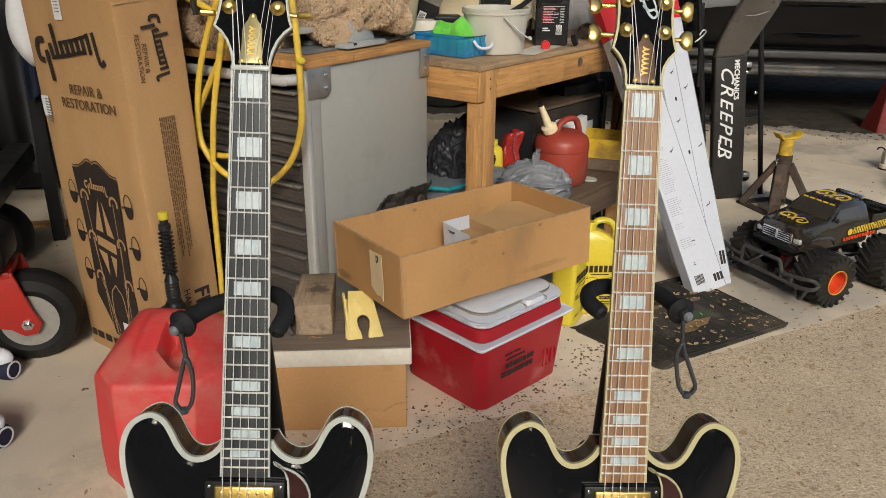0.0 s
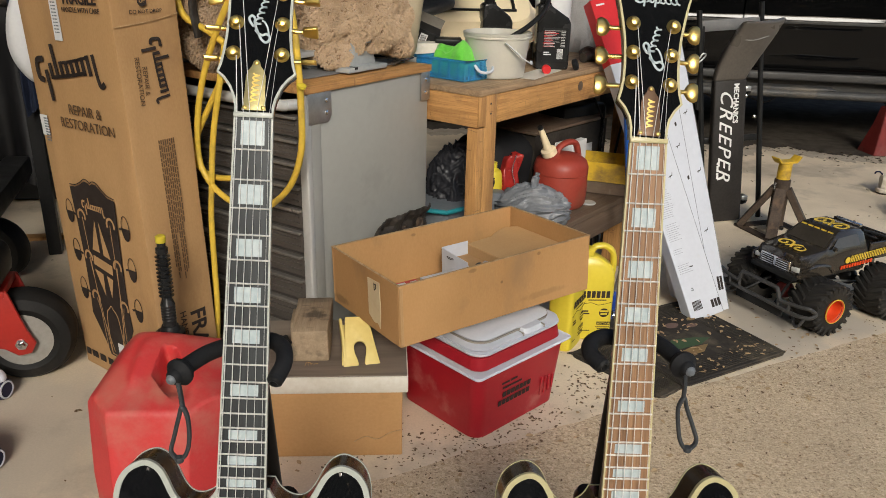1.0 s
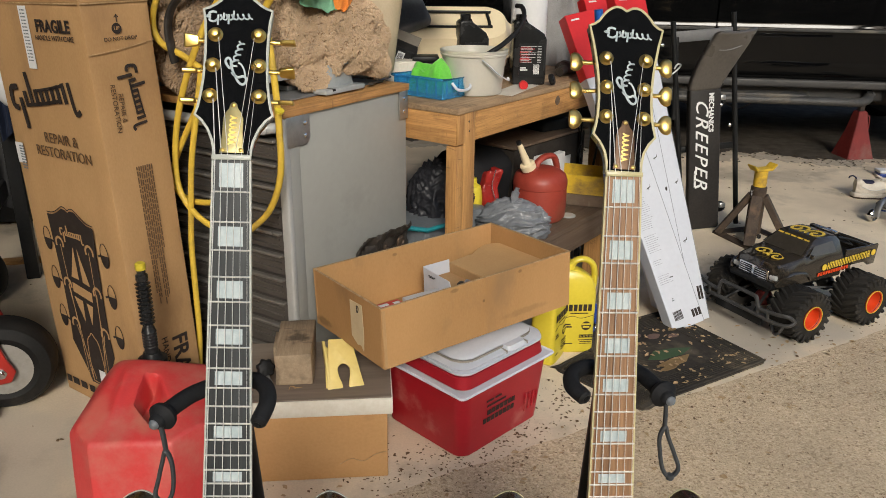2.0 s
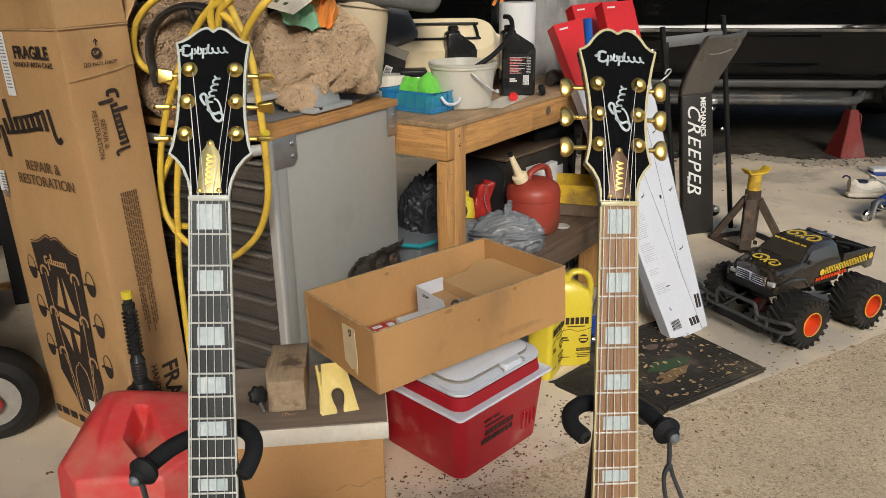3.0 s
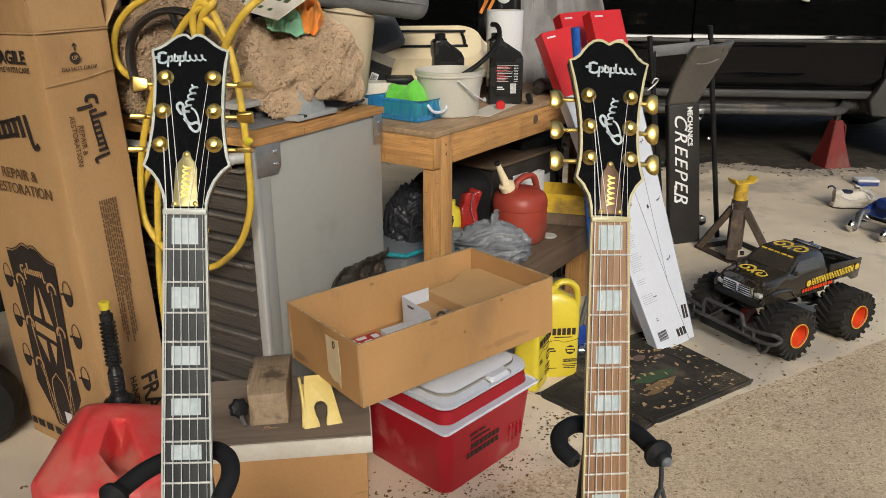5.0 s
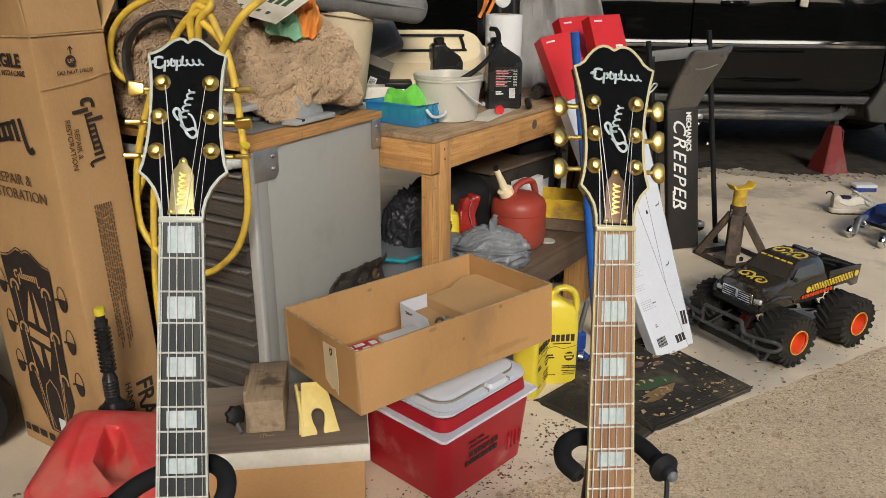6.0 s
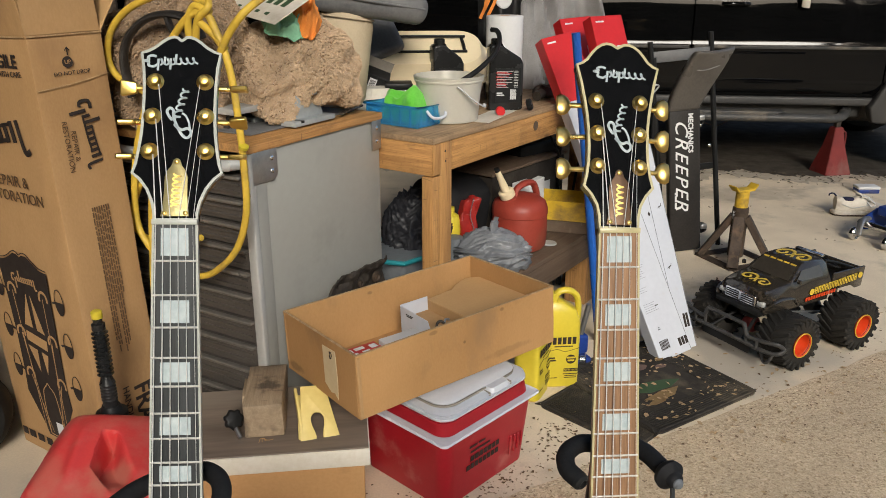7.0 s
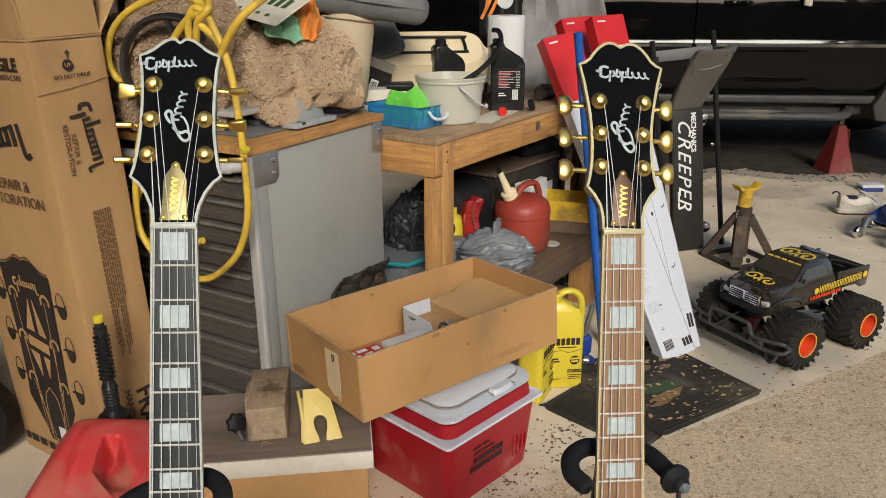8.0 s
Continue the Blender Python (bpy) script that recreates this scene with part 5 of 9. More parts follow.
for tri in ([(-0.008, 0.497), (-0.008, 0.402), (-0.043, 0.405)], [(0.010, 0.495), (0.042, 0.392), (0.010, 0.398)], [(-0.045, 0.388), (0.044, 0.374), (0.040, 0.345), (-0.048, 0.360)], [(-0.050, 0.345), (-0.010, 0.338), (-0.016, 0.272)], [(0.008, 0.336), (0.036, 0.331), (0.016, 0.272)]):
    prism(tri, 0.0004, 0, pt, PC @ T(0, -0.0005, 0))
part("line_drawing", pt, M_CARD, gb, smooth=False)
for sx, x in ((-1, -0.131), (1, 0.141)):
    for z in (0.502, 0.385, 0.266):
        pb = bmesh.new()
        oval = [(x + 0.0175 * math.cos(a), z + 0.034 * math.sin(a)) for a in [2 * math.pi * k / 16 for k in range(17)]]
        stroke(oval, 0.0009, pb, PC, n=2)
        stroke([(x - sx * 0.030, z - 0.006), (x - sx * 0.015, z - 0.002)], 0.0030, pb, PC, n=2)
        prism(oval[8:17], 0.0005, 0, pb, PC)
        part("printed_peg", pb, M_PRINT, gb, smooth=False)
low = bmesh.new()
for i, (x, w) in enumerate(((0.030, 0.022), (0.066, 0.030), (0.108, 0.030), (0.150, 0.026))):
    box(w, 0.0006, 0.022, (x, 0, 0.046), 0, 1, low, FR)
part("bottom_print", low, M_PRINT, gb, "row of small dark printed panels", smooth=False)
part("sticker", box(0.030, 0.0006, 0.045, (0.225, -0.0012, 0.105), m=FR), M_PAPER, gb, "white and blue sticker", smooth=False)
part("sticker", box(0.038, 0.0006, 0.056, (0.043, 0, 0.738), m=FR @ pose(0, 0, 0, 0, -1.0)), M_PAPER, gb, "white shipping sticker", smooth=False)
part("sticker", box(0.036, 0.0006, 0.15, (0.185, 0, 1.045), m=FR), M_PAPER, gb, "white shipping sticker", smooth=False)
part("sticker_print", bars([[(0, 0.012), (0.015, 0.006)] for i in range(9)], 0.004, 0.0035, m=FR @ T(0.030, -0.0006, 0.758)), M_GREYPL, gb, smooth=False)
part("sticker_print", bars([[(0, 0.006), (0.009, 0.012)] for i in range(16)], 0.003, 0.005, m=FR @ T(0.174, -0.0006, 1.11)), M_GREYPL, gb, smooth=False)

# cooler
CO = pose(0.110, 1.800, 0.0, 0, 0, 45)
cl = thing("cooler", CO, "red plastic drinks cooler with a grey-white lid", "cooler")


def taper(L, W, L2, W2, z0, z1, r, r2, n=6, cx=0.0, cy=0.0):
    """A rounded block whose plan grows from bottom to top; its near corner stands at the origin."""
    b = bmesh.new()
    rings = []
    for k, (l, w, z, rr) in enumerate(((L - 0.016, W - 0.016, z0, r), (L, W, z0 + 0.008, r), (L2, W2, z1, r2))):
        ring = []
        for sx, sy, a0 in ((1, 1, 0), (-1, 1, 90), (-1, -1, 180), (1, -1, 270)):
            for i in range(n + 1):
                a = radians(a0 + 90 * i / n)
                ring.append(b.verts.new((cx + sx * (l / 2 - rr) + rr * math.cos(a), cy + sy * (w / 2 - rr) + rr * math.sin(a), z)))
        rings.append(ring)
    for a, c in zip(rings, rings[1:]):
        for i in range(len(a)):
            b.faces.new((a[i], a[(i + 1) % len(a)], c[(i + 1) % len(a)], c[i]))
    b.faces.new(rings[0][::-1])
    b.faces.new(rings[-1])
    bmesh.ops.recalc_face_normals(b, faces=b.faces)
    return b


cxx, cyy = 0.165, 0.152
part("body", taper(0.325, 0.299, 0.355, 0.326, 0.0, 0.195, 0.035, 0.035, cx=cxx, cy=cyy), M_COOLRED, cl)
part("rim", taper(0.362, 0.333, 0.374, 0.345, 0.190, 0.202, 0.020, 0.014, cx=cxx, cy=cyy), M_COOLWHITE, cl, "white rim")
part("rim_lip", taper(0.374, 0.345, 0.380, 0.351, 0.2025, 0.2065, 0.012, 0.013, cx=cxx, cy=cyy), M_COOLWHITE, cl, "raised outer lip of the rim")
part("lid_band", taper(0.342, 0.314, 0.334, 0.306, 0.2070, 0.246, 0.035, 0.038, cx=cxx, cy=cyy), M_COOLRED, cl)
lid = part("lid", taper(0.340, 0.312, 0.342, 0.314, 0.2465, 0.2600, 0.040, 0.044, cx=cxx, cy=cyy), M_COOLWHITE, cl, "moulded grey-white lid")
part("lid_shoulder", taper(0.336, 0.308, 0.306, 0.276, 0.2600, 0.2720, 0.043, 0.050, cx=cxx, cy=cyy), M_COOLWHITE, lid)
# Shadow of the lid groove, put in as a grey band.
part("lid_seam", taper(0.300, 0.270, 0.299, 0.269, 0.2720, 0.2735, 0.049, 0.049, cx=cxx, cy=cyy), M_CARTGREY, lid, "grey band standing for the groove shadow")
part("lid_panel", taper(0.296, 0.266, 0.262, 0.232, 0.2735, 0.2900, 0.046, 0.040, cx=cxx, cy=cyy), M_COOLWHITE, lid, "raised lid panel")
part("lid_grip", taper(0.078, 0.060, 0.070, 0.050, 0.2600, 0.2800, 0.014, 0.014, cx=cxx + 0.042, cy=cyy - 0.128), M_COOLWHITE, lid, "moulded finger grip")
for x in (0.0, 0.084):
    part("grip_notch", box(0.003, 0.032, 0.010, (cxx + x, cyy - 0.139, 0.2685), 0.001, 1), M_CARTGREY, lid, smooth=False)
CF = pose(cxx, cyy - 0.1585, 0.10, 4)
part("front_mark", bars([[(-0.105, 0.03), (-0.07, 0.025)], [(-0.10, 0.075)]], 0.006, 0.010, m=CF @ T(0.02, 0, 0.055)), M_PRINT, cl, "small black mark", smooth=False)
part("name_bars", bars([[(-0.098, 0.014), (-0.081, 0.014), (-0.064, 0.014), (-0.047, 0.014), (-0.030, 0.013), (-0.014, 0.012), (0.001, 0.013)], [(-0.112, 0.013), (-0.096, 0.013), (-0.080, 0.013), (-0.064, 0.013), (-0.048, 0.013), (-0.032, 0.013), (-0.016, 0.013), (0.0, 0.013)]], 0.0155, 0.008, m=CF @ T(0.02, 0, 0.018)), M_PRINT, cl, "two black lettered lines, as bars", smooth=False)
for i in range(4):
    part("moulded_rib", box(0.006, 0.006, 0.06 - 0.004 * i, (0.085 + i * 0.016, 0.0, -0.02), 0.002, 1, None, CF), M_COOLRED, cl)

# large fuel can
CN = pose(-0.609, 1.455, 0.0, 0, 0, 4)
can = thing("fuel_can", CN, "large dusty red plastic fuel can with black flexible spout", "fuel can")


def ease(t):
    t = max(0.0, min(1.0, t))
    return t * t * (3 - 2 * t)


def chamfered(w, d, ch, n=8):
    """Points along a rectangle with cut corners, centred on the origin."""
    x, y = w / 2, d / 2
    co = [(x, -y + ch), (x, y - ch), (x - ch, y), (-x + ch, y), (-x, y - ch), (-x, -y + ch), (-x + ch, -y), (x - ch, -y)]
    return [(p[0] + (q[0] - p[0]) * (i + 0.25) / (n - 0.5), p[1] + (q[1] - p[1]) * (i + 0.25) / (n - 0.5)) for p, q in zip(co, co[1:] + co[:1]) for i in range(n)]


M_TANK = stained(M_REDCAN, (((0.020, 0.145, 0.25), (0.065, 0.075, 0.05), 0.55), ((-0.11, 0.12, 0.28), (0.04, 0.10, 0.05), 0.3)), (0.46, 0.22, 0.15), 0.4, 14.0)


def can_roof(x, y):
    """The can's moulded top: four slopes to a short ridge, with a scooped hand grip beside the handle."""
    planes = (0.250 + (x + 0.158) * 1.20, 0.252 + (y - 0.062) * 0.36, 0.254 + (0.146 - x) * 0.45, 0.262 + (0.385 - y) * 0.85, 0.331)
    k = 0.010
    roof = -k * math.log(sum(math.exp(-p / k) for p in planes))
    left, right = -0.025 + 0.8 * max(0.0, 0.160 - y), 0.087 - 0.55 * max(0.0, y - 0.12)
    scoop = ease((x - left) / 0.010) * ease((right - x) / 0.042) * ease((y - 0.078) / 0.080) * ease((0.256 - y) / 0.014)
    ridge = 0.010 * math.exp(-((x + 0.061) / 0.014) ** 2) * ease((y - 0.10) / 0.06) * ease((0.29 - y) / 0.05)
    return roof + ridge + (0.244 - 0.12 * max(0.0, y - 0.15) - roof) * scoop * 0.97


b = bmesh.new()
rings = []
for z, w, d, cx, cy, ch in ((0.0, 0.252, 0.340, -0.006, 0.190, 0.055), (0.012, 0.276, 0.364, -0.006, 0.192, 0.058), (0.08, 0.286, 0.358, -0.007, 0.200, 0.060), (0.16, 0.298, 0.342, -0.008, 0.210, 0.062), (0.222, 0.304, 0.330, -0.008, 0.218, 0.062), (0.234, 0.304, 0.329, -0.008, 0.219, 0.062), (0.243, 0.3025, 0.3268, -0.008, 0.2205, 0.0617)):
    rings.append([b.verts.new((x + cx, y + cy, z)) for x, y in chamfered(w, d, ch, 24)])
rim_ = [(x - 0.008, y + 0.221) for x, y in chamfered(0.300, 0.324, 0.061, 24)]
for i in range(40):
    f = (1 - i / 40) if i else 1.0
    ring = []
    for x, y in rim_:
        x, y = -0.02 + (x + 0.02) * f, 0.20 + (y - 0.20) * f
        z = can_roof(x, y) - (0.004 if i == 0 else 0.001 if i == 1 else 0.0)
        sunk = max(0.0, 0.300 - z) / 0.05 * ease((x + 0.031) / 0.014) * ease((0.064 - x) / 0.03) * ease((y - 0.18) / 0.05) * ease((0.282 - y) / 0.02)
        ring.append(b.verts.new((x, y + 0.022 * sunk, z)))
    rings.append(ring)
for p, q in zip(rings, rings[1:]):
    for i in range(len(p)):
        b.faces.new((p[i], p[(i + 1) % len(p)], q[(i + 1) % len(q)], q[i]))
b.faces.new(rings[0][::-1])
b.faces.new(rings[-1])
bmesh.ops.recalc_face_normals(b, faces=b.faces)
rough_up(b, 0.003, 8.0, 3.0)
part("tank", b, M_TANK, can, "moulded red tank with a hollowed grip")
part("dent_mark", stroke([(0.0, 0.0), (0.004, 0.006)], 0.0012, m=pose(0.012, 0.0585, 0.215)), M_CREAMBAND, can)
sp = part("spout_cap", lathe([(0.034, 0), (0.036, 0.004), (0.036, 0.022), (0.026, 0.026), (0.020, 0.040)], 24, m=T(-0.045, 0.385, 0.262)), M_BLACKPL, can, "black screw cap")
prof = [(0.017, 0.03), (0.017, 0.052)]
for i in range(6):
    prof += [(0.0172, 0.054 + i * 0.008), (0.0184, 0.057 + i * 0.008), (0.0172, 0.060 + i * 0.008)]
for i in range(11):
    z = 0.118 + i * 0.0105
    prof += [(0.0112, z), (0.0125, z + 0.0015), (0.0188, z + 0.0042), (0.0125, z + 0.0069), (0.0112, z + 0.0084)]
prof += [(0.015, 0.236), (0.015, 0.25), (0.0105, 0.253), (0.0105, 0.272)]
part("bellows_spout", lathe(prof, 24, m=T(-0.045, 0.385, 0.262)), M_BOTTLE, can, "black ribbed spout")
part("tip_cap", lathe([(0.0122, 0.264), (0.0127, 0.267), (0.0124, 0.280), (0.010, 0.282)], 20, m=T(-0.045, 0.385, 0.262)), M_YELLOW, can, "yellow tip cap")

# ---- steel tool cabinet ----
CB = pose(-0.344, 2.008, 0.0, 0, 0, 58.5)
cb = thing("tool_cabinet", CB, "grey steel tool cabinet with dark ribbed drawers and wooden top", "cabinet")
DP, WD, HT = 0.545, 0.66, 0.865
part("side_panel", box(DP - 0.05, 0.012, HT - 0.06, (0.05 + (DP - 0.05) / 2, 0.010, 0.06 + (HT - 0.06) / 2), 0.002), M_GREY, cb, "smooth grey side sheet")
part("side_panel", box(DP, 0.012, HT - 0.06, (DP / 2, WD - 0.006, 0.06 + (HT - 0.06) / 2), 0.002), M_GREY, cb)
part("back_panel", box(0.01, WD - 0.03, HT - 0.06, (DP - 0.008, WD / 2, 0.06 + (HT - 0.06) / 2)), M_GREY, cb)
part("bottom_panel", box(DP, WD - 0.02, 0.02, (DP / 2, WD / 2, 0.07)), M_GREY, cb)
post = prism([(0.0, 0.06), (0.052, 0.06), (0.052, HT), (0.0, HT)], 0.02, 0.004)
part("corner_post", post, M_GREY, cb, "folded corner post")
part("post_edge", box(0.020, 0.030, HT - 0.06, (0.004, 0.012, 0.06 + (HT - 0.06) / 2), 0.006, 3), M_GREYLT, cb, "pale rounded post edge")
part("top_board", box(DP + 0.015, WD + 0.01, 0.020, (DP / 2, WD / 2, HT + 0.010), 0.002), M_PINE, cb, "worn wooden top")


def bracket(x0, w, h, far):
    o = [(x0, HT + 0.004), (x0 + w, HT + 0.004), (x0 + w, HT - h + 0.016), (x0 + w - 0.014, HT - h), (x0, HT - h)] if not far else [(x0, HT + 0.004), (x0 + w, HT + 0.004), (x0 + w, HT - h), (x0, HT - h)]
    b = prism(o, 0.003, 0.0008, m=T(0, -0.0035, 0))
    k = part("corner_bracket", b, M_STEEL, cb, "grey steel corner bracket")
    for z in (HT - 0.022, HT - h + 0.024):
        part("screw", lathe([(0.0062, 0), (0.0058, 0.002), (0.003, 0.0035), (0.0008, 0.004)], 14, m=pose(x0 + w * (0.78 if not far else 0.5), -0.0035, z, 90)), M_CHROME, k)


bracket(0.002, 0.088, 0.078, False)
bracket(DP - 0.045, 0.045, 0.085, True)
part("lock_bolt", lathe([(0.011, 0), (0.011, 0.004), (0.007, 0.008), (0.002, 0.010)], 18, m=pose(-0.006, 0.012, 0.765, 0, -90)), M_CHROME, cb)
zt = 0.812
for hh in (0.062, 0.062, 0.062, 0.062, 0.062, 0.070, 0.070, 0.070, 0.080, 0.080):
    z = zt - hh / 2
    d = part("drawer", box(0.018, WD - 0.055, hh - 0.006, (0.006, WD / 2, z), 0.003), M_DRAWER, cb, "dark brushed drawer front")
    for zz in (0.004, -0.014):
        part("rib", box(0.006, WD - 0.075, 0.006, (-0.005, WD / 2, z + zz), 0.002), M_DRAWER, d)
    part("pull_edge", box(0.018, WD - 0.055, 0.009, (-0.009, WD / 2, z + hh / 2 - 0.008), 0.003, 3), M_PULL, d, "pull lip paler than the drawer")
    zt -= hh
part("kick_plate", box(0.012, WD - 0.055, zt - 0.075, (0.008, WD / 2, 0.075 + (zt - 0.075) / 2), 0.002), M_DRAWER, cb)
part("push_bar", tube([(0.0, 0.03, 0.838), (-0.030, 0.05, 0.838), (-0.036, 0.09, 0.838), (-0.036, WD - 0.09, 0.838), (-0.030, WD - 0.05, 0.838), (0.0, WD - 0.03, 0.838)], 0.014, 14, n=4), M_GREYLT, cb, "pale tubular push bar")
for y in (0.05, WD - 0.05):
    for x in (0.05, DP - 0.05):
        c = part("caster", lathe([(0.030, -0.012), (0.034, -0.009), (0.034, 0.009), (0.030, 0.012)], 20, m=pose(x, y, 0.034, 90)), M_RUBBER, cb)
        part("fork", box(0.03, 0.034, 0.03, (x, y, 0.052), 0.004), M_STEEL, c)
pan = thing("rusty_metal_cover", CB @ pose(0.195, -0.040, 0.0), "rusty dented sheet-metal cover leaning on the cabinet", "scrap metal")


def dented(u, v):
    """Battered plate: its upper edge climbs in steps, and the face is pressed into bosses and hollows."""
    x = 0.300 * u
    top = 0.440 + 0.034 * ease(u / 0.16) - 0.012 * max(0.0, u - 0.45) + 0.006 * noise.noise((u * 14, 0, 2))
    z = 0.005 + (top - 0.005) * v
    p = noise.noise((x * 17, z * 17, 1.5))
    y = 0.016 * p + 0.010 * abs(noise.noise((x * 38, z * 38, 4))) + 0.004 * noise.noise((x * 90, z * 90, 7)) - 0.012 * ease((v - 0.93) / 0.05)
    return Vector((x, y - 0.004, z))


part("cover", sheet(50, 70, dented, 0.004), M_DARKPART, pan)
for x, z, r in ((0.075, 0.405, 0.016), (0.155, 0.425, 0.011), (0.235, 0.420, 0.018), (0.270, 0.350, 0.012)):
    part("boss", lathe([(r, 0), (r * 0.95, 0.006), (r * 0.6, 0.008), (r * 0.5, 0.003)], 16, m=pose(x, -0.010, z, 90)), M_RUST, pan, "rusty round boss")

# ---- things on the cabinet ----
TOP = 0.885
sh = thing("metal_sheet", CB @ pose(0.02, 0.05, TOP + 0.0005), "dark sheet of metal lying on the cabinet top", "sheet metal")
part("sheet", rough_up(box(0.44, 0.52, 0.004, (0.28, 0.28, 0.003), 0.001), 0.002, 9), M_DARKVINYL, sh)
mc = thing("bench_machine", CB @ pose(0.20, 0.035, TOP + 0.0055), "grey cast-iron bench machine under a towel", "machine")
part("foot", box(0.17, 0.050, 0.014, (0.09, 0.02, 0.007), 0.003), M_CASTMET, mc)
part("foot", box(0.17, 0.050, 0.014, (0.09, 0.16, 0.007), 0.003), M_CASTMET, mc)
part("pedestal", prism([(0.025, 0.012), (0.155, 0.012), (0.135, 0.075), (0.045, 0.075)], 0.14, 0.004, m=T(0, 0.02, 0)), M_CASTMET, mc)
part("table", box(0.13, 0.15, 0.028, (0.145, 0.07, 0.088), 0.006), M_CASTMET, mc)
part("slot", box(0.012, 0.052, 0.006, (0.035, 0.02, 0.0115)), M_BLACKPL, mc)
part("column", box(0.08, 0.10, 0.05, (0.08, 0.13, 0.125), 0.015), M_CASTMET, mc)
rl = thing("side_rail", CB @ pose(0.08, 0.12, TOP + 0.055), "flat pale metal rail beneath the towel", "metal rail")
part("rail", box(0.12, 0.30, 0.016, (0.06, 0.15, 0.0), 0.003), M_GREYLT, rl)
part("support", box(0.06, 0.20, 0.050, (0.06, 0.15, -0.032), 0.003), M_DARKPART, rl)


def shaggy(name, m, label, bumps, mat, seed, count, length, base=None):
    """A heaped fur-pile towel: lumps melted together, with thousands of leaning tufts."""
    t = thing(name, m, label, "towel")
    rg = random.Random(seed)
    b = bmesh.new()
    bmesh.ops.create_icosphere(b, subdivisions=5, radius=1.0)
    for v in b.verts:
        d = v.co.normalized()
        r = 0.0
        for (cx, cy, cz), rad in bumps:
            c = Vector((cx, cy, cz))
            bq = d.dot(c)
            disc = bq * bq - c.length_squared + rad * rad
            if disc > 0:
                r = max(r, bq + math.sqrt(disc))
        fold = 0.020 * noise.noise(d * 3.2 + Vector((seed, 0, 0))) + 0.062 * (0.26 - abs(noise.noise(Vector((d.x * 4.6 + seed, d.y * 4.6, d.z * 2.2))))) + 0.008 * noise.noise(d * 11.0 + Vector((0, seed, 0)))
        v.co = d * (r + fold)
    for _ in range(2):
        bmesh.ops.smooth_vert(b, verts=b.verts, factor=0.5, use_axis_x=True, use_axis_y=True, use_axis_z=True)
    b.normal_update()
    faces = b.faces[:]
    areas = np.cumsum([f.calc_area() for f in faces])
    pv, pf = [], []
    for k in range(count):
        f = faces[int(np.searchsorted(areas, rg.random() * areas[-1]))]
        a, c, e = (v.co for v in f.verts)
        s, q = rg.random(), rg.random()
        if s + q > 1:
            s, q = 1 - s, 1 - q
        p = a + (c - a) * s + (e - a) * q
        n = f.normal
        w = p * 62
        lean = Vector((noise.noise(w), noise.noise(w + Vector((9, 0, 0))), noise.noise(w + Vector((0, 9, 0))) - 0.22)) * 1.15
        d = (n + lean + Vector((rg.uniform(-.18, .18), rg.uniform(-.18, .18), rg.uniform(-.18, .18)))).normalized()
        side = d.cross(Vector((rg.uniform(-1, 1), rg.uniform(-1, 1), rg.uniform(-1, 1)))).normalized()
        other = d.cross(side)
        ln = length * rg.uniform(0.7, 1.25)
        wd = length * 0.24
        mid = p + d * ln * 0.68 + lean * 0.0012
        tip = p + d * ln * 0.92 + Vector((0, 0, -ln * 0.22))
        i = len(pv)
        pv += [p - n * 0.002 + side * wd, p - n * 0.002 - side * wd * 0.5 + other * wd, p - n * 0.002 - side * wd * 0.5 - other * wd,
               mid + side * wd * 1.15, mid - side * wd * 0.55 + other * wd, mid - side * wd * 0.55 - other * wd, tip]
        pf += [(i, i + 1, i + 4, i + 3), (i + 1, i + 2, i + 5, i + 4), (i + 2, i, i + 3, i + 5), (i + 3, i + 4, i + 6), (i + 4, i + 5, i + 6), (i + 5, i + 3, i + 6)]
    part("cloth", b, base or mat, t)
    me = bpy.data.meshes.new("fur")
    me.from_pydata([tuple(v) for v in pv], [], pf)
    me.materials.append(mat)
    o = new("fur", me)
    o.parent = t
    tagged(o, kind="stuff")
    return t


shaggy("tan_towel", T(-0.312, 2.335, 1.02), "tan shaggy microfibre towel heaped over a machine",
       [((0.0, 0.0, 0.01), 0.118), ((-0.075, -0.05, 0.012), 0.088), ((0.07, 0.02, 0.03), 0.108), ((0.128, 0.055, -0.005), 0.072), ((0.165, 0.07, -0.06), 0.042), ((-0.03, -0.065, -0.045), 0.058), ((0.005, -0.08, -0.085), 0.040), ((0.012, -0.085, -0.108), 0.024), ((-0.12, -0.02, 0.02), 0.06), ((0.06, -0.03, 0.075), 0.07)], M_TOWEL, 5.0, 40000, 0.0098, M_TOWEL2)
shaggy("brown_towel", T(-0.575, 2.235, 1.055), "brown shaggy towel piled on the cabinet beside the hose",
       [((0.0, 0.0, 0.0), 0.13), ((-0.07, 0.02, 0.02), 0.11), ((0.09, 0.0, 0.05), 0.11), ((0.0, 0.02, 0.09), 0.10), ((-0.05, 0.0, -0.09), 0.09), ((0.07, 0.0, -0.09), 0.08)], M_TOWEL2, 9.0, 28000, 0.0098)


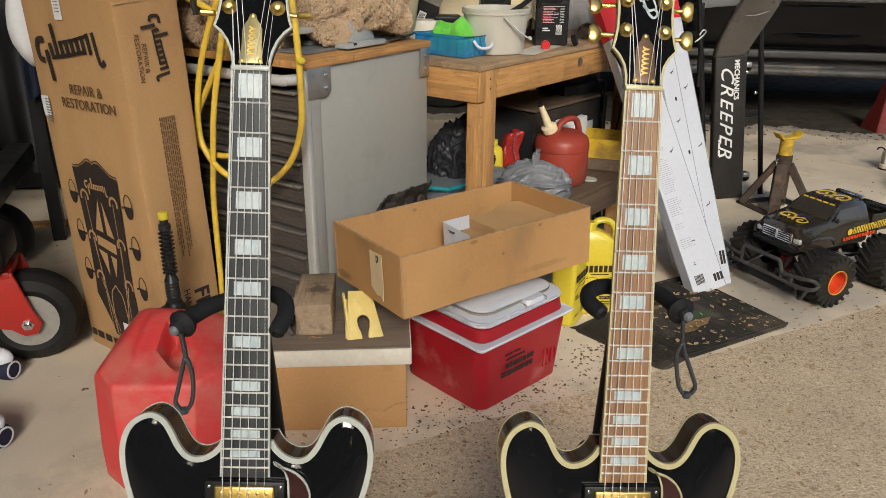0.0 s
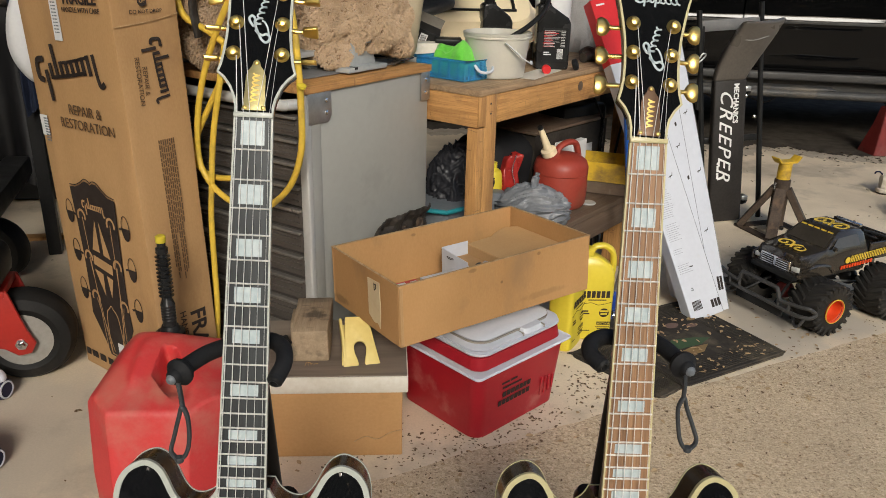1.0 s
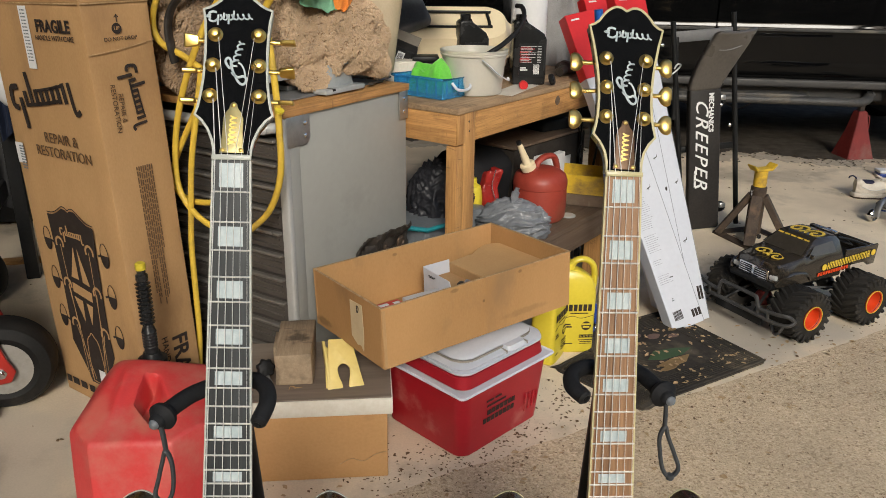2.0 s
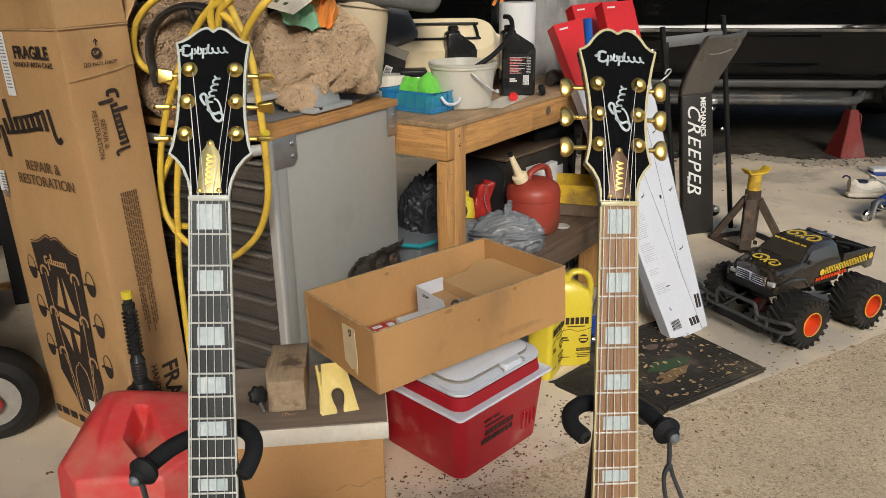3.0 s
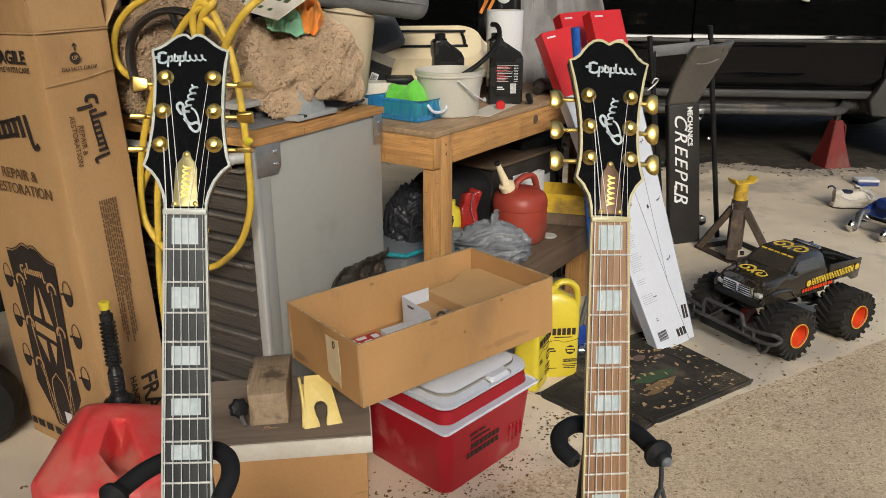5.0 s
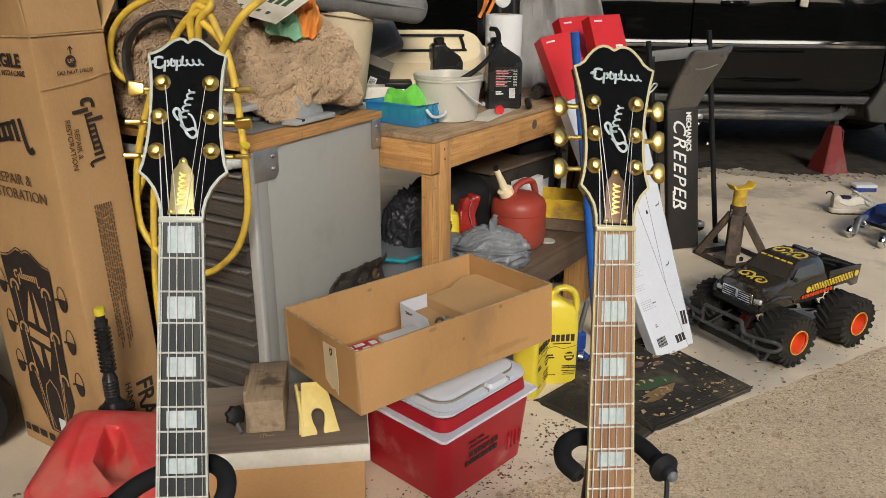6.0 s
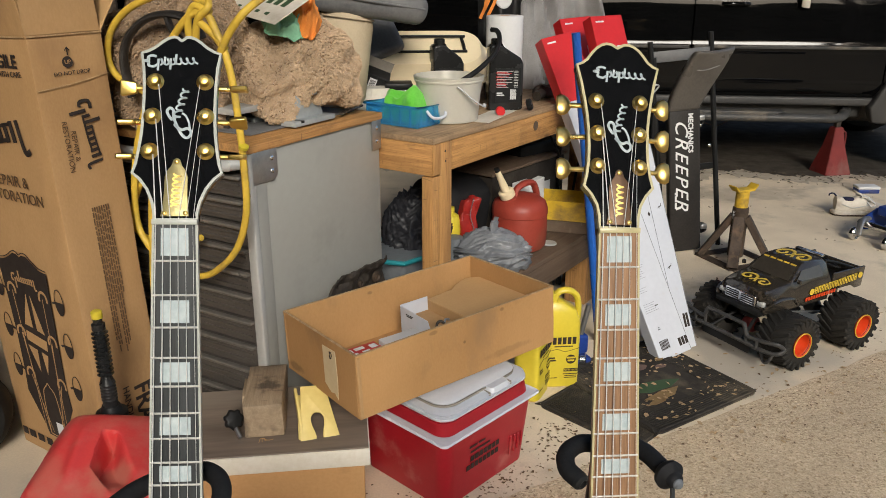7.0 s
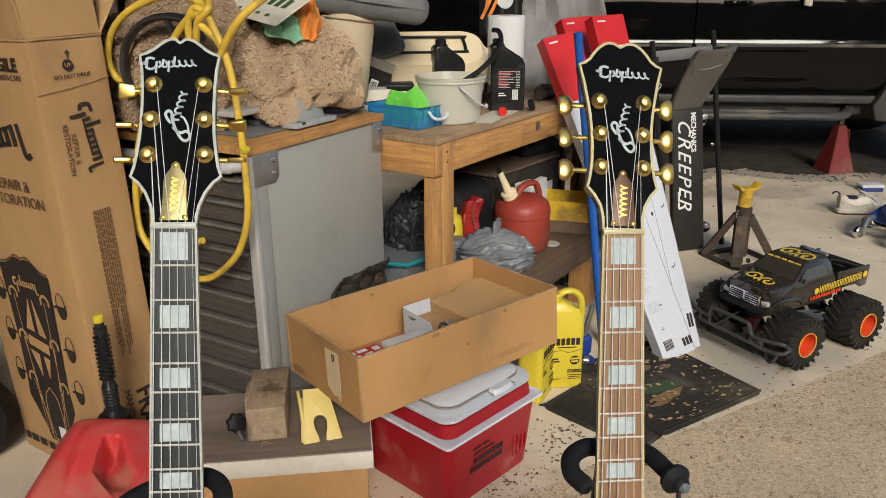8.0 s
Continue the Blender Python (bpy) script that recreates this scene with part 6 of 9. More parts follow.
def cloth_heap(name, m, label, size, amp, mat, seed, folds=3.0, res=34):
    """A crumpled rag: a sheet gathered into soft pleats, with real thickness."""
    t = thing(name, m, label, "cloth")
    sx, sy, sz = size

    def fn(u, v):
        a, c = u * 2 - 1, v * 2 - 1
        x, y = a * math.sqrt(1 - c * c * 0.42), c * math.sqrt(1 - a * a * 0.42)
        r2 = min(1.0, x * x + y * y)
        p = Vector((x * folds * 0.5 + seed, y * folds * 0.32, seed))
        wave = 1 + 0.16 * noise.noise(Vector((x * 1.6 + seed, y * 1.6, 3)))
        pleat = 1 - 2.2 * abs(noise.noise(p))
        fine = 1 - 2.0 * abs(noise.noise(p * 2.3 + Vector((7, 0, 0))))
        z = sz * (1 - r2 ** 1.3) + amp * (pleat + 0.45 * fine) * (1.1 - 0.5 * r2)
        return Vector((x * sx * 0.5 * wave, y * sy * 0.5 * wave, z))
    part("rag", sheet(res, res, fn, 0.003), mat, t)
    return t


cloth_heap("orange_cloth", pose(-0.250, 2.275, 1.152, 40, 14, 6), "crumpled orange shop cloth on the tan towel", (0.11, 0.14, 0.055), 0.020, M_ORANGEC, 2.0, 4.0, 44)
cloth_heap("mint_cloth", pose(-0.282, 2.235, 1.130, 38, 6, 20), "crumpled mint green cloth on the tan towel", (0.12, 0.085, 0.04), 0.020, M_MINTC, 6.0, 4.0, 44)
NP = pose(-0.32, 2.235, 1.2, 30, 6, -50)
npl = thing("old_plate", NP, "old cream metal plate with worn green lines", "metal plate")
part("plate", box(0.27, 0.135, 0.0022, (0, 0, 0), 0.001, 1), M_CREAMBAND, npl)
g = bmesh.new()
for i in range(6):
    box(0.020, 0.034, 0.001, (-0.085 + i * 0.033, 0.012, 0.0013), 0, 1, g)
part("raised_bar", g, M_GREENDK, npl, "row of worn green bars", smooth=False)
g = bmesh.new()
for i in range(4):
    box(0.016, 0.010, 0.001, (-0.075 + i * 0.045, -0.040, 0.0013), 0, 1, g)
part("small_bar", g, M_GREENDK, npl, smooth=False)
bg = thing("beige_cushion", pose(-0.195, 2.62, 0.886, 0, 8, 20) @ Matrix.Diagonal((0.84, 0.84, 0.97, 1)), "rolled beige canvas cushion standing on the cabinet", "cushion")
part("roll", rough_up(lathe([(0.03, 0), (0.085, 0.006), (0.098, 0.03), (0.10, 0.15), (0.098, 0.25), (0.085, 0.285), (0.03, 0.295)], 36), 0.008, 9, 3), M_BEIGE, bg)
part("seam", tube([(0.1 * math.cos(a), 0.1 * math.sin(a), 0.268) for a in [2 * math.pi * k / 16 for k in range(16)]], 0.003, 6, closed=True, n=2), M_BEIGE, bg)


def pad(name, m, label, L, W, H, mat, cat, seed):
    t = thing(name, m, label, cat)
    b = box(L, W, H, (0, 0, 0), min(L, W, H) * 0.45, 5)
    part("pad", rough_up(b, 0.010, 6, seed), mat, t)
    part("piping", tube([(-L / 2 * 0.92, -W / 2 * 0.9, H * 0.1), (0, -W / 2 * 1.0, H * 0.1), (L / 2 * 0.92, -W / 2 * 0.9, H * 0.1)], 0.004, 6), mat, t)
    return t


pad("seat_cushion", pose(-0.10, 2.66, 1.195, 6, 9, 8), "dark grey vinyl seat cushion lying over a roll", 0.36, 0.22, 0.085, M_DARKVINYL, "cushion", 3.0)
pad("seat_cushion", pose(-0.095, 2.97, 1.085, 62, -20, 14), "grey vinyl seat back leaning behind the bench", 0.15, 0.20, 0.05, M_DARKVINYL, "cushion", 7.0)
st = thing("black_strap", T(0, 0, 0), "dark webbing strap looped over the brown towel", "strap")
part("webbing", tube([(-0.625, 2.08, 0.99), (-0.632, 2.075, 1.07), (-0.615, 2.075, 1.125), (-0.570, 2.07, 1.165), (-0.515, 2.06, 1.178), (-0.462, 2.05, 1.165), (-0.44, 2.045, 1.125)], 0.021, 12, flat=0.4), M_VINYL, st)
part("webbing_end", tube([(-0.515, 2.055, 1.17), (-0.50, 2.05, 1.135), (-0.46, 2.04, 1.11)], 0.018, 12, flat=0.4), M_VINYL, st)
# the yellow air hose, hung in loops
hs = thing("air_hose", T(0, 0, 0), "yellow rubber air hose hanging in loops on the cabinet", "hose", kind="")
part("hose_loop", tube([(-0.415, 1.955, 1.165), (-0.372, 1.935, 1.125), (-0.352, 1.925, 1.06), (-0.343, 1.922, 0.956), (-0.340, 1.922, 0.854), (-0.344, 1.924, 0.746), (-0.375, 1.940, 0.656), (-0.428, 1.972, 0.594), (-0.48, 2.0, 0.562), (-0.539, 2.03, 0.562), (-0.605, 2.066, 0.590), (-0.648, 2.09, 0.64), (-0.660, 2.10, 0.704), (-0.645, 2.09, 0.81), (-0.612, 2.07, 0.913), (-0.559, 2.04, 1.026), (-0.50, 2.01, 1.12), (-0.44, 1.975, 1.18), (-0.39, 1.95, 1.19)], 0.0082, 12, n=6), M_HOSE, hs)
part("hose_loop", tube([(-0.40, 1.99, 1.20), (-0.47, 2.02, 1.225), (-0.54, 2.04, 1.215), (-0.61, 2.07, 1.185), (-0.662, 2.10, 1.137), (-0.682, 2.115, 1.077), (-0.660, 2.10, 1.034), (-0.60, 2.07, 1.008), (-0.55, 2.045, 0.98)], 0.0082, 12, n=6), M_HOSE, hs)
part("hose_loop", tube([(-0.52, 2.045, 0.98), (-0.565, 2.07, 0.90), (-0.622, 2.10, 0.806), (-0.668, 2.125, 0.723), (-0.680, 2.13, 0.658), (-0.640, 2.11, 0.622), (-0.57, 2.07, 0.625), (-0.48, 2.02, 0.655)], 0.0082, 12, n=6), M_HOSE, hs)
part("hose_tail", tube([(-0.545, 2.03, 0.98), (-0.575, 2.045, 0.859), (-0.603, 2.06, 0.738), (-0.622, 2.075, 0.61), (-0.634, 2.082, 0.50), (-0.637, 2.084, 0.376), (-0.640, 2.085, 0.234), (-0.655, 2.09, 0.10), (-0.69, 2.10, 0.02), (-0.76, 2.16, 0.009)], 0.0082, 12, n=6), M_HOSE, hs)
part("hose_top", tube([(-0.46, 2.09, 1.08), (-0.45, 2.0, 1.11), (-0.448, 1.98, 1.165), (-0.425, 1.965, 1.20), (-0.395, 1.95, 1.18), (-0.375, 1.935, 1.14), (-0.36, 1.93, 1.11)], 0.0082, 12, n=6), M_HOSE, hs)
part("hose_top", tube([(-0.40, 2.02, 1.06), (-0.38, 1.94, 1.09), (-0.345, 1.91, 1.145), (-0.305, 1.895, 1.19), (-0.265, 1.95, 1.225), (-0.28, 2.05, 1.23)], 0.0082, 12, n=6), M_HOSE, hs)
part("hose_top", tube([(-0.44, 2.08, 1.09), (-0.436, 1.99, 1.115), (-0.42, 1.955, 1.17), (-0.39, 1.94, 1.20), (-0.41, 2.0, 1.23)], 0.0082, 12, n=6), M_HOSE, hs)
part("hose_tie", tube([(-0.335, 1.912, 0.90), (-0.333, 1.91, 0.905)], 0.011, 12, n=2), M_YELLOW, hs)
tl = thing("pliers", CB @ pose(0.47, 0.06, TOP + 0.006, 0, 0, 20), "dark red-handled pliers on the cabinet top", "pliers")
part("handle", tube([(0, 0, 0.004), (0.04, 0.012, 0.006), (0.09, 0.02, 0.006)], 0.006, 8, flat=0.6), M_GUARD, tl)
part("handle", tube([(0, 0.0, 0.004), (0.04, -0.012, 0.006), (0.09, -0.018, 0.006)], 0.006, 8, flat=0.6), M_GUARD, tl)
part("jaw", tube([(0, 0, 0.005), (-0.03, 0.0, 0.005), (-0.06, 0.0, 0.005)], 0.008, 8, flat=0.5), M_DARKPART, tl)

# ---- workbench ----
BN = pose(0.095, 2.380, 0.0, 0, 0, 53.5)
BZ = 0.824
wbn = thing("workbench", BN, "home-built workbench of old orange pine with a worn top", "workbench")


def plank(name, sx, sy, sz, c, mat, seed, parent=wbn, label=""):
    b = box(sx, sy, sz, c, 0.0025, 2)
    bmesh.ops.subdivide_edges(b, edges=[e for e in b.edges if e.calc_length() > 0.15], cuts=3)
    return part(name, rough_up(b, 0.0016, 5.0, seed), mat, parent, label)


plank("top_board", 1.25, 0.62, 0.018, (0.625, 0.31, BZ - 0.009), M_PLYTOP, 1)
plank("front_rail", 1.15, 0.036, 0.089, (0.675, 0.020, BZ - 0.064), M_PINE, 2)
plank("end_rail", 0.038, 0.61, 0.092, (0.019, 0.309, BZ - 0.065), M_PINEY, 3)
plank("rail_end", 0.0385, 0.004, 0.090, (0.019, 0.0005, BZ - 0.064), M_PINEZ, 4, label="end-grain of the end rail")
plank("leg", 0.036, 0.040, BZ - 0.114, (0.020, 0.023, (BZ - 0.114) / 2), M_PINEZ, 5, label="pale upright half of the doubled leg")
plank("leg", 0.060, 0.042, BZ - 0.019, (0.069, 0.023, (BZ - 0.019) / 2), M_PINEZ, 6, label="upright pine leg with knots")
plank("leg", 0.060, 0.089, BZ - 0.112, (1.15, 0.06, (BZ - 0.112) / 2), M_PINEZ, 7)
plank("leg", 0.060, 0.089, BZ - 0.112, (0.08, 0.56, (BZ - 0.112) / 2), M_PINEZ, 8)
plank("leg", 0.060, 0.089, BZ - 0.112, (1.15, 0.56, (BZ - 0.112) / 2), M_PINEZ, 9)
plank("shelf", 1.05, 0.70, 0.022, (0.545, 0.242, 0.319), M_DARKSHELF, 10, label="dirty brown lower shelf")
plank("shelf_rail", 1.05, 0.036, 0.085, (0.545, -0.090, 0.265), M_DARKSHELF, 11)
plank("shelf_foot", 0.089, 0.089, 0.222, (0.98, -0.040, 0.111), M_PINEZ, 12)
plank("shelf_foot", 0.089, 0.089, 0.222, (0.16, -0.040, 0.111), M_PINEZ, 13)
for x, z in ((0.062, BZ - 0.045), (0.064, BZ - 0.075)):
    part("nail_head", lathe([(0.0035, 0), (0.003, 0.001), (0.001, 0.0014)], 10, m=pose(x, 0.0005, z, 90)), M_DARKPART, wbn)
part("knot", lathe([(0.017, 0), (0.016, 0.0014), (0.004, 0.002)], 18, m=pose(0.62, 0.0018, BZ - 0.055, 90)), M_DARKSHELF, wbn, "dark knot")

# ---- things on the bench ----
def on_bench(x, y, z=0.0, rz=0.0):
    return BN @ pose(x, y, BZ + 0.001 + z, 0, 0, rz)


bk = thing("blue_basket", on_bench(0.088, 0.122, 0, -3), "translucent blue plastic basket with a white handle", "basket")
L0, W0, H0 = 0.155, 0.205, 0.062
part("base", box(L0 - 0.01, W0 - 0.01, 0.003, (L0 / 2, W0 / 2, 0.002)), M_BLUEPL, bk)
for nm, sx, sy, cx, cy in (("wall", L0, 0.0025, L0 / 2, 0.0), ("wall", L0, 0.0025, L0 / 2, W0), ("wall", 0.0025, W0, 0.0, W0 / 2), ("wall", 0.0025, W0, L0, W0 / 2)):
    w = part(nm, box(sx, sy, H0, (cx, cy, H0 / 2 + 0.001), 0.0008, 1), M_BLUEPL, bk)
    for i in range(5):
        t = (i + 0.5) / 5 - 0.5
        part("rib", box(0.004 if sx > 0.01 else 0.004, 0.004, H0 * 0.86, (cx + t * sx * 0.95 if sx > 0.01 else cx - 0.002, cy + t * sy * 0.95 if sy > 0.01 else cy - 0.002, H0 / 2)), M_BLUEPL, w, smooth=False)
rim = [(0, 0, H0), (L0, 0, H0), (L0, W0, H0), (0, W0, H0)]
part("rim", tube([(-0.004, -0.004, H0), (L0 + 0.004, -0.004, H0), (L0 + 0.004, W0 + 0.004, H0), (-0.004, W0 + 0.004, H0)], 0.005, 8, closed=True, n=1), M_BLUEPL, bk)
part("handle", tube([(0.035, -0.010, H0 - 0.010), (0.045, -0.024, H0 - 0.030), (0.078, -0.028, H0 - 0.036), (0.11, -0.024, H0 - 0.030), (0.12, -0.010, H0 - 0.008)], 0.0045, 10), M_COOLWHITE, bk, "white bail handle")
lc = thing("lime_cloth", on_bench(0.092, 0.128, 0.006, -3), "crumpled lime green microfibre cloth in the basket", "cloth")


def lime(u, v):
    """A bunched cloth: soft gathered folds that rise to two uneven peaks."""
    x, y = 0.010 + 0.132 * u, 0.014 + 0.172 * v
    fold = 1 - 2.4 * abs(noise.noise((u * 2.2 + v * 1.3, v * 2.6 - u * 1.0, 7.0)))
    fine = 1 - 2.2 * abs(noise.noise((u * 5.0, v * 4.4 + u * 2.4, 2.0)))
    peak = 0.050 * math.exp(-(((u - 0.50) / 0.42) ** 2 + ((v - 0.24 - 0.12 * u) / 0.20) ** 2)) + 0.038 * math.exp(-(((u - 0.45) / 0.42) ** 2 + ((v - 0.74) / 0.19) ** 2))
    edge = min(1.0, 7 * min(u, 1 - u)) * min(1.0, 7 * min(v, 1 - v))
    return Vector((x + 0.008 * fine * edge, y + 0.010 * fold * edge, 0.004 + (0.036 + peak + 0.018 * fold + 0.005 * fine) * edge))


rag = sheet(60, 60, lime)
for _ in range(4):
    bmesh.ops.smooth_vert(rag, verts=rag.verts, factor=0.5, use_axis_x=True, use_axis_y=True, use_axis_z=True)
part("rag", rag, M_GREENC, lc)
bu = thing("plastic_bucket", on_bench(0.285, 0.140), "milky white plastic bucket with a wire-thin handle", "bucket")
part("shell", lathe([(0.088, 0.0), (0.093, 0.003), (0.097, 0.050), (0.105, 0.122), (0.110, 0.124), (0.111, 0.128), (0.109, 0.131), (0.112, 0.136), (0.112, 0.140), (0.107, 0.142), (0.103, 0.124), (0.090, 0.008), (0.02, 0.006)], 56, cap=False), M_MILKY, bu)
part("base", lathe([(0.090, 0.002), (0.090, 0.006)], 48), M_MILKY, bu)
bail = tube([(0.022, -0.112, 0.118), (0.045, -0.110, 0.100), (0.074, -0.096, 0.074), (0.098, -0.066, 0.056), (0.111, -0.030, 0.046), (0.114, -0.012, 0.050)], 0.0056, 8, flat=0.45)
bail.transform(pose(0, 0, 0, 0, 0, -53.5))
part("bail", bail, M_PAPER, bu, "white strap handle")
hb = thing("black_hose", T(0, 0, 0), "short black rubber hose from bucket to bottle", "hose")
B0 = BN @ Vector((0.285, 0.140, BZ + 0.10))
part("hose", tube([B0, B0 + Vector((0.06, 0.0, 0.035)), B0 + Vector((0.105, 0.03, 0.062)), B0 + Vector((0.150, 0.08, 0.100)), B0 + Vector((0.170, 0.125, 0.140)), B0 + Vector((0.165, 0.155, 0.165)), B0 + Vector((0.148, 0.175, 0.168))], 0.0082, 12), M_BLACKPL, hb)


def oil_bottle(m, label, W, D, H, lab):
    o = thing("oil_bottle", m, label, "bottle")
    ol = [(-W / 2, 0.006), (-W / 2 + 0.006, 0), (W / 2 - 0.006, 0), (W / 2, 0.006), (W / 2, H * 0.62), (W / 2 - 0.01, H * 0.70), (-W / 2 + 0.045, H * 0.86), (-W / 2 + 0.045, H * 0.88), (-W / 2 + 0.008, H * 0.88), (-W / 2, H * 0.84)]
    part("body", prism(ol, D, 0.007, seg=3), M_BOTTLE, o)
    part("cap", lathe([(0.018, 0), (0.019, 0.002), (0.019, 0.018), (0.014, 0.021)], 20, m=T(-W / 2 + 0.028, D / 2, H * 0.87)), M_BOTTLE, o, "ribbed cap")
    lb = part("label", box(W * 0.74, 0.001, H * 0.46, (0.006, -0.0008, H * 0.34), 0.0), M_BLACKPL, o, "dark printed label", smooth=False)
    rg = random.Random(int(H * 1000))
    if lab:
        part("red_line", bars([[(0, W * 0.46 * rg.uniform(0.5, 1.0))] if i % 3 else [] for i in range(14)], 0.0018, 0.0022, m=T(-W * 0.30, -0.0018, H * 0.53)), M_REDBOX, lb, smooth=False)
        part("text_line", bars([[(W * -0.1, W * rg.uniform(0.2, 0.5)), (W * 0.40, W * 0.12)] for i in range(11)], 0.0013, 0.0040, m=T(-W * 0.18, -0.0018, H * 0.53)), M_PRINTW, lb, smooth=False)
        part("barcode", bars([[(i * 0.0036, 0.002) for i in range(6)]], 0.034, 0, m=T(W * 0.12, -0.0018, H * 0.22)), M_PRINTW, lb, smooth=False)
        part("text_line", bars([[(0, 0.02)], [(0, 0.026)]], 0.004, 0.003, m=T(-W * 0.28, -0.0018, H * 0.24)), M_PRINTW, lb, smooth=False)
    else:
        part("text_line", bars([[(0, W * 0.4)]], 0.010, 0.003, m=T(-W * 0.2, -0.0018, H * 0.45)), M_GREYPL, lb, smooth=False)
        part("round_mark", lathe([(0.014, 0), (0.014, 0.0006)], 16, m=pose(W * 0.05, -0.0012, H * 0.22, 90)), M_GREYPL, lb)
    return o


oil_bottle(on_bench(0.540, 0.078, 0, -48), "tall black motor-oil bottle with red and white print", 0.118, 0.064, 0.250, True)
oil_bottle(on_bench(0.455, 0.255, 0, -40), "black motor-oil bottle behind the bucket", 0.108, 0.062, 0.246, False)
tb = thing("cream_tool_case", on_bench(0.480, 0.430, 0.060, -50) @ pose(0, 0, 0, 38) @ Matrix.Diagonal((1.32, 1.0, 1.0, 1)), "cream plastic tool case with a black carry handle", "tool case")
part("shell", taper(0.42, 0.215, 0.36, 0.165, 0.055, 0.136, 0.075, 0.060, 10, cy=0.055), M_CREAMPL, tb, "rounded moulded lid")
part("lid_lip", taper(0.436, 0.230, 0.432, 0.226, 0.052, 0.064, 0.080, 0.080, 10, cy=0.055), M_CREAMPL, tb)
part("base", box(0.38, 0.18, 0.10, (0, 0.06, 0.03), 0.02, 3), M_CREAMPL, tb)
part("handle", tube([(-0.135, 0.035, 0.142), (-0.13, 0.09, 0.145), (-0.12, 0.098, 0.146), (0.12, 0.098, 0.146), (0.13, 0.09, 0.145), (0.135, 0.035, 0.142), (0.12, 0.028, 0.142), (-0.12, 0.028, 0.142)], 0.0045, 8, closed=True, n=3), M_BLACKPL, tb, "black folded handle")
part("latch", box(0.018, 0.012, 0.03, (-0.195, 0.06, 0.095), 0.003), M_DARKPART, tb)
pt = thing("paper_towel_roll", on_bench(0.782, 0.232), "white paper towel roll standing on the bench", "paper towel")
part("roll", lathe([(0.020, 0.0), (0.066, 0.0), (0.068, 0.003), (0.068, 0.297), (0.066, 0.30), (0.020, 0.30)], 40), M_PAPER, pt)
part("core", lathe([(0.019, 0.002), (0.019, 0.301)], 20), M_CARD, pt)
bx = thing("black_carton", on_bench(0.262, 0.430, 0.092) @ pose(0, 0, 0, 18, 22, -48) @ Matrix.Diagonal((0.74, 0.74, 0.74, 1)), "black printed cardboard carton tipped on its side", "box")
part("body", box(0.115, 0.095, 0.085, (0, 0, 0.02), 0.002, 1), M_BLACKPL, bx)
part("prop", box(0.09, 0.08, 0.10, (0, 0.01, -0.07), 0.003, 1), M_CARTGREY, bx)
part("barcode_label", box(0.034, 0.001, 0.050, (-0.012, -0.0485, 0.022)), M_PAPER, bx, smooth=False)
part("barcode", bars([[(i * 0.0042, 0.0024) for i in range(6)]], 0.030, 0, m=T(-0.024, -0.0495, 0.024)), M_PRINT, bx, smooth=False)
part("flap", box(0.115, 0.002, 0.05, (0, 0.05, 0.08), 0, m=pose(0, 0, 0, 8)), M_CARTGREY, bx, smooth=False)
wc = thing("grey_carton", on_bench(0.22, 0.40, 0, -50), "small pale grey cardboard carton", "box")
part("body", box(0.11, 0.12, 0.092, (0, 0, 0.0465), 0.002, 1), M_CREAMBAND, wc)
part("tape", box(0.028, 0.122, 0.087, (0.01, 0, 0.0432), 0.001, 1), M_CREAMBAND, wc)
pb = thing("clear_parts_box", on_bench(0.270, 0.330, 0, -50), "clear plastic parts box with a black lid", "box")
part("body", box(0.085, 0.085, 0.085, (0, 0, 0.043), 0.004), M_CLEARB, pb)
part("lid", box(0.090, 0.090, 0.020, (0, 0, 0.096), 0.004), M_BLACKPL, pb)
part("contents", rough_up(box(0.075, 0.075, 0.03, (0, 0, 0.02), 0.006, 3), 0.01, 40), M_DARKPART, pb)
rc_ = thing("red_plug", on_bench(0.435, 0.035), "small red plastic screw cap", "cap")
part("cap", lathe([(0.014, 0), (0.015, 0.002), (0.015, 0.020), (0.012, 0.022)], 18, m=pose(0, 0, 0.015, 0, 90, 40)), M_REDBOX, rc_)
jk = thing("greasy_part", on_bench(0.86, 0.10), "greasy black cast machine part", "machine part")
b = blob(0.045, 3, (1.3, 0.8, 0.6), (0, 0, 0.028), 0.016, 30, 2)
blob(0.03, 3, (1, 1, 0.8), (0.065, 0.01, 0.024), 0.01, 34, 5, b)
lathe([(0.018, -0.02), (0.018, 0.02)], 14, b, pose(-0.055, -0.01, 0.022, 0, 80))
part("casting", b, M_DARKPART, jk)
cap = thing("black_stopper", on_bench(0.585, 0.020), "round black plastic stopper", "cap")
part("stopper", lathe([(0.016, 0), (0.02, 0.003), (0.02, 0.014), (0.015, 0.018)], 18, m=pose(0, 0, 0.018, 70, 0, 20)), M_BLACKPL, cap)
# Pale sheet stands for the light streaks along the worn bench front.
mt = thing("cream_paper", on_bench(0.42, 0.06, 0.0, 10), "flat pale sheet standing for light streaks on the bench top", "paper")
part("sheet_of_paper", rough_up(box(0.26, 0.08, 0.0015, (0, 0, 0.0015)), 0.001, 20), M_CREAMBAND, mt)
ps = thing("printed_shirt", on_bench(0.93, 0.34, 0.14, -50), "dark printed shirt with orange and white patches", "shirt")
part("cloth", sheet(20, 20, lambda u, v: Vector(((u - 0.5) * 0.17, 0.02 * math.sin(u * 9) + 0.03 * v, v * 0.30 + 0.02 * noise.noise((u * 5, v * 5, 0)))), 0.004), M_BLACKPL, ps)
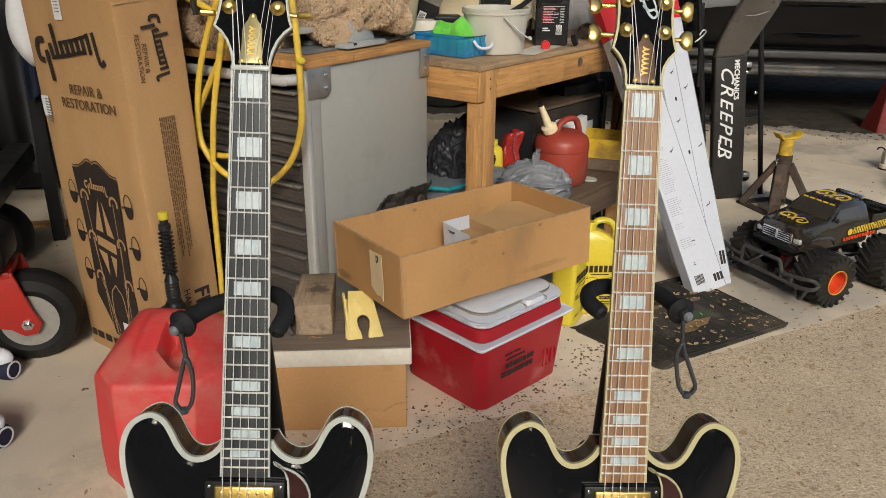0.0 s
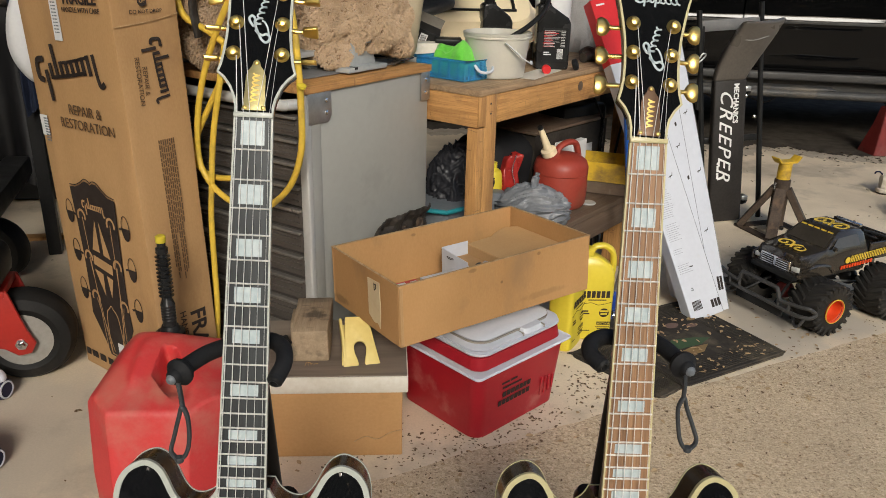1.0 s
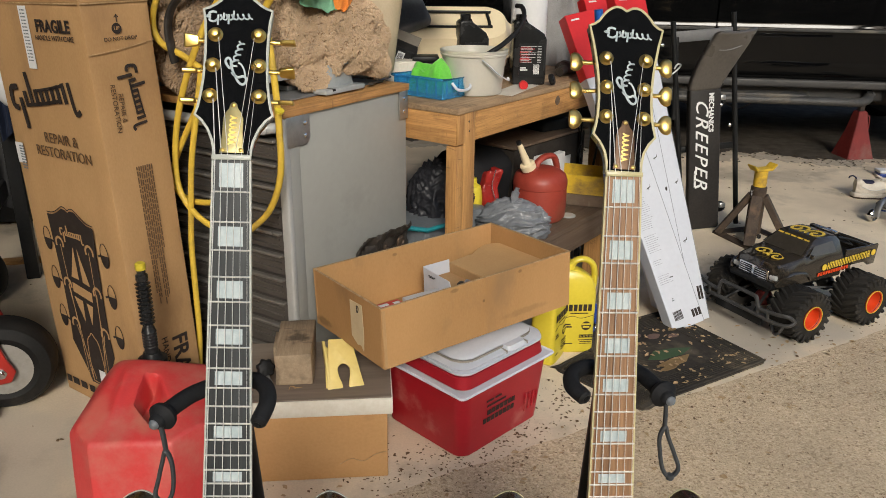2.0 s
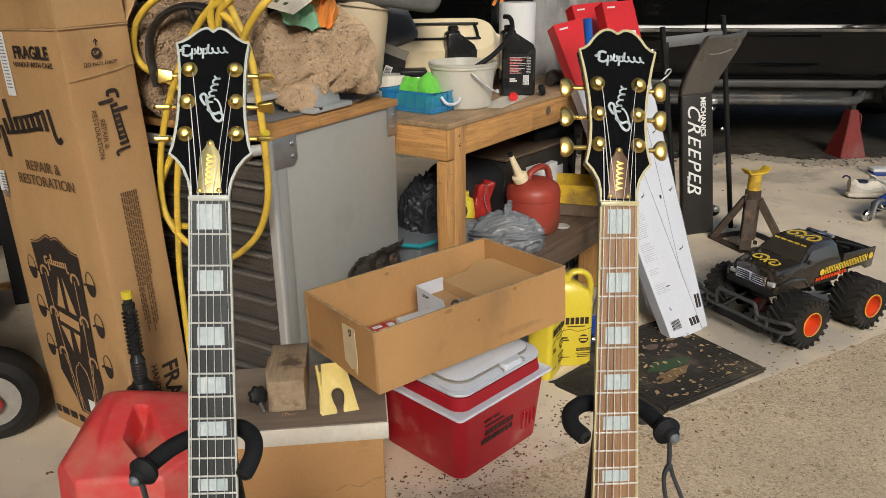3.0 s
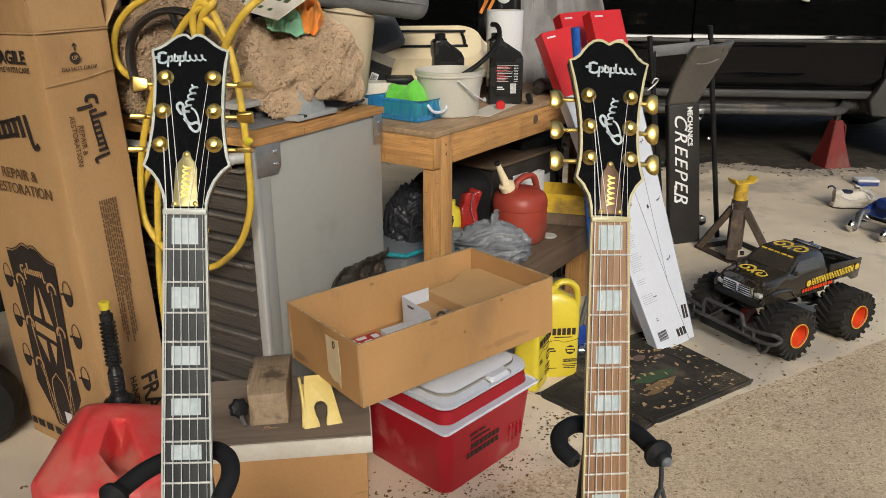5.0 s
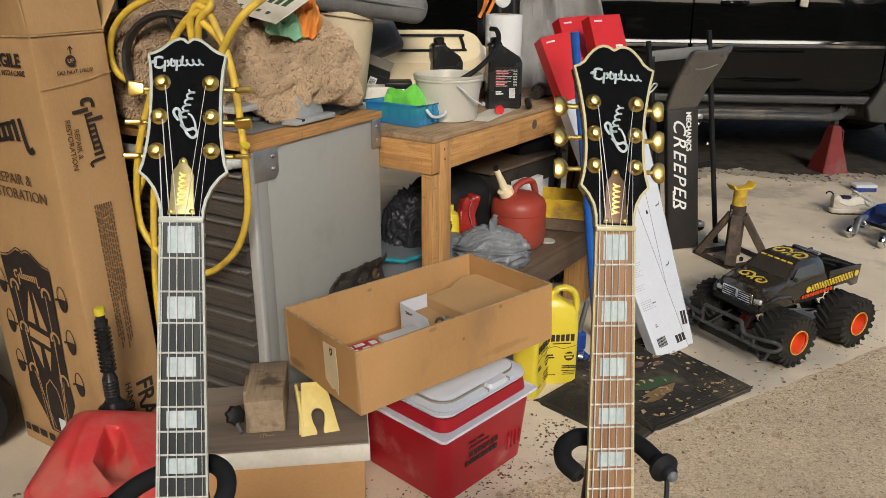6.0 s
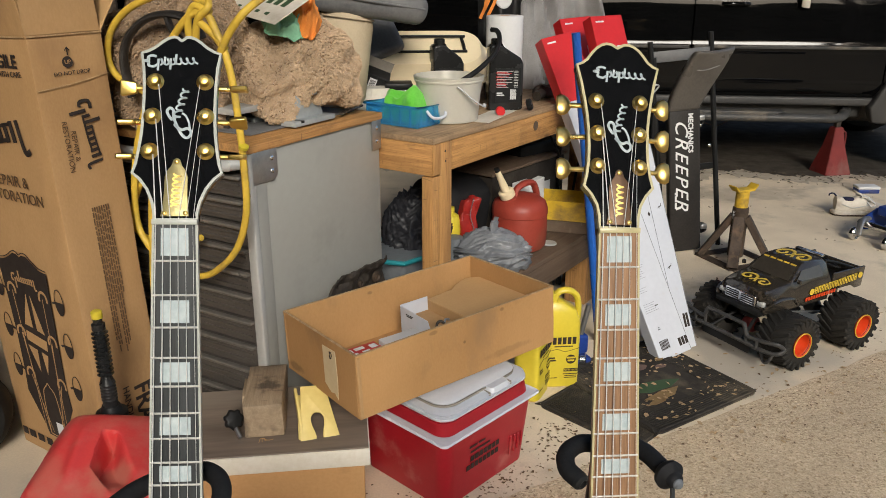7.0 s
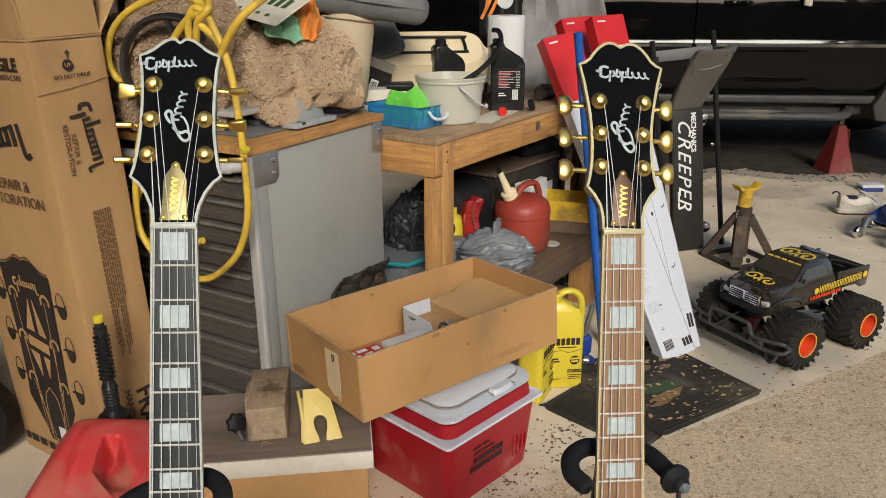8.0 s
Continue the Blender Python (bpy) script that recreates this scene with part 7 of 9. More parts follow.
for x0, z0, x1, z1 in ((-0.07, 0.16, -0.03, 0.27), (-0.05, 0.15, -0.012, 0.25), (-0.08, 0.14, -0.055, 0.22), (0.06, 0.24, 0.075, 0.28)):
    part("orange_stripe", stroke([(x0, z0), ((x0 + x1) / 2 + 0.006, (z0 + z1) / 2), (x1, z1)], 0.006, m=T(0, -0.012, 0)), M_ORANGEC, ps)
part("white_patch", blob(0.035, 3, (0.9, 0.12, 1.1), (0.012, -0.004, 0.215), 0.004, 20), M_PAPER, ps)
part("stand", box(0.10, 0.06, 0.16, (0, 0.05, -0.06), 0.01), M_DARKPART, ps)
jt = thing("grey_jacket", pose(0.62, 3.40, 0.80, 0, 0, 12), "grey work jacket hanging behind the bench", "jacket")


def jacket(u, v):
    x = (u - 0.5) * 0.42 * (0.65 + 0.5 * (1 - v))
    return Vector((x + 0.03 * (1 - v), 0.05 * noise.noise((u * 6, v * 2, 1)) + 0.035 * (1 - 2 * abs(noise.noise((u * 7 + v * 2, v * 2.4, 5)))) + 0.018 * math.sin(u * 16 + v * 3), v * 0.50 + 0.03 * noise.noise((u * 4, 3, 0))))


part("cloth", sheet(40, 30, jacket, 0.006), M_GREYC, jt)
part("peg", rod(0.01, (0, 0.04, 0.50), (0, -0.02, 0.505), 10), M_DARKPART, jt)
part("hanging_post", box(0.05, 0.05, 1.32, (0, 0.07, -0.14), 0.003), M_DARKSHELF, jt)

# ---- things under the bench ----
def on_shelf(x, y, z=0.0, rz=0.0):
    return pose(x, y, 0.332 + z, 0, 0, rz)


rcn = thing("small_fuel_can", on_shelf(0.415, 2.865, 0, 35), "round faded red plastic fuel can with cream spout", "fuel can")
part("tank", lathe([(0.055, 0.0), (0.088, 0.003), (0.097, 0.015), (0.100, 0.05), (0.099, 0.122), (0.0985, 0.125), (0.1005, 0.128), (0.100, 0.150), (0.092, 0.172), (0.070, 0.188), (0.045, 0.194), (0.02, 0.197)], 44), M_REDCAN2, rcn)
part("handle", tube([(-0.025, 0, 0.188), (-0.018, 0, 0.215), (0.02, 0, 0.232), (0.06, 0, 0.226), (0.078, 0, 0.19), (0.082, 0, 0.155)], 0.014, 12, flat=0.8), M_REDCAN2, rcn)
part("neck", lathe([(0.030, 0.0), (0.028, 0.03)], 20, m=pose(-0.045, 0, 0.172, 0, -28)), M_REDCAN2, rcn)
ncap = part("screw_collar", lathe([(0.026, 0.028), (0.028, 0.03), (0.028, 0.050), (0.018, 0.054)], 22, m=pose(-0.045, 0, 0.172, 0, -28)), M_CREAMPL, rcn, "cream screw collar")
part("spout", lathe([(0.016, 0.05), (0.012, 0.10), (0.009, 0.145)], 18, m=pose(-0.045, 0, 0.172, 0, -28)), M_CREAMPL, rcn, "cream tapered spout")
part("spout_tip", lathe([(0.0095, 0.138), (0.0095, 0.15)], 18, m=pose(-0.045, 0, 0.172, 0, -28)), M_BLACKPL, rcn)


def bag(name, m, label, size, mat, seed, tie=None):
    """Crumpled film: sharp creases all over; a tied bag has folds drawn out along its length."""
    t = thing(name, m, label, "plastic bag")
    b = blob(1.0, 6, (1, 1, 1))
    for v in b.verts:
        d = v.co.normalized()
        p = d * 1.5 + Vector((seed, 0, 0))
        warp = Vector((noise.noise(p * 1.3), noise.noise(p * 1.3 + Vector((9, 0, 0))), noise.noise(p * 1.3 + Vector((0, 9, 0)))))
        q = p + warp * 0.7
        if tie:
            az = math.atan2(d.z, d.y)
            crease = 0.75 * abs(math.sin(az * 5 + 3.0 * d.x + 2.4 * warp.x)) + 0.35 * abs(math.sin(az * 11 + 5 * d.x + 4 * warp.y)) + 0.3 * abs(noise.noise(q * 3.0))
        else:
            crease = 1.5 * abs(noise.noise(q * 1.5)) + 0.8 * abs(noise.noise(q * 3.4)) + 0.35 * abs(noise.noise(q * 7.0))
        r = 1.02 - 0.20 * crease + 0.10 * noise.noise(p * 0.7)
        v.co = Vector((d.x * size[0] * r, d.y * size[1] * r, max(-0.55, d.z) * size[2] * r + size[2] * 0.55))
    part("film", b, mat, t)
    if tie:
        part("twisted_neck", tube([(-0.01, 0, size[2] * 1.2), *tie], 0.015, 10, flat=0.5, radii=[0.020, 0.013, 0.017, 0.010][:len(tie) + 1]), mat, t)
    return t


bag("grey_bag", on_shelf(0.300, 2.665, 0, -14), "crumpled grey plastic shopping bag, knotted", (0.140, 0.095, 0.090), M_BAG, 3.0, [(0.00, -0.01, 0.115), (0.005, 0.0, 0.150), (0.012, 0.0, 0.172)])
bag("dark_bag", on_shelf(0.045, 2.70, 0.0), "crumpled dark grey plastic bag behind the leg", (0.13, 0.12, 0.17), M_BAGDARK, 8.0)
tb_ = thing("teal_bin", on_shelf(-0.005, 2.60, 0, 55), "grey storage bin with a teal rim", "bin")
part("body", taper(0.20, 0.16, 0.225, 0.185, 0.0, 0.085, 0.02, 0.02), M_GREYPL, tb_)
part("rim", tube([(-0.115, -0.095, 0.088), (0.115, -0.095, 0.088), (0.115, 0.095, 0.088), (-0.115, 0.095, 0.088)], 0.008, 8, closed=True, n=2), M_TEAL, tb_, "teal rim")
rb_ = thing("red_wrapped_pack", on_shelf(0.225, 2.80, 0, 20), "red packet in crumpled clear plastic wrap", "packet")
q = box(0.062, 0.045, 0.20, (0, 0, 0.10), 0.012, 3)
bmesh.ops.subdivide_edges(q, edges=[e for e in q.edges if e.calc_length() > 0.03], cuts=6, use_grid_fill=True)
part("pack", rough_up(rough_up(q, 0.016, 16, 2), 0.010, 45, 5), M_REDWRAP, rb_)
part("pale_fold", tube([(-0.020, -0.030, 0.03), (0.004, -0.040, 0.09), (-0.006, -0.034, 0.15), (0.010, -0.026, 0.205)], 0.006, 8, flat=0.4), M_CLEARB, rb_, "clear film fold")
yb = thing("yellow_bottle", on_shelf(0.165, 2.78), "small yellow plastic bottle", "bottle")
part("bottle", lathe([(0.030, 0), (0.033, 0.004), (0.033, 0.12), (0.026, 0.145), (0.012, 0.155), (0.012, 0.175)], 24), M_YELLOW, yb)
gp_ = thing("grey_jar", on_shelf(0.175, 2.715), "small grey plastic tub with lid", "jar")
part("tub", lathe([(0.028, 0), (0.030, 0.07), (0.032, 0.072), (0.032, 0.085), (0.028, 0.087)], 24), M_GREYPL, gp_)
yt = thing("yellow_tray", on_shelf(0.585, 3.07, 0.05, -18) @ Matrix.Diagonal((1.3, 1, 1, 1)), "long yellow metal tray with worn paint", "tray")
part("tray_base", box(0.30, 0.10, 0.004, (0, 0, 0.0)), M_YELPAINT, yt)
part("tray_front", box(0.30, 0.004, 0.075, (0, -0.05, 0.036), 0.001, 1), M_YELPAINT, yt)
part("tray_back", box(0.30, 0.004, 0.095, (0, 0.05, 0.046), 0.001, 1), M_YELPAINT, yt)
part("tray_foot", box(0.30, 0.10, 0.045, (0, 0, -0.026)), M_DARKSHELF, yt)
fb_ = thing("flat_dark_case", on_shelf(0.44, 3.16, 0.0, 50), "dusty storage case on the lower shelf, its front shade in the colour", "case")
part("case", box(0.52, 0.24, 0.24, (0, 0.06, 0.12), 0.006), M_SHADECASE, fb_)
part("case_lid", rough_up(box(0.54, 0.26, 0.012, (0, 0.06, 0.248), 0.003), 0.004, 8), M_DARKSHELF, fb_, "dusty brown lid")
part("case_label", box(0.06, 0.001, 0.05, (0.12, -0.0612, 0.13)), M_PAPER, fb_, "white paper label", smooth=False)
for i, (x, y, r) in enumerate(((0.44, 3.02, 40), (0.50, 3.06, 52))):
    wp = thing("paper_bundle", on_shelf(x, y, 0, r), "wad of white folded papers", "paper")
    part("paper_wad", rough_up(box(0.08, 0.03, 0.20, (0, 0, 0.101), 0.002, 1), 0.004, 12, i), M_PAPER, wp)
# Added black mass standing in for the shade behind the shelf goods.
dk = thing("dark_bundle", on_shelf(0.20, 2.98, 0, 50), "black bundle added for the dark at the back of the shelf", "rags")
part("wad", rough_up(box(0.36, 0.22, 0.24, (0, 0, 0.12), 0.06, 5), 0.03, 9, 4), M_FOAM, dk)
fr_ = thing("folding_stool", T(0, 0, 0), "folded black steel stool frame behind the bench", "stool")
for a_, c_, r_ in (((0.540, 3.300, 0.581), (0.611, 3.300, 0.426), 0.024), ((0.722, 3.320, 0.576), (0.698, 3.320, 0.430), 0.010), ((0.629, 3.280, 0.631), (0.628, 3.280, 0.441), 0.010)):
    low_ = (c_[0] + (c_[0] - a_[0]) * 0.6, c_[1], 0.01)
    part("frame_bar", tube([a_, c_, low_], r_, 10, n=2, flat=0.5), M_BLACKPL, fr_, "black steel bar")
part("dangling_cable", tube([(0.572, 3.220, 0.670), (0.607, 3.220, 0.598), (0.618, 3.220, 0.553), (0.609, 3.220, 0.508), (0.623, 3.220, 0.466)], 0.0045, 8), M_BLACKPL, fr_, "thin black cable")
cb_ = thing("black_tool_box", on_shelf(0.50, 3.33, 0.12, 40), "black tool box with a white tag on a stack", "tool box")
part("box_body", box(0.24, 0.16, 0.16, (0, 0, 0.10), 0.012, 3), M_BLACKPL, cb_)
part("white_tag", box(0.045, 0.001, 0.026, (-0.05, -0.0812, 0.12), 0), M_PAPER, cb_, smooth=False)
part("lower_box", box(0.26, 0.18, 0.14, (0, 0, -0.048), 0.008), M_CARTGREY, cb_, "grey carton beneath")
lid_ = thing("jar_lid", on_shelf(0.53, 2.885), "flat pale jar lid on the shelf", "lid")
part("lid", lathe([(0.028, 0), (0.029, 0.003), (0.026, 0.006)], 24), M_GREYLT, lid_)

# ---- floor things by the bench ----
def jug(m, label):
    j = thing("coolant_jug", m, label, "jug")
    W, D, H = 0.118, 0.088, 0.30
    b = bmesh.new()
    rings = []
    for z, w, d, sh in ((0.0, W - 0.012, D - 0.012, 0), (0.006, W, D, 0), (0.20, W, D, 0), (0.225, W * 0.98, D * 0.96, 0), (0.262, W * 0.86, D * 0.8, -0.006), (0.285, W * 0.55, D * 0.62, -0.02), (0.292, W * 0.40, D * 0.5, -0.026)):
        ring = []
        for k in range(36):
            a = 2 * math.pi * k / 36
            c, s = math.cos(a), math.sin(a)
            ring.append(b.verts.new((w / 2 * math.copysign(abs(c) ** 0.4, c) + sh, d / 2 * math.copysign(abs(s) ** 0.4, s), z)))
        rings.append(ring)
    for a, c in zip(rings, rings[1:]):
        for i in range(36):
            b.faces.new((a[i], a[(i + 1) % 36], c[(i + 1) % 36], c[i]))
    b.faces.new(rings[0][::-1])
    b.faces.new(rings[-1])
    bmesh.ops.recalc_face_normals(b, faces=b.faces)
    part("body", b, M_YELLOW, j)
    part("handle", tube([(-0.03, 0, 0.285), (-0.012, 0, 0.318), (0.022, 0, 0.322), (0.048, 0, 0.30), (0.055, 0, 0.255), (0.052, 0, 0.215)], 0.013, 12, flat=0.8), M_YELLOW, j)
    part("neck", lathe([(0.021, 0.285), (0.021, 0.315), (0.017, 0.318)], 20, m=T(-0.034, 0, 0)), M_YELLOW, j)
    F = T(0, -D / 2 - 0.0012, 0)
    part("name_block", bars([[(-0.05, 0.012), (-0.034, 0.012), (-0.018, 0.012), (-0.002, 0.012), (0.014, 0.012), (0.030, 0.012)]], 0.024, 0, m=F @ T(0, 0, 0.168)), M_PRINT, j, "bold black mark, as bars", smooth=False)
    part("fine_print", bars([[(-0.028, 0.06)]], 0.0035, 0, m=F @ T(0, 0, 0.148)), M_PRINT, j, smooth=False)
    part("label_edge", stroke([(-0.055, 0.128), (-0.02, 0.138), (0.01, 0.130), (0.055, 0.142)], 0.0007, m=F), M_PRINT, j, smooth=False)
    sl = part("round_seal", lathe([(0.016, 0), (0.016, 0.0006)], 24, m=F @ pose(0.028, 0, 0.102, 90)), M_PRINT, j)
    part("seal_band", bars([[(0.014, 0.028)], [(0.017, 0.022)]], 0.006, 0.004, m=F @ T(0, -0.0008, 0.108)), M_YELLOW, sl, smooth=False)
    part("ready_block", bars([[(0.006, 0.046)]], 0.011, 0, m=F @ T(0, 0, 0.064)), M_PRINT, j, smooth=False)
    lettering("ready_print", "READY TO USE", 0.0065, M_YELLOW, j, F @ T(0.029, -0.0006, 0.064))
    part("fine_print", bars([[(0.004, 0.048)], [(0.01, 0.038)], [(-0.045, 0.03), (0.008, 0.04)]], 0.0025, 0.004, m=F @ T(0, 0, 0.050)), M_PRINT, j, smooth=False)
    part("fine_print", bars([[(-0.05, 0.025)], [(-0.05, 0.03)]], 0.005, 0.004, m=F @ T(0, 0, 0.108)), M_PRINT, j, smooth=False)
    return j


jug(pose(0.505, 2.46, 0, 0, 0, 4), "yellow plastic coolant jug with black label print")
jug(pose(0.405, 2.385, 0, 0, 0, 62), "yellow plastic coolant jug half hidden by the cooler")


def rubber_mat(name, m, L, W, label, printed):
    t = thing(name, m, label, "mat")
    pts = []
    r = 0.03
    for sx, sy, a0 in ((1, 1, 0), (0, 1, 90), (0, 0, 180), (1, 0, 270)):
        for i in range(7):
            a = radians(a0 + 15 * i)
            pts.append(((r if not sx else L - r) + r * math.cos(a), (r if not sy else W - r) + r * math.sin(a)))
    b = bmesh.new()
    f = b.faces.new([b.verts.new((x, y, 0)) for x, y in pts])
    ex = bmesh.ops.extrude_face_region(b, geom=[f])
    bmesh.ops.translate(b, vec=(0, 0, 0.005), verts=[e for e in ex["geom"] if isinstance(e, bmesh.types.BMVert)])
    bmesh.ops.recalc_face_normals(b, faces=b.faces)
    part("base_sheet", b, M_MATRUB, t, smooth=False)
    g = bmesh.new()
    n = int((W - 0.05) / 0.0088)
    for i in range(n):
        y = 0.025 + i * 0.0088
        x0, x1 = 0.025, L - 0.025
        if printed and 0.10 < y < W - 0.09:
            box(0.06, 0.0042, 0.003, (x0 + 0.03, y, 0.0062), bm=g)
            box(0.07, 0.0042, 0.003, (x1 - 0.035, y, 0.0062), bm=g)
        else:
            box(x1 - x0, 0.0042, 0.003, ((x0 + x1) / 2, y, 0.0062), bm=g)
    o = part("ribbing", g, M_MATRUB, t, smooth=False)
    tagged(o, kind="stuff")
    part("raised_edge", tube([(x, y, 0.006) for x, y in [(p[0] * 0.96 + L * 0.02, p[1] * 0.96 + W * 0.02) for p in pts[::3]]], 0.004, 6, closed=True, n=2, flat=0.6), M_MATRUB, t)
    return t


mb = rubber_mat("rubber_mat", pose(0.735, 2.115, 0.006, 0, 0, 31), 0.465, 0.46, "dirty black ribbed rubber mat with a worn printed picture", True)
ov = bmesh.new()
lathe([(0.11, 0), (0.11, 0.0012)], 30, ov, T(0.215, 0.235, 0.0068) @ Matrix.Diagonal((1.15, 0.72, 1, 1)))
part("printed_oval", ov, M_MATRUB, mb, "smooth worn panel")
part("green_print", prism([(0.12, 0.20), (0.16, 0.175), (0.25, 0.17), (0.31, 0.19), (0.26, 0.215), (0.18, 0.235)], 0.0008, m=pose(0, 0, 0.0088, -90)), M_GREENDK, mb, "worn dark green print", smooth=False)
part("tan_print", prism([(0.11, 0.155), (0.15, 0.128), (0.22, 0.128), (0.27, 0.160), (0.20, 0.168)], 0.0008, m=pose(0, 0, 0.0088, -90)), M_TANPRINT, mb, "worn tan print", smooth=False)
for i, (x, y, rx_, ry_, mat_) in enumerate(((0.26, 0.315, 0.028, 0.018, M_MATPINK), (0.20, 0.345, 0.034, 0.016, M_MATPINK), (0.325, 0.285, 0.024, 0.014, M_MATPINK), (0.155, 0.300, 0.022, 0.013, M_TANPRINT), (0.36, 0.325, 0.020, 0.012, M_TANPRINT), (0.14, 0.125, 0.04, 0.012, M_TANPRINT))):
    rg_ = random.Random(i)
    part("worn_print", prism([(x + rx_ * rg_.uniform(0.8, 1.1) * math.cos(k * 0.45), y + ry_ * rg_.uniform(0.8, 1.1) * math.sin(k * 0.45)) for k in range(14)], 0.0008, m=pose(0, 0, 0.0088, -90)), mat_, mb, smooth=False)
rubber_mat("rubber_mat", pose(0.415, 2.305, 0.0, 0, 0, -47), 0.35, 0.42, "dirty black ribbed rubber mat lying under another", False)

# long white cartons with red ends, leaning on the bench
def bird(x, z):
    """A tiny printed twig-like bird: body, tail and two legs."""
    b = stroke([(x - 0.009, z - 0.003), (x, z), (x + 0.006, z + 0.002)], 0.0017, m=T(0, -0.0007, 0))
    stroke([(x + 0.004, z + 0.001), (x + 0.008, z + 0.010)], 0.0009, b, T(0, -0.0007, 0), n=1)
    stroke([(x - 0.002, z - 0.001), (x - 0.005, z - 0.009)], 0.0007, b, T(0, -0.0007, 0), n=1)
    stroke([(x - 0.006, z - 0.002), (x - 0.012, z - 0.005)], 0.0007, b, T(0, -0.0007, 0), n=1)
    return b


def long_carton(m, label, W, D, H, marked, red=0.20):
    c = thing("long_carton", m, label, "box", group="long cartons on the bench")
    part("body", box(W, D, H - red, (W / 2, D / 2, (H - red) / 2), 0.0015, 1), M_WHITEBOX, c)
    rd = part("red_end", box(W + 0.001, D + 0.001, red, (W / 2, D / 2, H - red / 2), 0.0015, 1), M_REDBOX, c, "glossy red end cap")
    part("white_patch", box(0.030, 0.0008, 0.030, (W - 0.035, -0.0012, H - 0.13), 0), M_PAPER, rd, smooth=False)
    part("red_mark", stroke([(W - 0.042, H - 0.122), (W - 0.042, H - 0.138), (W - 0.029, H - 0.138), (W - 0.029, H - 0.122)], 0.0022, n=1, m=T(0, -0.0022, 0)), M_REDBOX, rd, smooth=False)
    part("white_line", box(0.035, 0.0008, 0.006, (0.035, -0.0012, H - 0.022), 0), M_PAPER, rd, smooth=False)
    if marked == 2:
        part("panel_line", box(0.0014, 0.0006, H - 0.3, (W * 0.52, -0.0006, (H - 0.3) / 2), 0), M_GREYPL, c, smooth=False)
        part("black_mark", bars([[(0, 0.010), (0.013, 0.010)]], 0.05, 0, m=T(W - 0.034, -0.0007, 0.10)), M_PRINT, c, smooth=False)
        for x, z in ((0.10, 0.30), (0.115, 0.52), (0.10, 0.74), (0.04, 0.62), (0.05, 0.80)):
            part("bird_print", bird(x, z), M_PRINT, c, smooth=False)
        for x, z in ((0.045, 0.70), (0.06, 0.50)):
            part("ink_spot", blob(0.006, 2, (0.8, 0.1, 1.4), (x, -0.0004, z)), M_PRINT, c)
    if marked == 1:
        rg = random.Random(4)
        for z0, n_, wide in ((0.80, 16, 0.058), (0.66, 18, 0.056), (0.50, 17, 0.060), (0.355, 9, 0.052), (0.262, 3, 0.036), (0.205, 5, 0.058)):
            rows = []
            for i in range(n_):
                x, row, stop = 0.0, [], wide * rg.uniform(0.72, 1.0)
                while x < stop:
                    w = rg.uniform(0.003, 0.009)
                    row.append((x, w))
                    x += w + 0.0016
                rows.append(row)
            part("fine_print", bars(rows, 0.0017, 0.0058, m=T(0.012, -0.0007, z0)), M_FAINTGREY, c, smooth=False)
        part("small_mark", bars([[(0.0, 0.014)]], 0.004, 0, m=T(0.058, -0.0007, 0.190)), M_PRINT, c, smooth=False)
        part("small_mark", bars([[(0.002, 0.006)], [(0.0, 0.010)]], 0.004, 0.003, m=T(0.036, -0.0007, 0.115)), M_GREYPL, c, smooth=False)
        part("barcode", bars([[(i * 0.0048, 0.003) for i in range(8)]], 0.034, 0, m=T(0.022, -0.0007, 0.052)), M_PRINT, c, smooth=False)
        part("black_mark", bars([[(0, 0.011), (0.014, 0.011), (0.028, 0.011)]], 0.028, 0, m=T(0.098, -0.0007, 0.040)), M_PRINT, c, smooth=False)
        for x, z in ((0.055, 0.62), (0.10, 0.52), (0.07, 0.80)):
            part("bird_print", bird(x, z), M_PRINT, c, smooth=False)
        part("end_mark", bars([[(0, 0.010)], [(0, 0.010)], [(0, 0.010)]], 0.020, 0.006, m=T(W + 0.0007, 0.02, 0.085) @ pose(0, 0, 0, 0, 0, 90)), M_PRINT, c, smooth=False)
        for z in (0.55, 0.80, 0.33):
            part("bird_print", stroke([(-0.008, z - 0.004), (0, z), (0.003, z + 0.007), (0.010, z + 0.003)], 0.0014, m=T(W + 0.0007, D * 0.55, 0) @ pose(0, 0, 0, 0, 0, 90)), M_PRINT, c, smooth=False)
    part("edge_line", box(0.0014, 0.0006, H - 0.2, (W - 0.003, -0.0006, (H - 0.2) / 2), 0), M_GREYPL, c, smooth=False)
    return c


long_carton(pose(0.884, 2.574, 0.0, 0, 0, 25) @ pose(0, 0, 0.0, -27.0, -10.0), "long white printed carton with a red end leaning on the bench", 0.140, 0.050, 1.20, 1, 0.24)
long_carton(pose(0.925, 2.637, 0.0, 0, 0, 25) @ pose(0, 0, 0.0, -25.0, -1.5), "long white carton with bird prints and a red end", 0.140, 0.050, 1.24, 2, 0.24)
long_carton(pose(0.885, 2.760, 0.0, 0, 0, 25) @ pose(0, 0, 0.0, -26.5, -3.5), "long white carton with a red end behind two others", 0.140, 0.050, 1.24, 0, 0.24)
bp = thing("blue_pole", T(0, 0, 0), "flat blue enamelled bar leaning on the bench", "pole")
part("bar", tube([(0.705, 2.74, 0.002), (0.634, 2.745, 0.54), (0.559, 2.75, 1.09)], 0.017, 12, flat=0.85), M_BLUEPOLE, bp)
bj = thing("bottle_jack", pose(0.60, 2.585, 0, 0, 0, 20), "small blue hydraulic jack with chrome caster", "jack")
part("housing", box(0.05, 0.10, 0.07, (0, 0.03, 0.075), 0.012, 3), M_BLUESTEEL, bj)
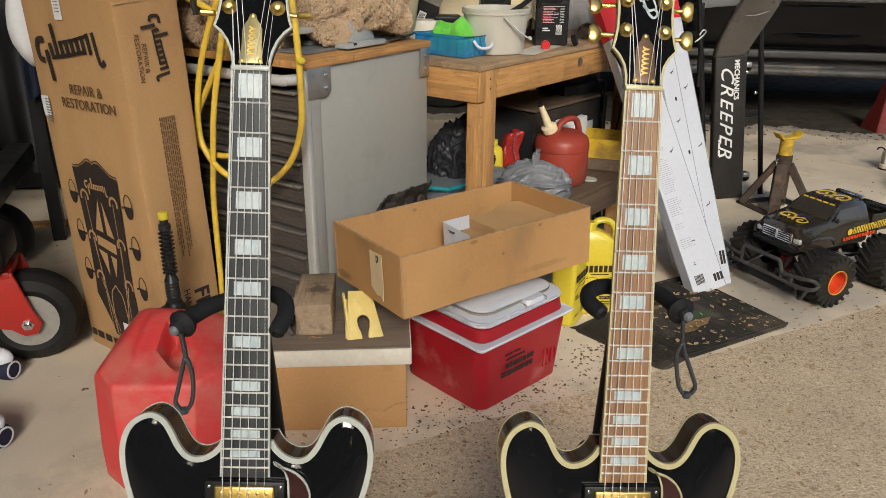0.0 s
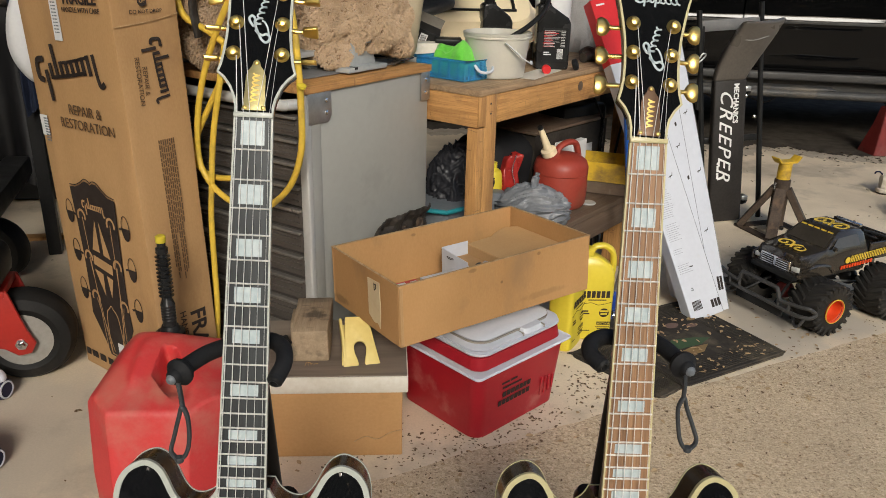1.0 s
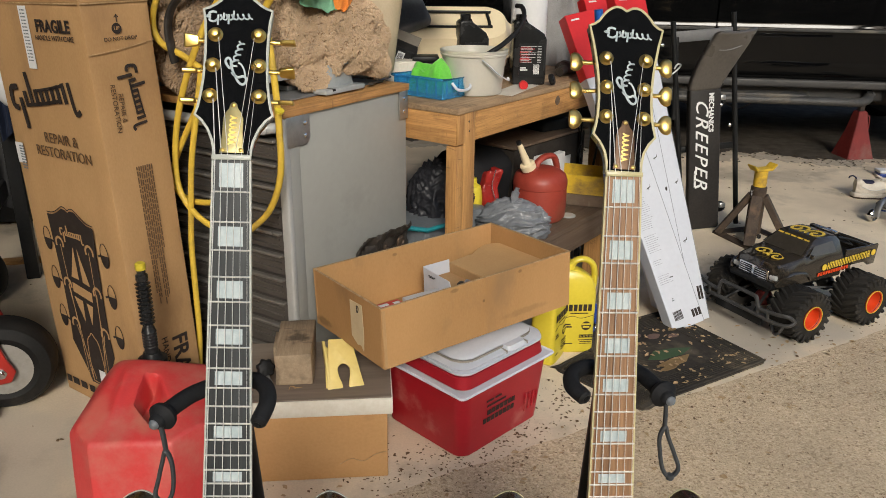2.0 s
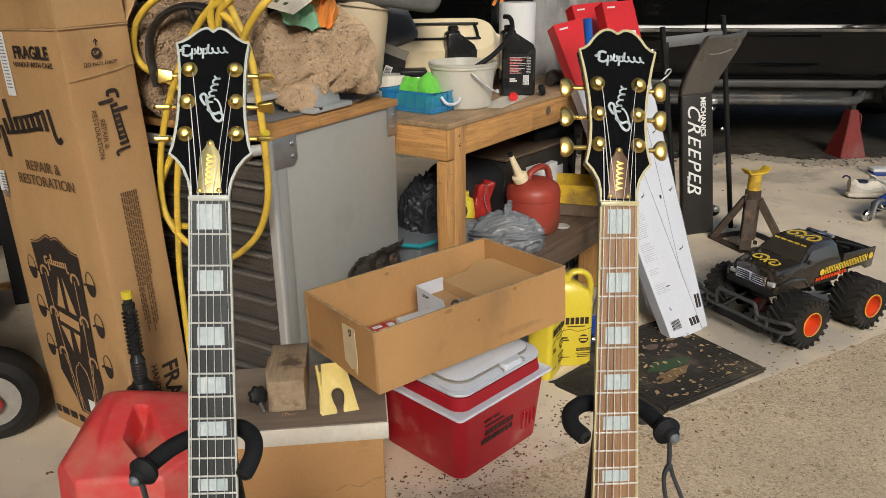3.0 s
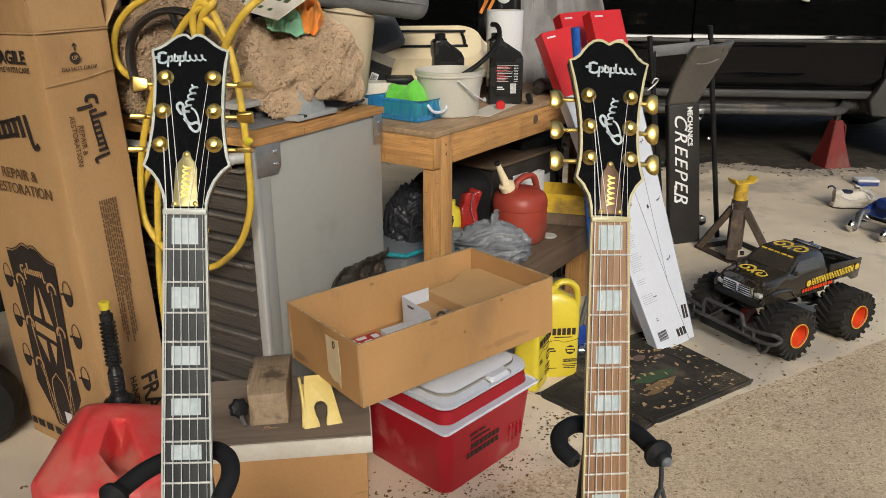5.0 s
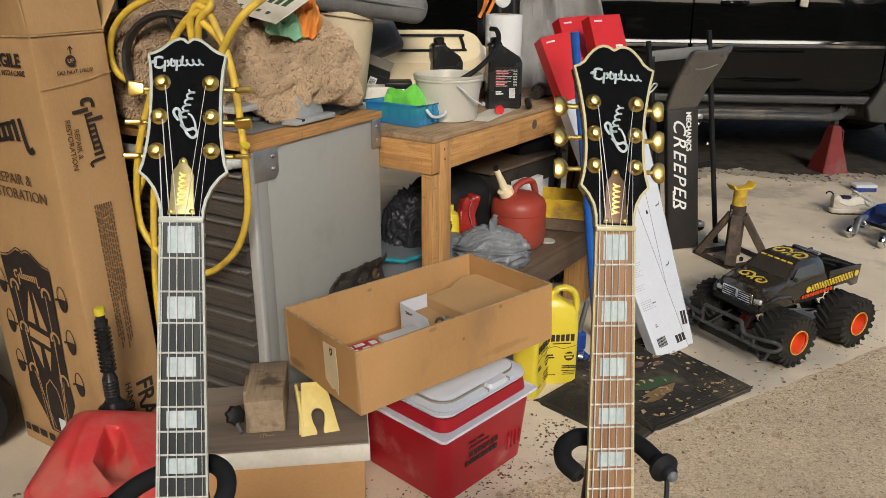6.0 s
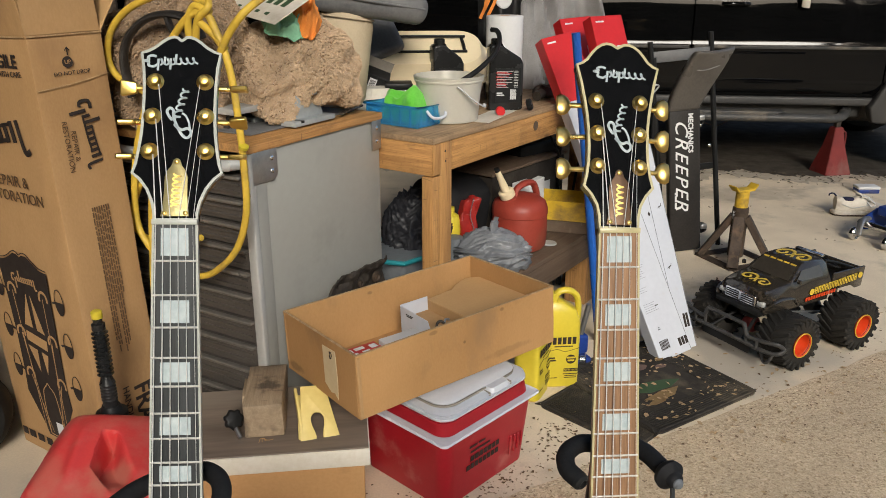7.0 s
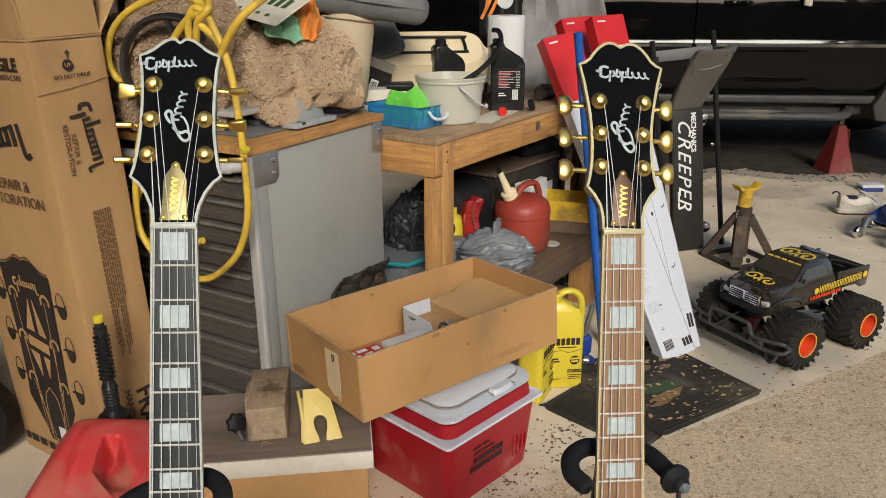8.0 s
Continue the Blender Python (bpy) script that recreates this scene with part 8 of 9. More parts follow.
part("arm", rod(0.009, (0.0, 0.0, 0.10), (0.02, -0.01, 0.22), 12), M_STEEL, bj)
part("caster", lathe([(0.018, -0.012), (0.022, -0.008), (0.022, 0.008), (0.018, 0.012)], 20, m=pose(0.0, -0.02, 0.022, 90, 0, 60)), M_CHROME, bj)
part("base", box(0.06, 0.12, 0.02, (0, 0.03, 0.02), 0.004), M_BLUESTEEL, bj)

# ---- creeper ----
CR = pose(1.372, 3.735, 0.0, -4, -4.8, 6)
cr = thing("mechanics_creeper", CR, "black padded mechanic's creeper standing on end", "creeper")
part("padded_board", rough_up(box(0.155, 0.045, 0.68, (-0.03, 0.0, 0.345), 0.010, 3), 0.002, 6), M_VINYL, cr, "black vinyl board")
pd = box(0.205, 0.05, 0.26, (0, 0, 0.13), 0.016, 4)
bmesh.ops.subdivide_edges(pd, edges=[e for e in pd.edges if e.calc_length() > 0.08], cuts=5, use_grid_fill=True)
for v in pd.verts:
    t = max(0.0, min(1.0, v.co.z / 0.26))
    v.co.z += 0.9 * v.co.x * v.co.x * t
    v.co.x = v.co.x * (0.72 + 0.50 * t) + 0.155 * t ** 1.2
    v.co.y -= 0.08 * t * t - 1.6 * v.co.x * v.co.x * t
part("headrest", pd, M_HEADREST, cr, "flared black vinyl headrest, lightened for light from above", m=T(-0.035, 0.0, 0.678))
part("headrest_seam", tube([(-0.02, -0.058, 0.868), (0.05, -0.062, 0.858), (0.12, -0.058, 0.872)], 0.0022, 6), M_GREYC, cr)
for nm, x0, x1, zt in (("side_tube", 0.160, 0.120, 1.02), ("side_tube", -0.12, -0.17, 1.00)):
    part(nm, rod(0.0125, (x0, 0.03, 0.0), (x1, 0.03, zt), 14), M_BLACKPL, cr, "black steel side tube")
part("cross_bar", box(0.28, 0.012, 0.05, (-0.025, 0.028, 0.93), 0.003), M_DARKVINYL, cr)
part("cross_bar", box(0.26, 0.016, 0.030, (0.0, 0.030, 0.40), 0.003), M_BLACKPL, cr)
part("brace", rod(0.010, (-0.15, 0.03, 0.93), (-0.165, 0.03, 0.55), 10), M_BLACKPL, cr)
part("clip", tube([(-0.20, -0.01, 0.76), (-0.165, -0.012, 0.785), (-0.15, -0.014, 0.805), (-0.165, -0.014, 0.81), (-0.18, -0.012, 0.79)], 0.004, 8), M_STEEL, cr)
for z, x in ((0.09, 0.085), (0.62, 0.075), (0.70, 0.06)):
    cs = part("caster", lathe([(0.020, -0.011), (0.026, -0.008), (0.026, 0.008), (0.020, 0.011)], 20, m=pose(x, 0.055, z, 0, 90, 30)), M_BLACKPL, cr, "small caster wheel")
    part("fork", box(0.03, 0.03, 0.024, (x, 0.036, z + 0.012), 0.004), M_STEEL, cs)
for x, z in ((0.062, 0.60), (0.108, 0.50), (-0.225, 0.90)):
    part("bolt", lathe([(0.008, 0), (0.007, 0.004), (0.002, 0.006)], 12, m=pose(x, 0.016, z, 90)), M_CHROME, cr)
lettering("board_print", "CREEPER", 0.088, M_PRINTW, cr, T(-0.050, -0.0245, 0.430) @ pose(0, 0, 0, 0, 90), "white slanted capitals", shear=0.45, bold=0.0004, squeeze=1.1, spacing=1.18)
lettering("board_print", "MECHANICS", 0.033, M_PRINTW, cr, T(-0.004, -0.0245, 0.575) @ pose(0, 0, 0, 0, 90), bold=0.0012)
part("fine_print", bars([[(0, 0.012), (0.016, 0.03), (0.05, 0.03)]], 0.010, 0, m=T(-0.078, -0.0245, 0.30) @ pose(0, 0, 0, 0, 90)), M_PRINTW, cr, smooth=False)

# ---- axle stands ----
def axle_stand(m, label, body, headm, H, spread):
    a = thing("axle_stand", m, label, "axle stand", group="axle stands")
    part("column", lathe([(0.036, 0.02), (0.036, H * 0.66), (0.030, H * 0.67)], 24), body, a)
    part("ratchet_bar", lathe([(0.030, H * 0.60), (0.030, H * 0.865)], 22), headm, a, "painted inner post")
    part("saddle", prism([(-0.066, 0.022), (-0.063, 0.027), (-0.042, 0.006), (0.042, 0.006), (0.063, 0.027), (0.066, 0.022), (0.044, -0.003), (-0.044, -0.003)], 0.052, 0.0015, m=T(0, -0.026, H * 0.875)), headm, a, "forked saddle")
    for k in range(4):
        an = radians(45 + 90 * k)
        d = Vector((math.cos(an), math.sin(an), 0))
        lg = box(0.050, 0.030, 1.0, (0, 0, 0.5), 0.003, 1)
        top, bot = d * 0.03 + Vector((0, 0, H * 0.55)), d * spread + Vector((0, 0, 0.006))
        v = bot - top
        lg.transform(Matrix.Diagonal((1, 1, v.length, 1)))
        lg.transform(T(*top) @ v.to_track_quat('Z', 'Y').to_matrix().to_4x4())
        part("leg", lg, body, a)
    for k in range(4):
        a0, a1 = radians(45 + 90 * k), radians(135 + 90 * k)
        p, q = Vector((math.cos(a0), math.sin(a0), 0)) * spread, Vector((math.cos(a1), math.sin(a1), 0)) * spread
        mid, dr_ = (p + q) / 2, q - p
        part("foot_bar", box(dr_.length + 0.02, 0.050, 0.006, (0, 0, 0.003), 0.001, 1, m=T(mid.x, mid.y, 0) @ pose(0, 0, 0, 0, 0, math.degrees(math.atan2(dr_.y, dr_.x)))), body, a)
    ch = bmesh.new()
    for i in range(10):
        tube([(-0.036, -0.004, H * 0.62 - i * 0.014), (-0.040, 0.0, H * 0.62 - i * 0.014 - 0.008), (-0.036, 0.004, H * 0.62 - i * 0.014), (-0.033, 0.0, H * 0.62 - i * 0.014 + 0.004)], 0.0015, 5, ch, closed=True, n=2)
    part("pin_chain", ch, M_STEEL, a)
    part("pin", rod(0.006, (-0.03, 0, H * 0.63), (0.045, 0, H * 0.63), 10), M_STEEL, a)
    return a


axle_stand(pose(1.540, 3.600, 0, 0, 0, 20), "rusty brown axle stand with a yellow top", M_RUST, M_YELPAINT, 0.385, 0.155)
rs = thing("axle_stand", pose(2.85, 5.28, 0, 0, 0, 8) @ Matrix.Diagonal((0.66, 0.72, 0.95, 1)), "red pressed-steel axle stand under the truck", "axle stand", group="axle stands")
b = bmesh.new()
lo = [b.verts.new((x * 0.145, y * 0.13, 0.0)) for x, y in ((-1, -1), (1, -1), (1, 1), (-1, 1))]
md = [b.verts.new((x * 0.075, y * 0.07, 0.20)) for x, y in ((-1, -1), (1, -1), (1, 1), (-1, 1))]
hi = [b.verts.new((x * 0.045, y * 0.045, 0.33)) for x, y in ((-1, -1), (1, -1), (1, 1), (-1, 1))]
for p, q in ((lo, md), (md, hi)):
    for i in range(4):
        b.faces.new((p[i], p[(i + 1) % 4], q[(i + 1) % 4], q[i]))
b.faces.new(hi)
bmesh.ops.recalc_face_normals(b, faces=b.faces)
bmesh.ops.bevel(b, geom=b.edges[:], offset=0.006, segments=2, affect='EDGES')
part("frame", b, M_REDSTEEL, rs)
part("ratchet_post", box(0.05, 0.05, 0.07, (0, 0, 0.355), 0.006), M_DARKPART, rs)
part("handle", tube([(0.06, -0.02, 0.30), (0.085, -0.03, 0.29), (0.092, -0.035, 0.24), (0.085, -0.04, 0.20), (0.07, -0.04, 0.195)], 0.006, 8), M_REDSTEEL, rs)
part("collar", box(0.11, 0.11, 0.03, (0, 0, 0.205), 0.006), M_REDSTEEL, rs)

# ---- toy monster truck ----
RC = pose(1.381, 2.763, 0.0, 0, 0, 206.8)
rct = thing("toy_monster_truck", RC, "black radio-controlled toy monster truck with orange wheels", "toy truck")
WR, WW = 0.094, 0.122


def rc_wheel(x, y):
    s = 1 if y > 0 else -1
    b = lathe([(0.040, -WW / 2 + 0.006), (0.064, -WW / 2), (WR - 0.012, -WW / 2 + 0.006), (WR - 0.004, -WW / 2 + 0.022), (WR - 0.002, 0), (WR - 0.004, WW / 2 - 0.022), (WR - 0.012, WW / 2 - 0.006), (0.064, WW / 2), (0.040, WW / 2 - 0.006)], 40, cap=False)
    m = pose(x, y, WR, -90 * s)
    b.transform(m)
    ty = part("tyre", b, M_RUBBER, rct, "chunky black tyre")
    lg = bmesh.new()
    for k in range(20):
        for side in (-1, 1):
            a = 360 * (k + (0.5 if side > 0 else 0)) / 20
            mm = m @ pose(0, 0, 0, 0, 0, a) @ T(WR - 0.0065, 0, side * WW * 0.24) @ pose(0, 0, 0, 30 * side)
            box(0.011, 0.012, WW * 0.56, (0, 0, 0), 0.003, 1, lg, mm)
            mm = m @ pose(0, 0, 0, 0, 0, a + 6 * side) @ T(WR - 0.020, 0, side * (WW / 2 - 0.004))
            box(0.026, 0.010, 0.012, (0, 0, 0), 0.003, 1, lg, mm)
    tagged(part("tread", lg, M_RUBBER, ty), kind="stuff")
    off = m @ T(0, 0, WW / 2 - 0.0525)
    part("rim", lathe([(0.014, 0.012), (0.030, 0.010), (0.036, 0.02), (0.038, 0.044), (0.0425, 0.0475), (0.0435, 0.0515), (0.0405, 0.0525), (0.038, 0.050)], 32, m=off, cap=False), M_RCORANGE, ty, "deep orange rim")
    part("rim_edge", lathe([(0.0425, 0.0500), (0.0445, 0.0525), (0.0435, 0.0545), (0.0415, 0.0540)], 32, m=off, cap=False), M_RCYEL, ty, "yellow rim edge")
    part("hub", lathe([(0.036, 0.006), (0.030, 0.009), (0.012, 0.010), (0.010, 0.016), (0.003, 0.017)], 24, m=off), M_RCORANGE, ty)


for x in (0.158, -0.162):
    for y in (0.148, -0.148):
        rc_wheel(x, y)
# shell: lower body, cab, bed
def slab(name, secs, mat, label=""):
    """A body skinned through cross sections (x, half width, low z, high z)."""
    b = bmesh.new()
    rings = []
    for x, w, z0, z1, tw in secs:
        rings.append([b.verts.new(q) for q in ((x, w, z0), (x, w * 1.02, z0 + (z1 - z0) * 0.55), (x, tw, z1 - 0.004), (x, tw * 0.93, z1), (x, -tw * 0.93, z1), (x, -tw, z1 - 0.004), (x, -w * 1.02, z0 + (z1 - z0) * 0.55), (x, -w, z0))])
    for p, q in zip(rings, rings[1:]):
        for i in range(8):
            b.faces.new((p[i], p[(i + 1) % 8], q[(i + 1) % 8], q[i]))
    b.faces.new(rings[0])
    b.faces.new(rings[-1])
    bmesh.ops.recalc_face_normals(b, faces=b.faces)
    return part(name, b, mat, rct, label)


slab("hood", [(0.238, 0.080, 0.185, 0.238, 0.074), (0.225, 0.098, 0.178, 0.254, 0.086), (0.18, 0.104, 0.180, 0.260, 0.094), (0.118, 0.106, 0.178, 0.268, 0.098)], M_RCBODY, "dusty black bonnet")
slab("cab", [(0.120, 0.106, 0.178, 0.268, 0.098), (0.108, 0.106, 0.178, 0.272, 0.094), (0.062, 0.106, 0.178, 0.310, 0.082), (0.044, 0.106, 0.178, 0.3205, 0.078), (0.0, 0.106, 0.178, 0.3235, 0.077), (-0.068, 0.106, 0.178, 0.321, 0.076), (-0.084, 0.106, 0.178, 0.308, 0.079)], M_RCBODY, "dusty black cab")
for sy in (-1, 1):
    part("bed_side", prism([(-0.100, 0.190), (-0.125, 0.206), (-0.21, 0.206), (-0.235, 0.190), (-0.270, 0.192), (-0.278, 0.268), (-0.100, 0.270)], 0.008, 0.002, m=T(0, 0.098 if sy > 0 else -0.106, 0)), M_RCBODY, rct, "black bed side")
    part("roll_bar", tube([(-0.088, sy * 0.07, 0.310), (-0.16, sy * 0.07, 0.290), (-0.255, sy * 0.075, 0.255)], 0.0045, 8), M_BLACKPL, rct)
    part("wheel_flare", tube([(0.075, sy * 0.106, 0.188), (0.10, sy * 0.110, 0.212), (0.165, sy * 0.112, 0.224), (0.225, sy * 0.110, 0.212), (0.240, sy * 0.098, 0.19)], 0.006, 8), M_RCBODY, rct)
    part("mirror", box(0.012, 0.014, 0.016, (0.100, sy * 0.118, 0.280), 0.004), M_RCBODY, rct)
    part("side_window", prism([(0.095, 0.272), (0.056, 0.306), (-0.040, 0.312), (-0.048, 0.270)], 0.001, m=T(0, 0.1015 if sy > 0 else -0.1025, 0.0) @ T(0, 0, 0.27) @ pose(0, 0, 0, 24 * sy) @ T(0, 0, -0.27)), M_RCGLASS, rct, "dark side window", smooth=False)
part("tailgate", box(0.008, 0.205, 0.065, (-0.274, 0, 0.228), 0.002), M_RCBODY, rct)
part("bed_floor", box(0.165, 0.20, 0.006, (-0.185, 0, 0.212)), M_BLACKPL, rct)
part("bed_rail", tube([(-0.11, -0.06, 0.290), (-0.19, 0.06, 0.262), (-0.26, -0.05, 0.255)], 0.004, 8, n=1), M_BLACKPL, rct)
part("bed_rail", tube([(-0.11, 0.06, 0.290), (-0.19, -0.06, 0.262), (-0.26, 0.05, 0.255)], 0.004, 8, n=1), M_BLACKPL, rct)
part("light_bar", box(0.02, 0.11, 0.016, (-0.096, 0, 0.318), 0.004), M_CHROME, rct)
part("windscreen", prism([(-0.082, 0.0), (0.082, 0.0), (0.070, 0.064), (-0.070, 0.064)], 0.001, m=T(0.1105, 0, 0.2735) @ pose(0, 0, 0, 0, 0, 90) @ pose(0, 0, 0, -51)), M_RCGLASS, rct, "dusty raked windscreen", smooth=False)
part("grille", box(0.008, 0.132, 0.042, (0.241, 0, 0.214), 0.005, 3), M_CHROME, rct, "chrome grille")
for sy in (-1, 1):
    gm = part("grille_mesh", box(0.004, 0.054, 0.032, (0.2445, sy * 0.032, 0.214), 0.002), M_BLACKPL, rct)
    for k in range(4):
        part("grille_bar", box(0.002, 0.052, 0.0022, (0.2470, sy * 0.032, 0.2025 + 0.0077 * k)), M_CHROME, gm, smooth=False)
    part("headlight", box(0.014, 0.030, 0.018, (0.233, sy * 0.082, 0.212), 0.005, 3), M_GREYLT, rct, "pale moulded headlight")
part("front_bumper", box(0.03, 0.19, 0.020, (0.240, 0, 0.182), 0.006), M_BLACKPL, rct)
half = [(0.250, 0.208, 0.100), (0.276, 0.204, 0.120), (0.292, 0.165, 0.118), (0.297, 0.108, 0.114), (0.299, 0.092, 0.122), (0.300, 0.080, 0.150), (0.301, 0.060, 0.154)]
part("bull_bar", tube(half + [(x, -y, z) for x, y, z in half[::-1]], 0.0070, 10, n=4), M_TUBEGREY, rct, "black tube bumper with a raised middle")
half = [(0.250, 0.210, 0.100), (0.272, 0.206, 0.088), (0.290, 0.165, 0.084), (0.297, 0.090, 0.088), (0.300, 0.0, 0.090)]
part("bull_bar", tube(half + [(x, -y, z) for x, y, z in half[-2::-1]], 0.0070, 10, n=4), M_TUBEGREY, rct, "black tube bumper")
for y in (-0.135, -0.090, 0.090, 0.135):
    part("bull_bar_upright", rod(0.0055, (0.296, y, 0.084), (0.297, y, 0.120), 8), M_TUBEGREY, rct)
part("skid_plate", box(0.010, 0.21, 0.040, (0.286, 0, 0.068), 0.004), M_BLACKPL, rct)
for sy in (-1, 1):
    part("bull_bar_hoop", tube([(0.275, sy * 0.190, 0.086), (0.285, sy * 0.180, 0.052), (0.276, sy * 0.155, 0.040), (0.262, sy * 0.130, 0.060)], 0.0052, 8), M_TUBEGREY, rct)
    part("bumper_arm", rod(0.006, (0.290, sy * 0.07, 0.086), (0.200, sy * 0.04, 0.135), 8), M_BLACKPL, rct)
part("chassis", box(0.40, 0.07, 0.035, (0, 0, 0.140), 0.02), M_BLACKPL, rct)
for x in (0.165, -0.165):
    part("axle", rod(0.016, (x, -0.11, WR), (x, 0.11, WR), 12), M_BLACKPL, rct)
    part("gear_housing", blob(0.032, 3, (1, 1, 1), (x, 0, WR)), M_REDSTEEL if x > 0 else M_BLACKPL, rct)
    for sy in (-1, 1):
        part("damper", rod(0.009, (x - 0.02, sy * 0.075, WR + 0.01), (x - 0.04, sy * 0.05, 0.182), 10), M_DARKPART, rct)
        part("link", rod(0.004, (x, sy * 0.06, WR), (0, sy * 0.03, 0.115), 8), M_STEEL, rct)
# decals as plain yellow shapes
dc = bmesh.new()
for i in range(13):
    x, z = 0.052 - i * 0.0176, 0.220 + i * 0.0010
    box(0.0042, 0.0008, 0.026, (x + 0.0046, 0, z), 0, 1, dc)
    box(0.0042, 0.0008, 0.026, (x - 0.0046, 0, z), 0, 1, dc)
    box(0.0090, 0.0008, 0.0048, (x, 0, z + (0.0105 if i % 3 else 0.0)), 0, 1, dc)
for x, z in ((0.074, 0.218), (-0.186, 0.234)):
    lathe([(0.012, -0.0004), (0.012, 0.0004)], 14, dc, pose(x, 0, z, 90))
part("side_decal", dc, M_RCYEL, rct, "row of yellow decal blocks", m=T(-0.062, 0.1105, 0.006), smooth=False)
dc = bmesh.new()
for i in range(12):
    box(0.0100, 0.0008, 0.013, (0.055 - i * 0.0135, 0, 0.197 + i * 0.0006), 0, 1, dc)
part("side_decal", dc, M_RCORANGE, rct, "row of orange decal blocks", m=T(-0.02, 0.1095, 0.002), smooth=False)
for (x, y, z, tl) in ((0.168, 0.0, 0.2665, 4), (-0.012, 0.0, 0.3250, 0)):
    dq = bmesh.new()
    for sy in (-1, 1):
        loop = [(0.0, -0.004), (0.010, 0.010), (0.028, 0.013), (0.043, 0.004), (0.041, -0.009), (0.027, -0.012), (0.019, -0.004), (0.027, 0.003)]
        stroke([(sy * x, z) for x, z in loop], 0.0030, dq, n=4)
    stroke([(-0.010, -0.014), (0.0, -0.004), (0.010, -0.014)], 0.0030, dq, n=3)
    dq.transform(Matrix.Diagonal((1.15, 1, 1.9, 1)) if z < 0.3 else Matrix.Diagonal((1.35, 1, 2.3, 1)))
    dq.transform(T(x, y, z) @ pose(0, 0, 0, 0, tl, 90) @ pose(0, 0, 0, -90))
    part("curled_decal", dq, M_RCYEL, rct, "curled yellow decal", smooth=False)
dc = bmesh.new()
for i in range(5):
    box(0.0006, 0.022, 0.006, (0, -0.056 + i * 0.028, 0), 0, 1, dc)
part("screen_band", dc, M_RCYEL, rct, m=T(0.0605, 0, 0.3155) @ pose(0, 0, 0, 0, -51), smooth=False)

# ---- shoe, small box, trolley jack ----
so = thing("sneaker", pose(2.52, 4.30, 0.0, 0, 0, -4), "worn white leather sneaker with a navy lining", "shoe")
def shoe_body(stations, m=22):
    """Rounded sections along the foot: x, half width, floor, top, squareness."""
    b = bmesh.new()
    rings = []
    for x, w, z0, h, k in stations:
        ring = []
        for i in range(m):
            a = 2 * math.pi * i / m
            c, s_ = math.cos(a), math.sin(a)
            q = (abs(c) ** k + abs(s_) ** k) ** (-1 / k)
            ring.append(b.verts.new((x, w * c * q, (z0 + h) / 2 + (h - z0) / 2 * s_ * q)))
        rings.append(ring)
    for p, q in zip(rings, rings[1:]):
        for i in range(m):
            b.faces.new((p[i], p[(i + 1) % m], q[(i + 1) % m], q[i]))
    b.faces.new(rings[0])
    b.faces.new(rings[-1])
    bmesh.ops.recalc_face_normals(b, faces=b.faces)
    return b


part("upper", rough_up(shoe_body([(0.150, 0.016, 0.022, 0.040, 2.2), (0.138, 0.034, 0.018, 0.056, 2.4), (0.105, 0.047, 0.016, 0.066, 2.6), (0.06, 0.048, 0.016, 0.076, 2.3), (0.02, 0.044, 0.016, 0.098, 2.1), (-0.01, 0.041, 0.016, 0.112, 2.1), (-0.03, 0.040, 0.016, 0.108, 2.6), (-0.065, 0.039, 0.016, 0.088, 3.2), (-0.095, 0.038, 0.016, 0.092, 3.2), (-0.125, 0.034, 0.016, 0.112, 2.8), (-0.142, 0.024, 0.020, 0.110, 2.4)]), 0.0025, 22), M_SHOE, so)
sole = [(0.160, 0.0), (0.143, 0.036), (0.090, 0.053), (0.02, 0.047), (-0.05, 0.043), (-0.11, 0.046), (-0.150, 0.030), (-0.158, 0.0)]
sole = sole + [(x, -y) for x, y in sole[-2:0:-1]]
part("sole", prism(sole, 0.022, 0.005, m=pose(0, 0, 0.030, -90)), M_SHOE, so, "thick scuffed midsole")
part("outsole", prism([(x * 0.985, y * 0.97) for x, y in sole], 0.009, 0.002, m=pose(0, 0, 0.0092, -90)), M_RUST, so, "dark worn tread")
part("lining", blob(0.03, 3, (1.75, 1.02, 0.36), (-0.080, 0, 0.090)), M_NAVY, so, "navy collar lining")
part("tongue", rough_up(box(0.075, 0.046, 0.009, (0, 0, 0), 0.004, m=pose(-0.012, 0, 0.118, 0, 28)), 0.002, 30), M_SHOE, so)
for sy in (-1, 1):
    part("eyestay", tube([(0.062, sy * 0.030, 0.074), (0.03, sy * 0.032, 0.090), (0.0, sy * 0.031, 0.108), (-0.022, sy * 0.034, 0.108)], 0.008, 8, flat=0.45), M_SHOE, so)
    part("side_stripe", tube([(-0.12, sy * 0.037, 0.070), (-0.06, sy * 0.041, 0.050), (0.0, sy * 0.044, 0.062), (0.04, sy * 0.044, 0.070)], 0.005, 8, flat=0.4), M_GREYLT, so)
for i in range(5):
    x, z = 0.056 - i * 0.016, 0.082 + i * 0.0078
    part("lace", tube([(x, -0.034, z - 0.006), (x - 0.003, -0.012, z + 0.005), (x + 0.004, 0.012, z + 0.006), (x, 0.034, z - 0.006)], 0.0032, 6), M_PAPER, so)
part("lace_loop", tube([(0.0, -0.03, 0.118), (0.02, -0.052, 0.108), (0.05, -0.060, 0.075), (0.035, -0.056, 0.060), (0.012, -0.045, 0.088)], 0.003, 6), M_PAPER, so)
part("heel_tab", tube([(-0.140, 0, 0.108), (-0.160, 0, 0.122), (-0.176, 0.004, 0.118), (-0.178, 0.008, 0.108)], 0.0045, 6), M_NAVY, so)
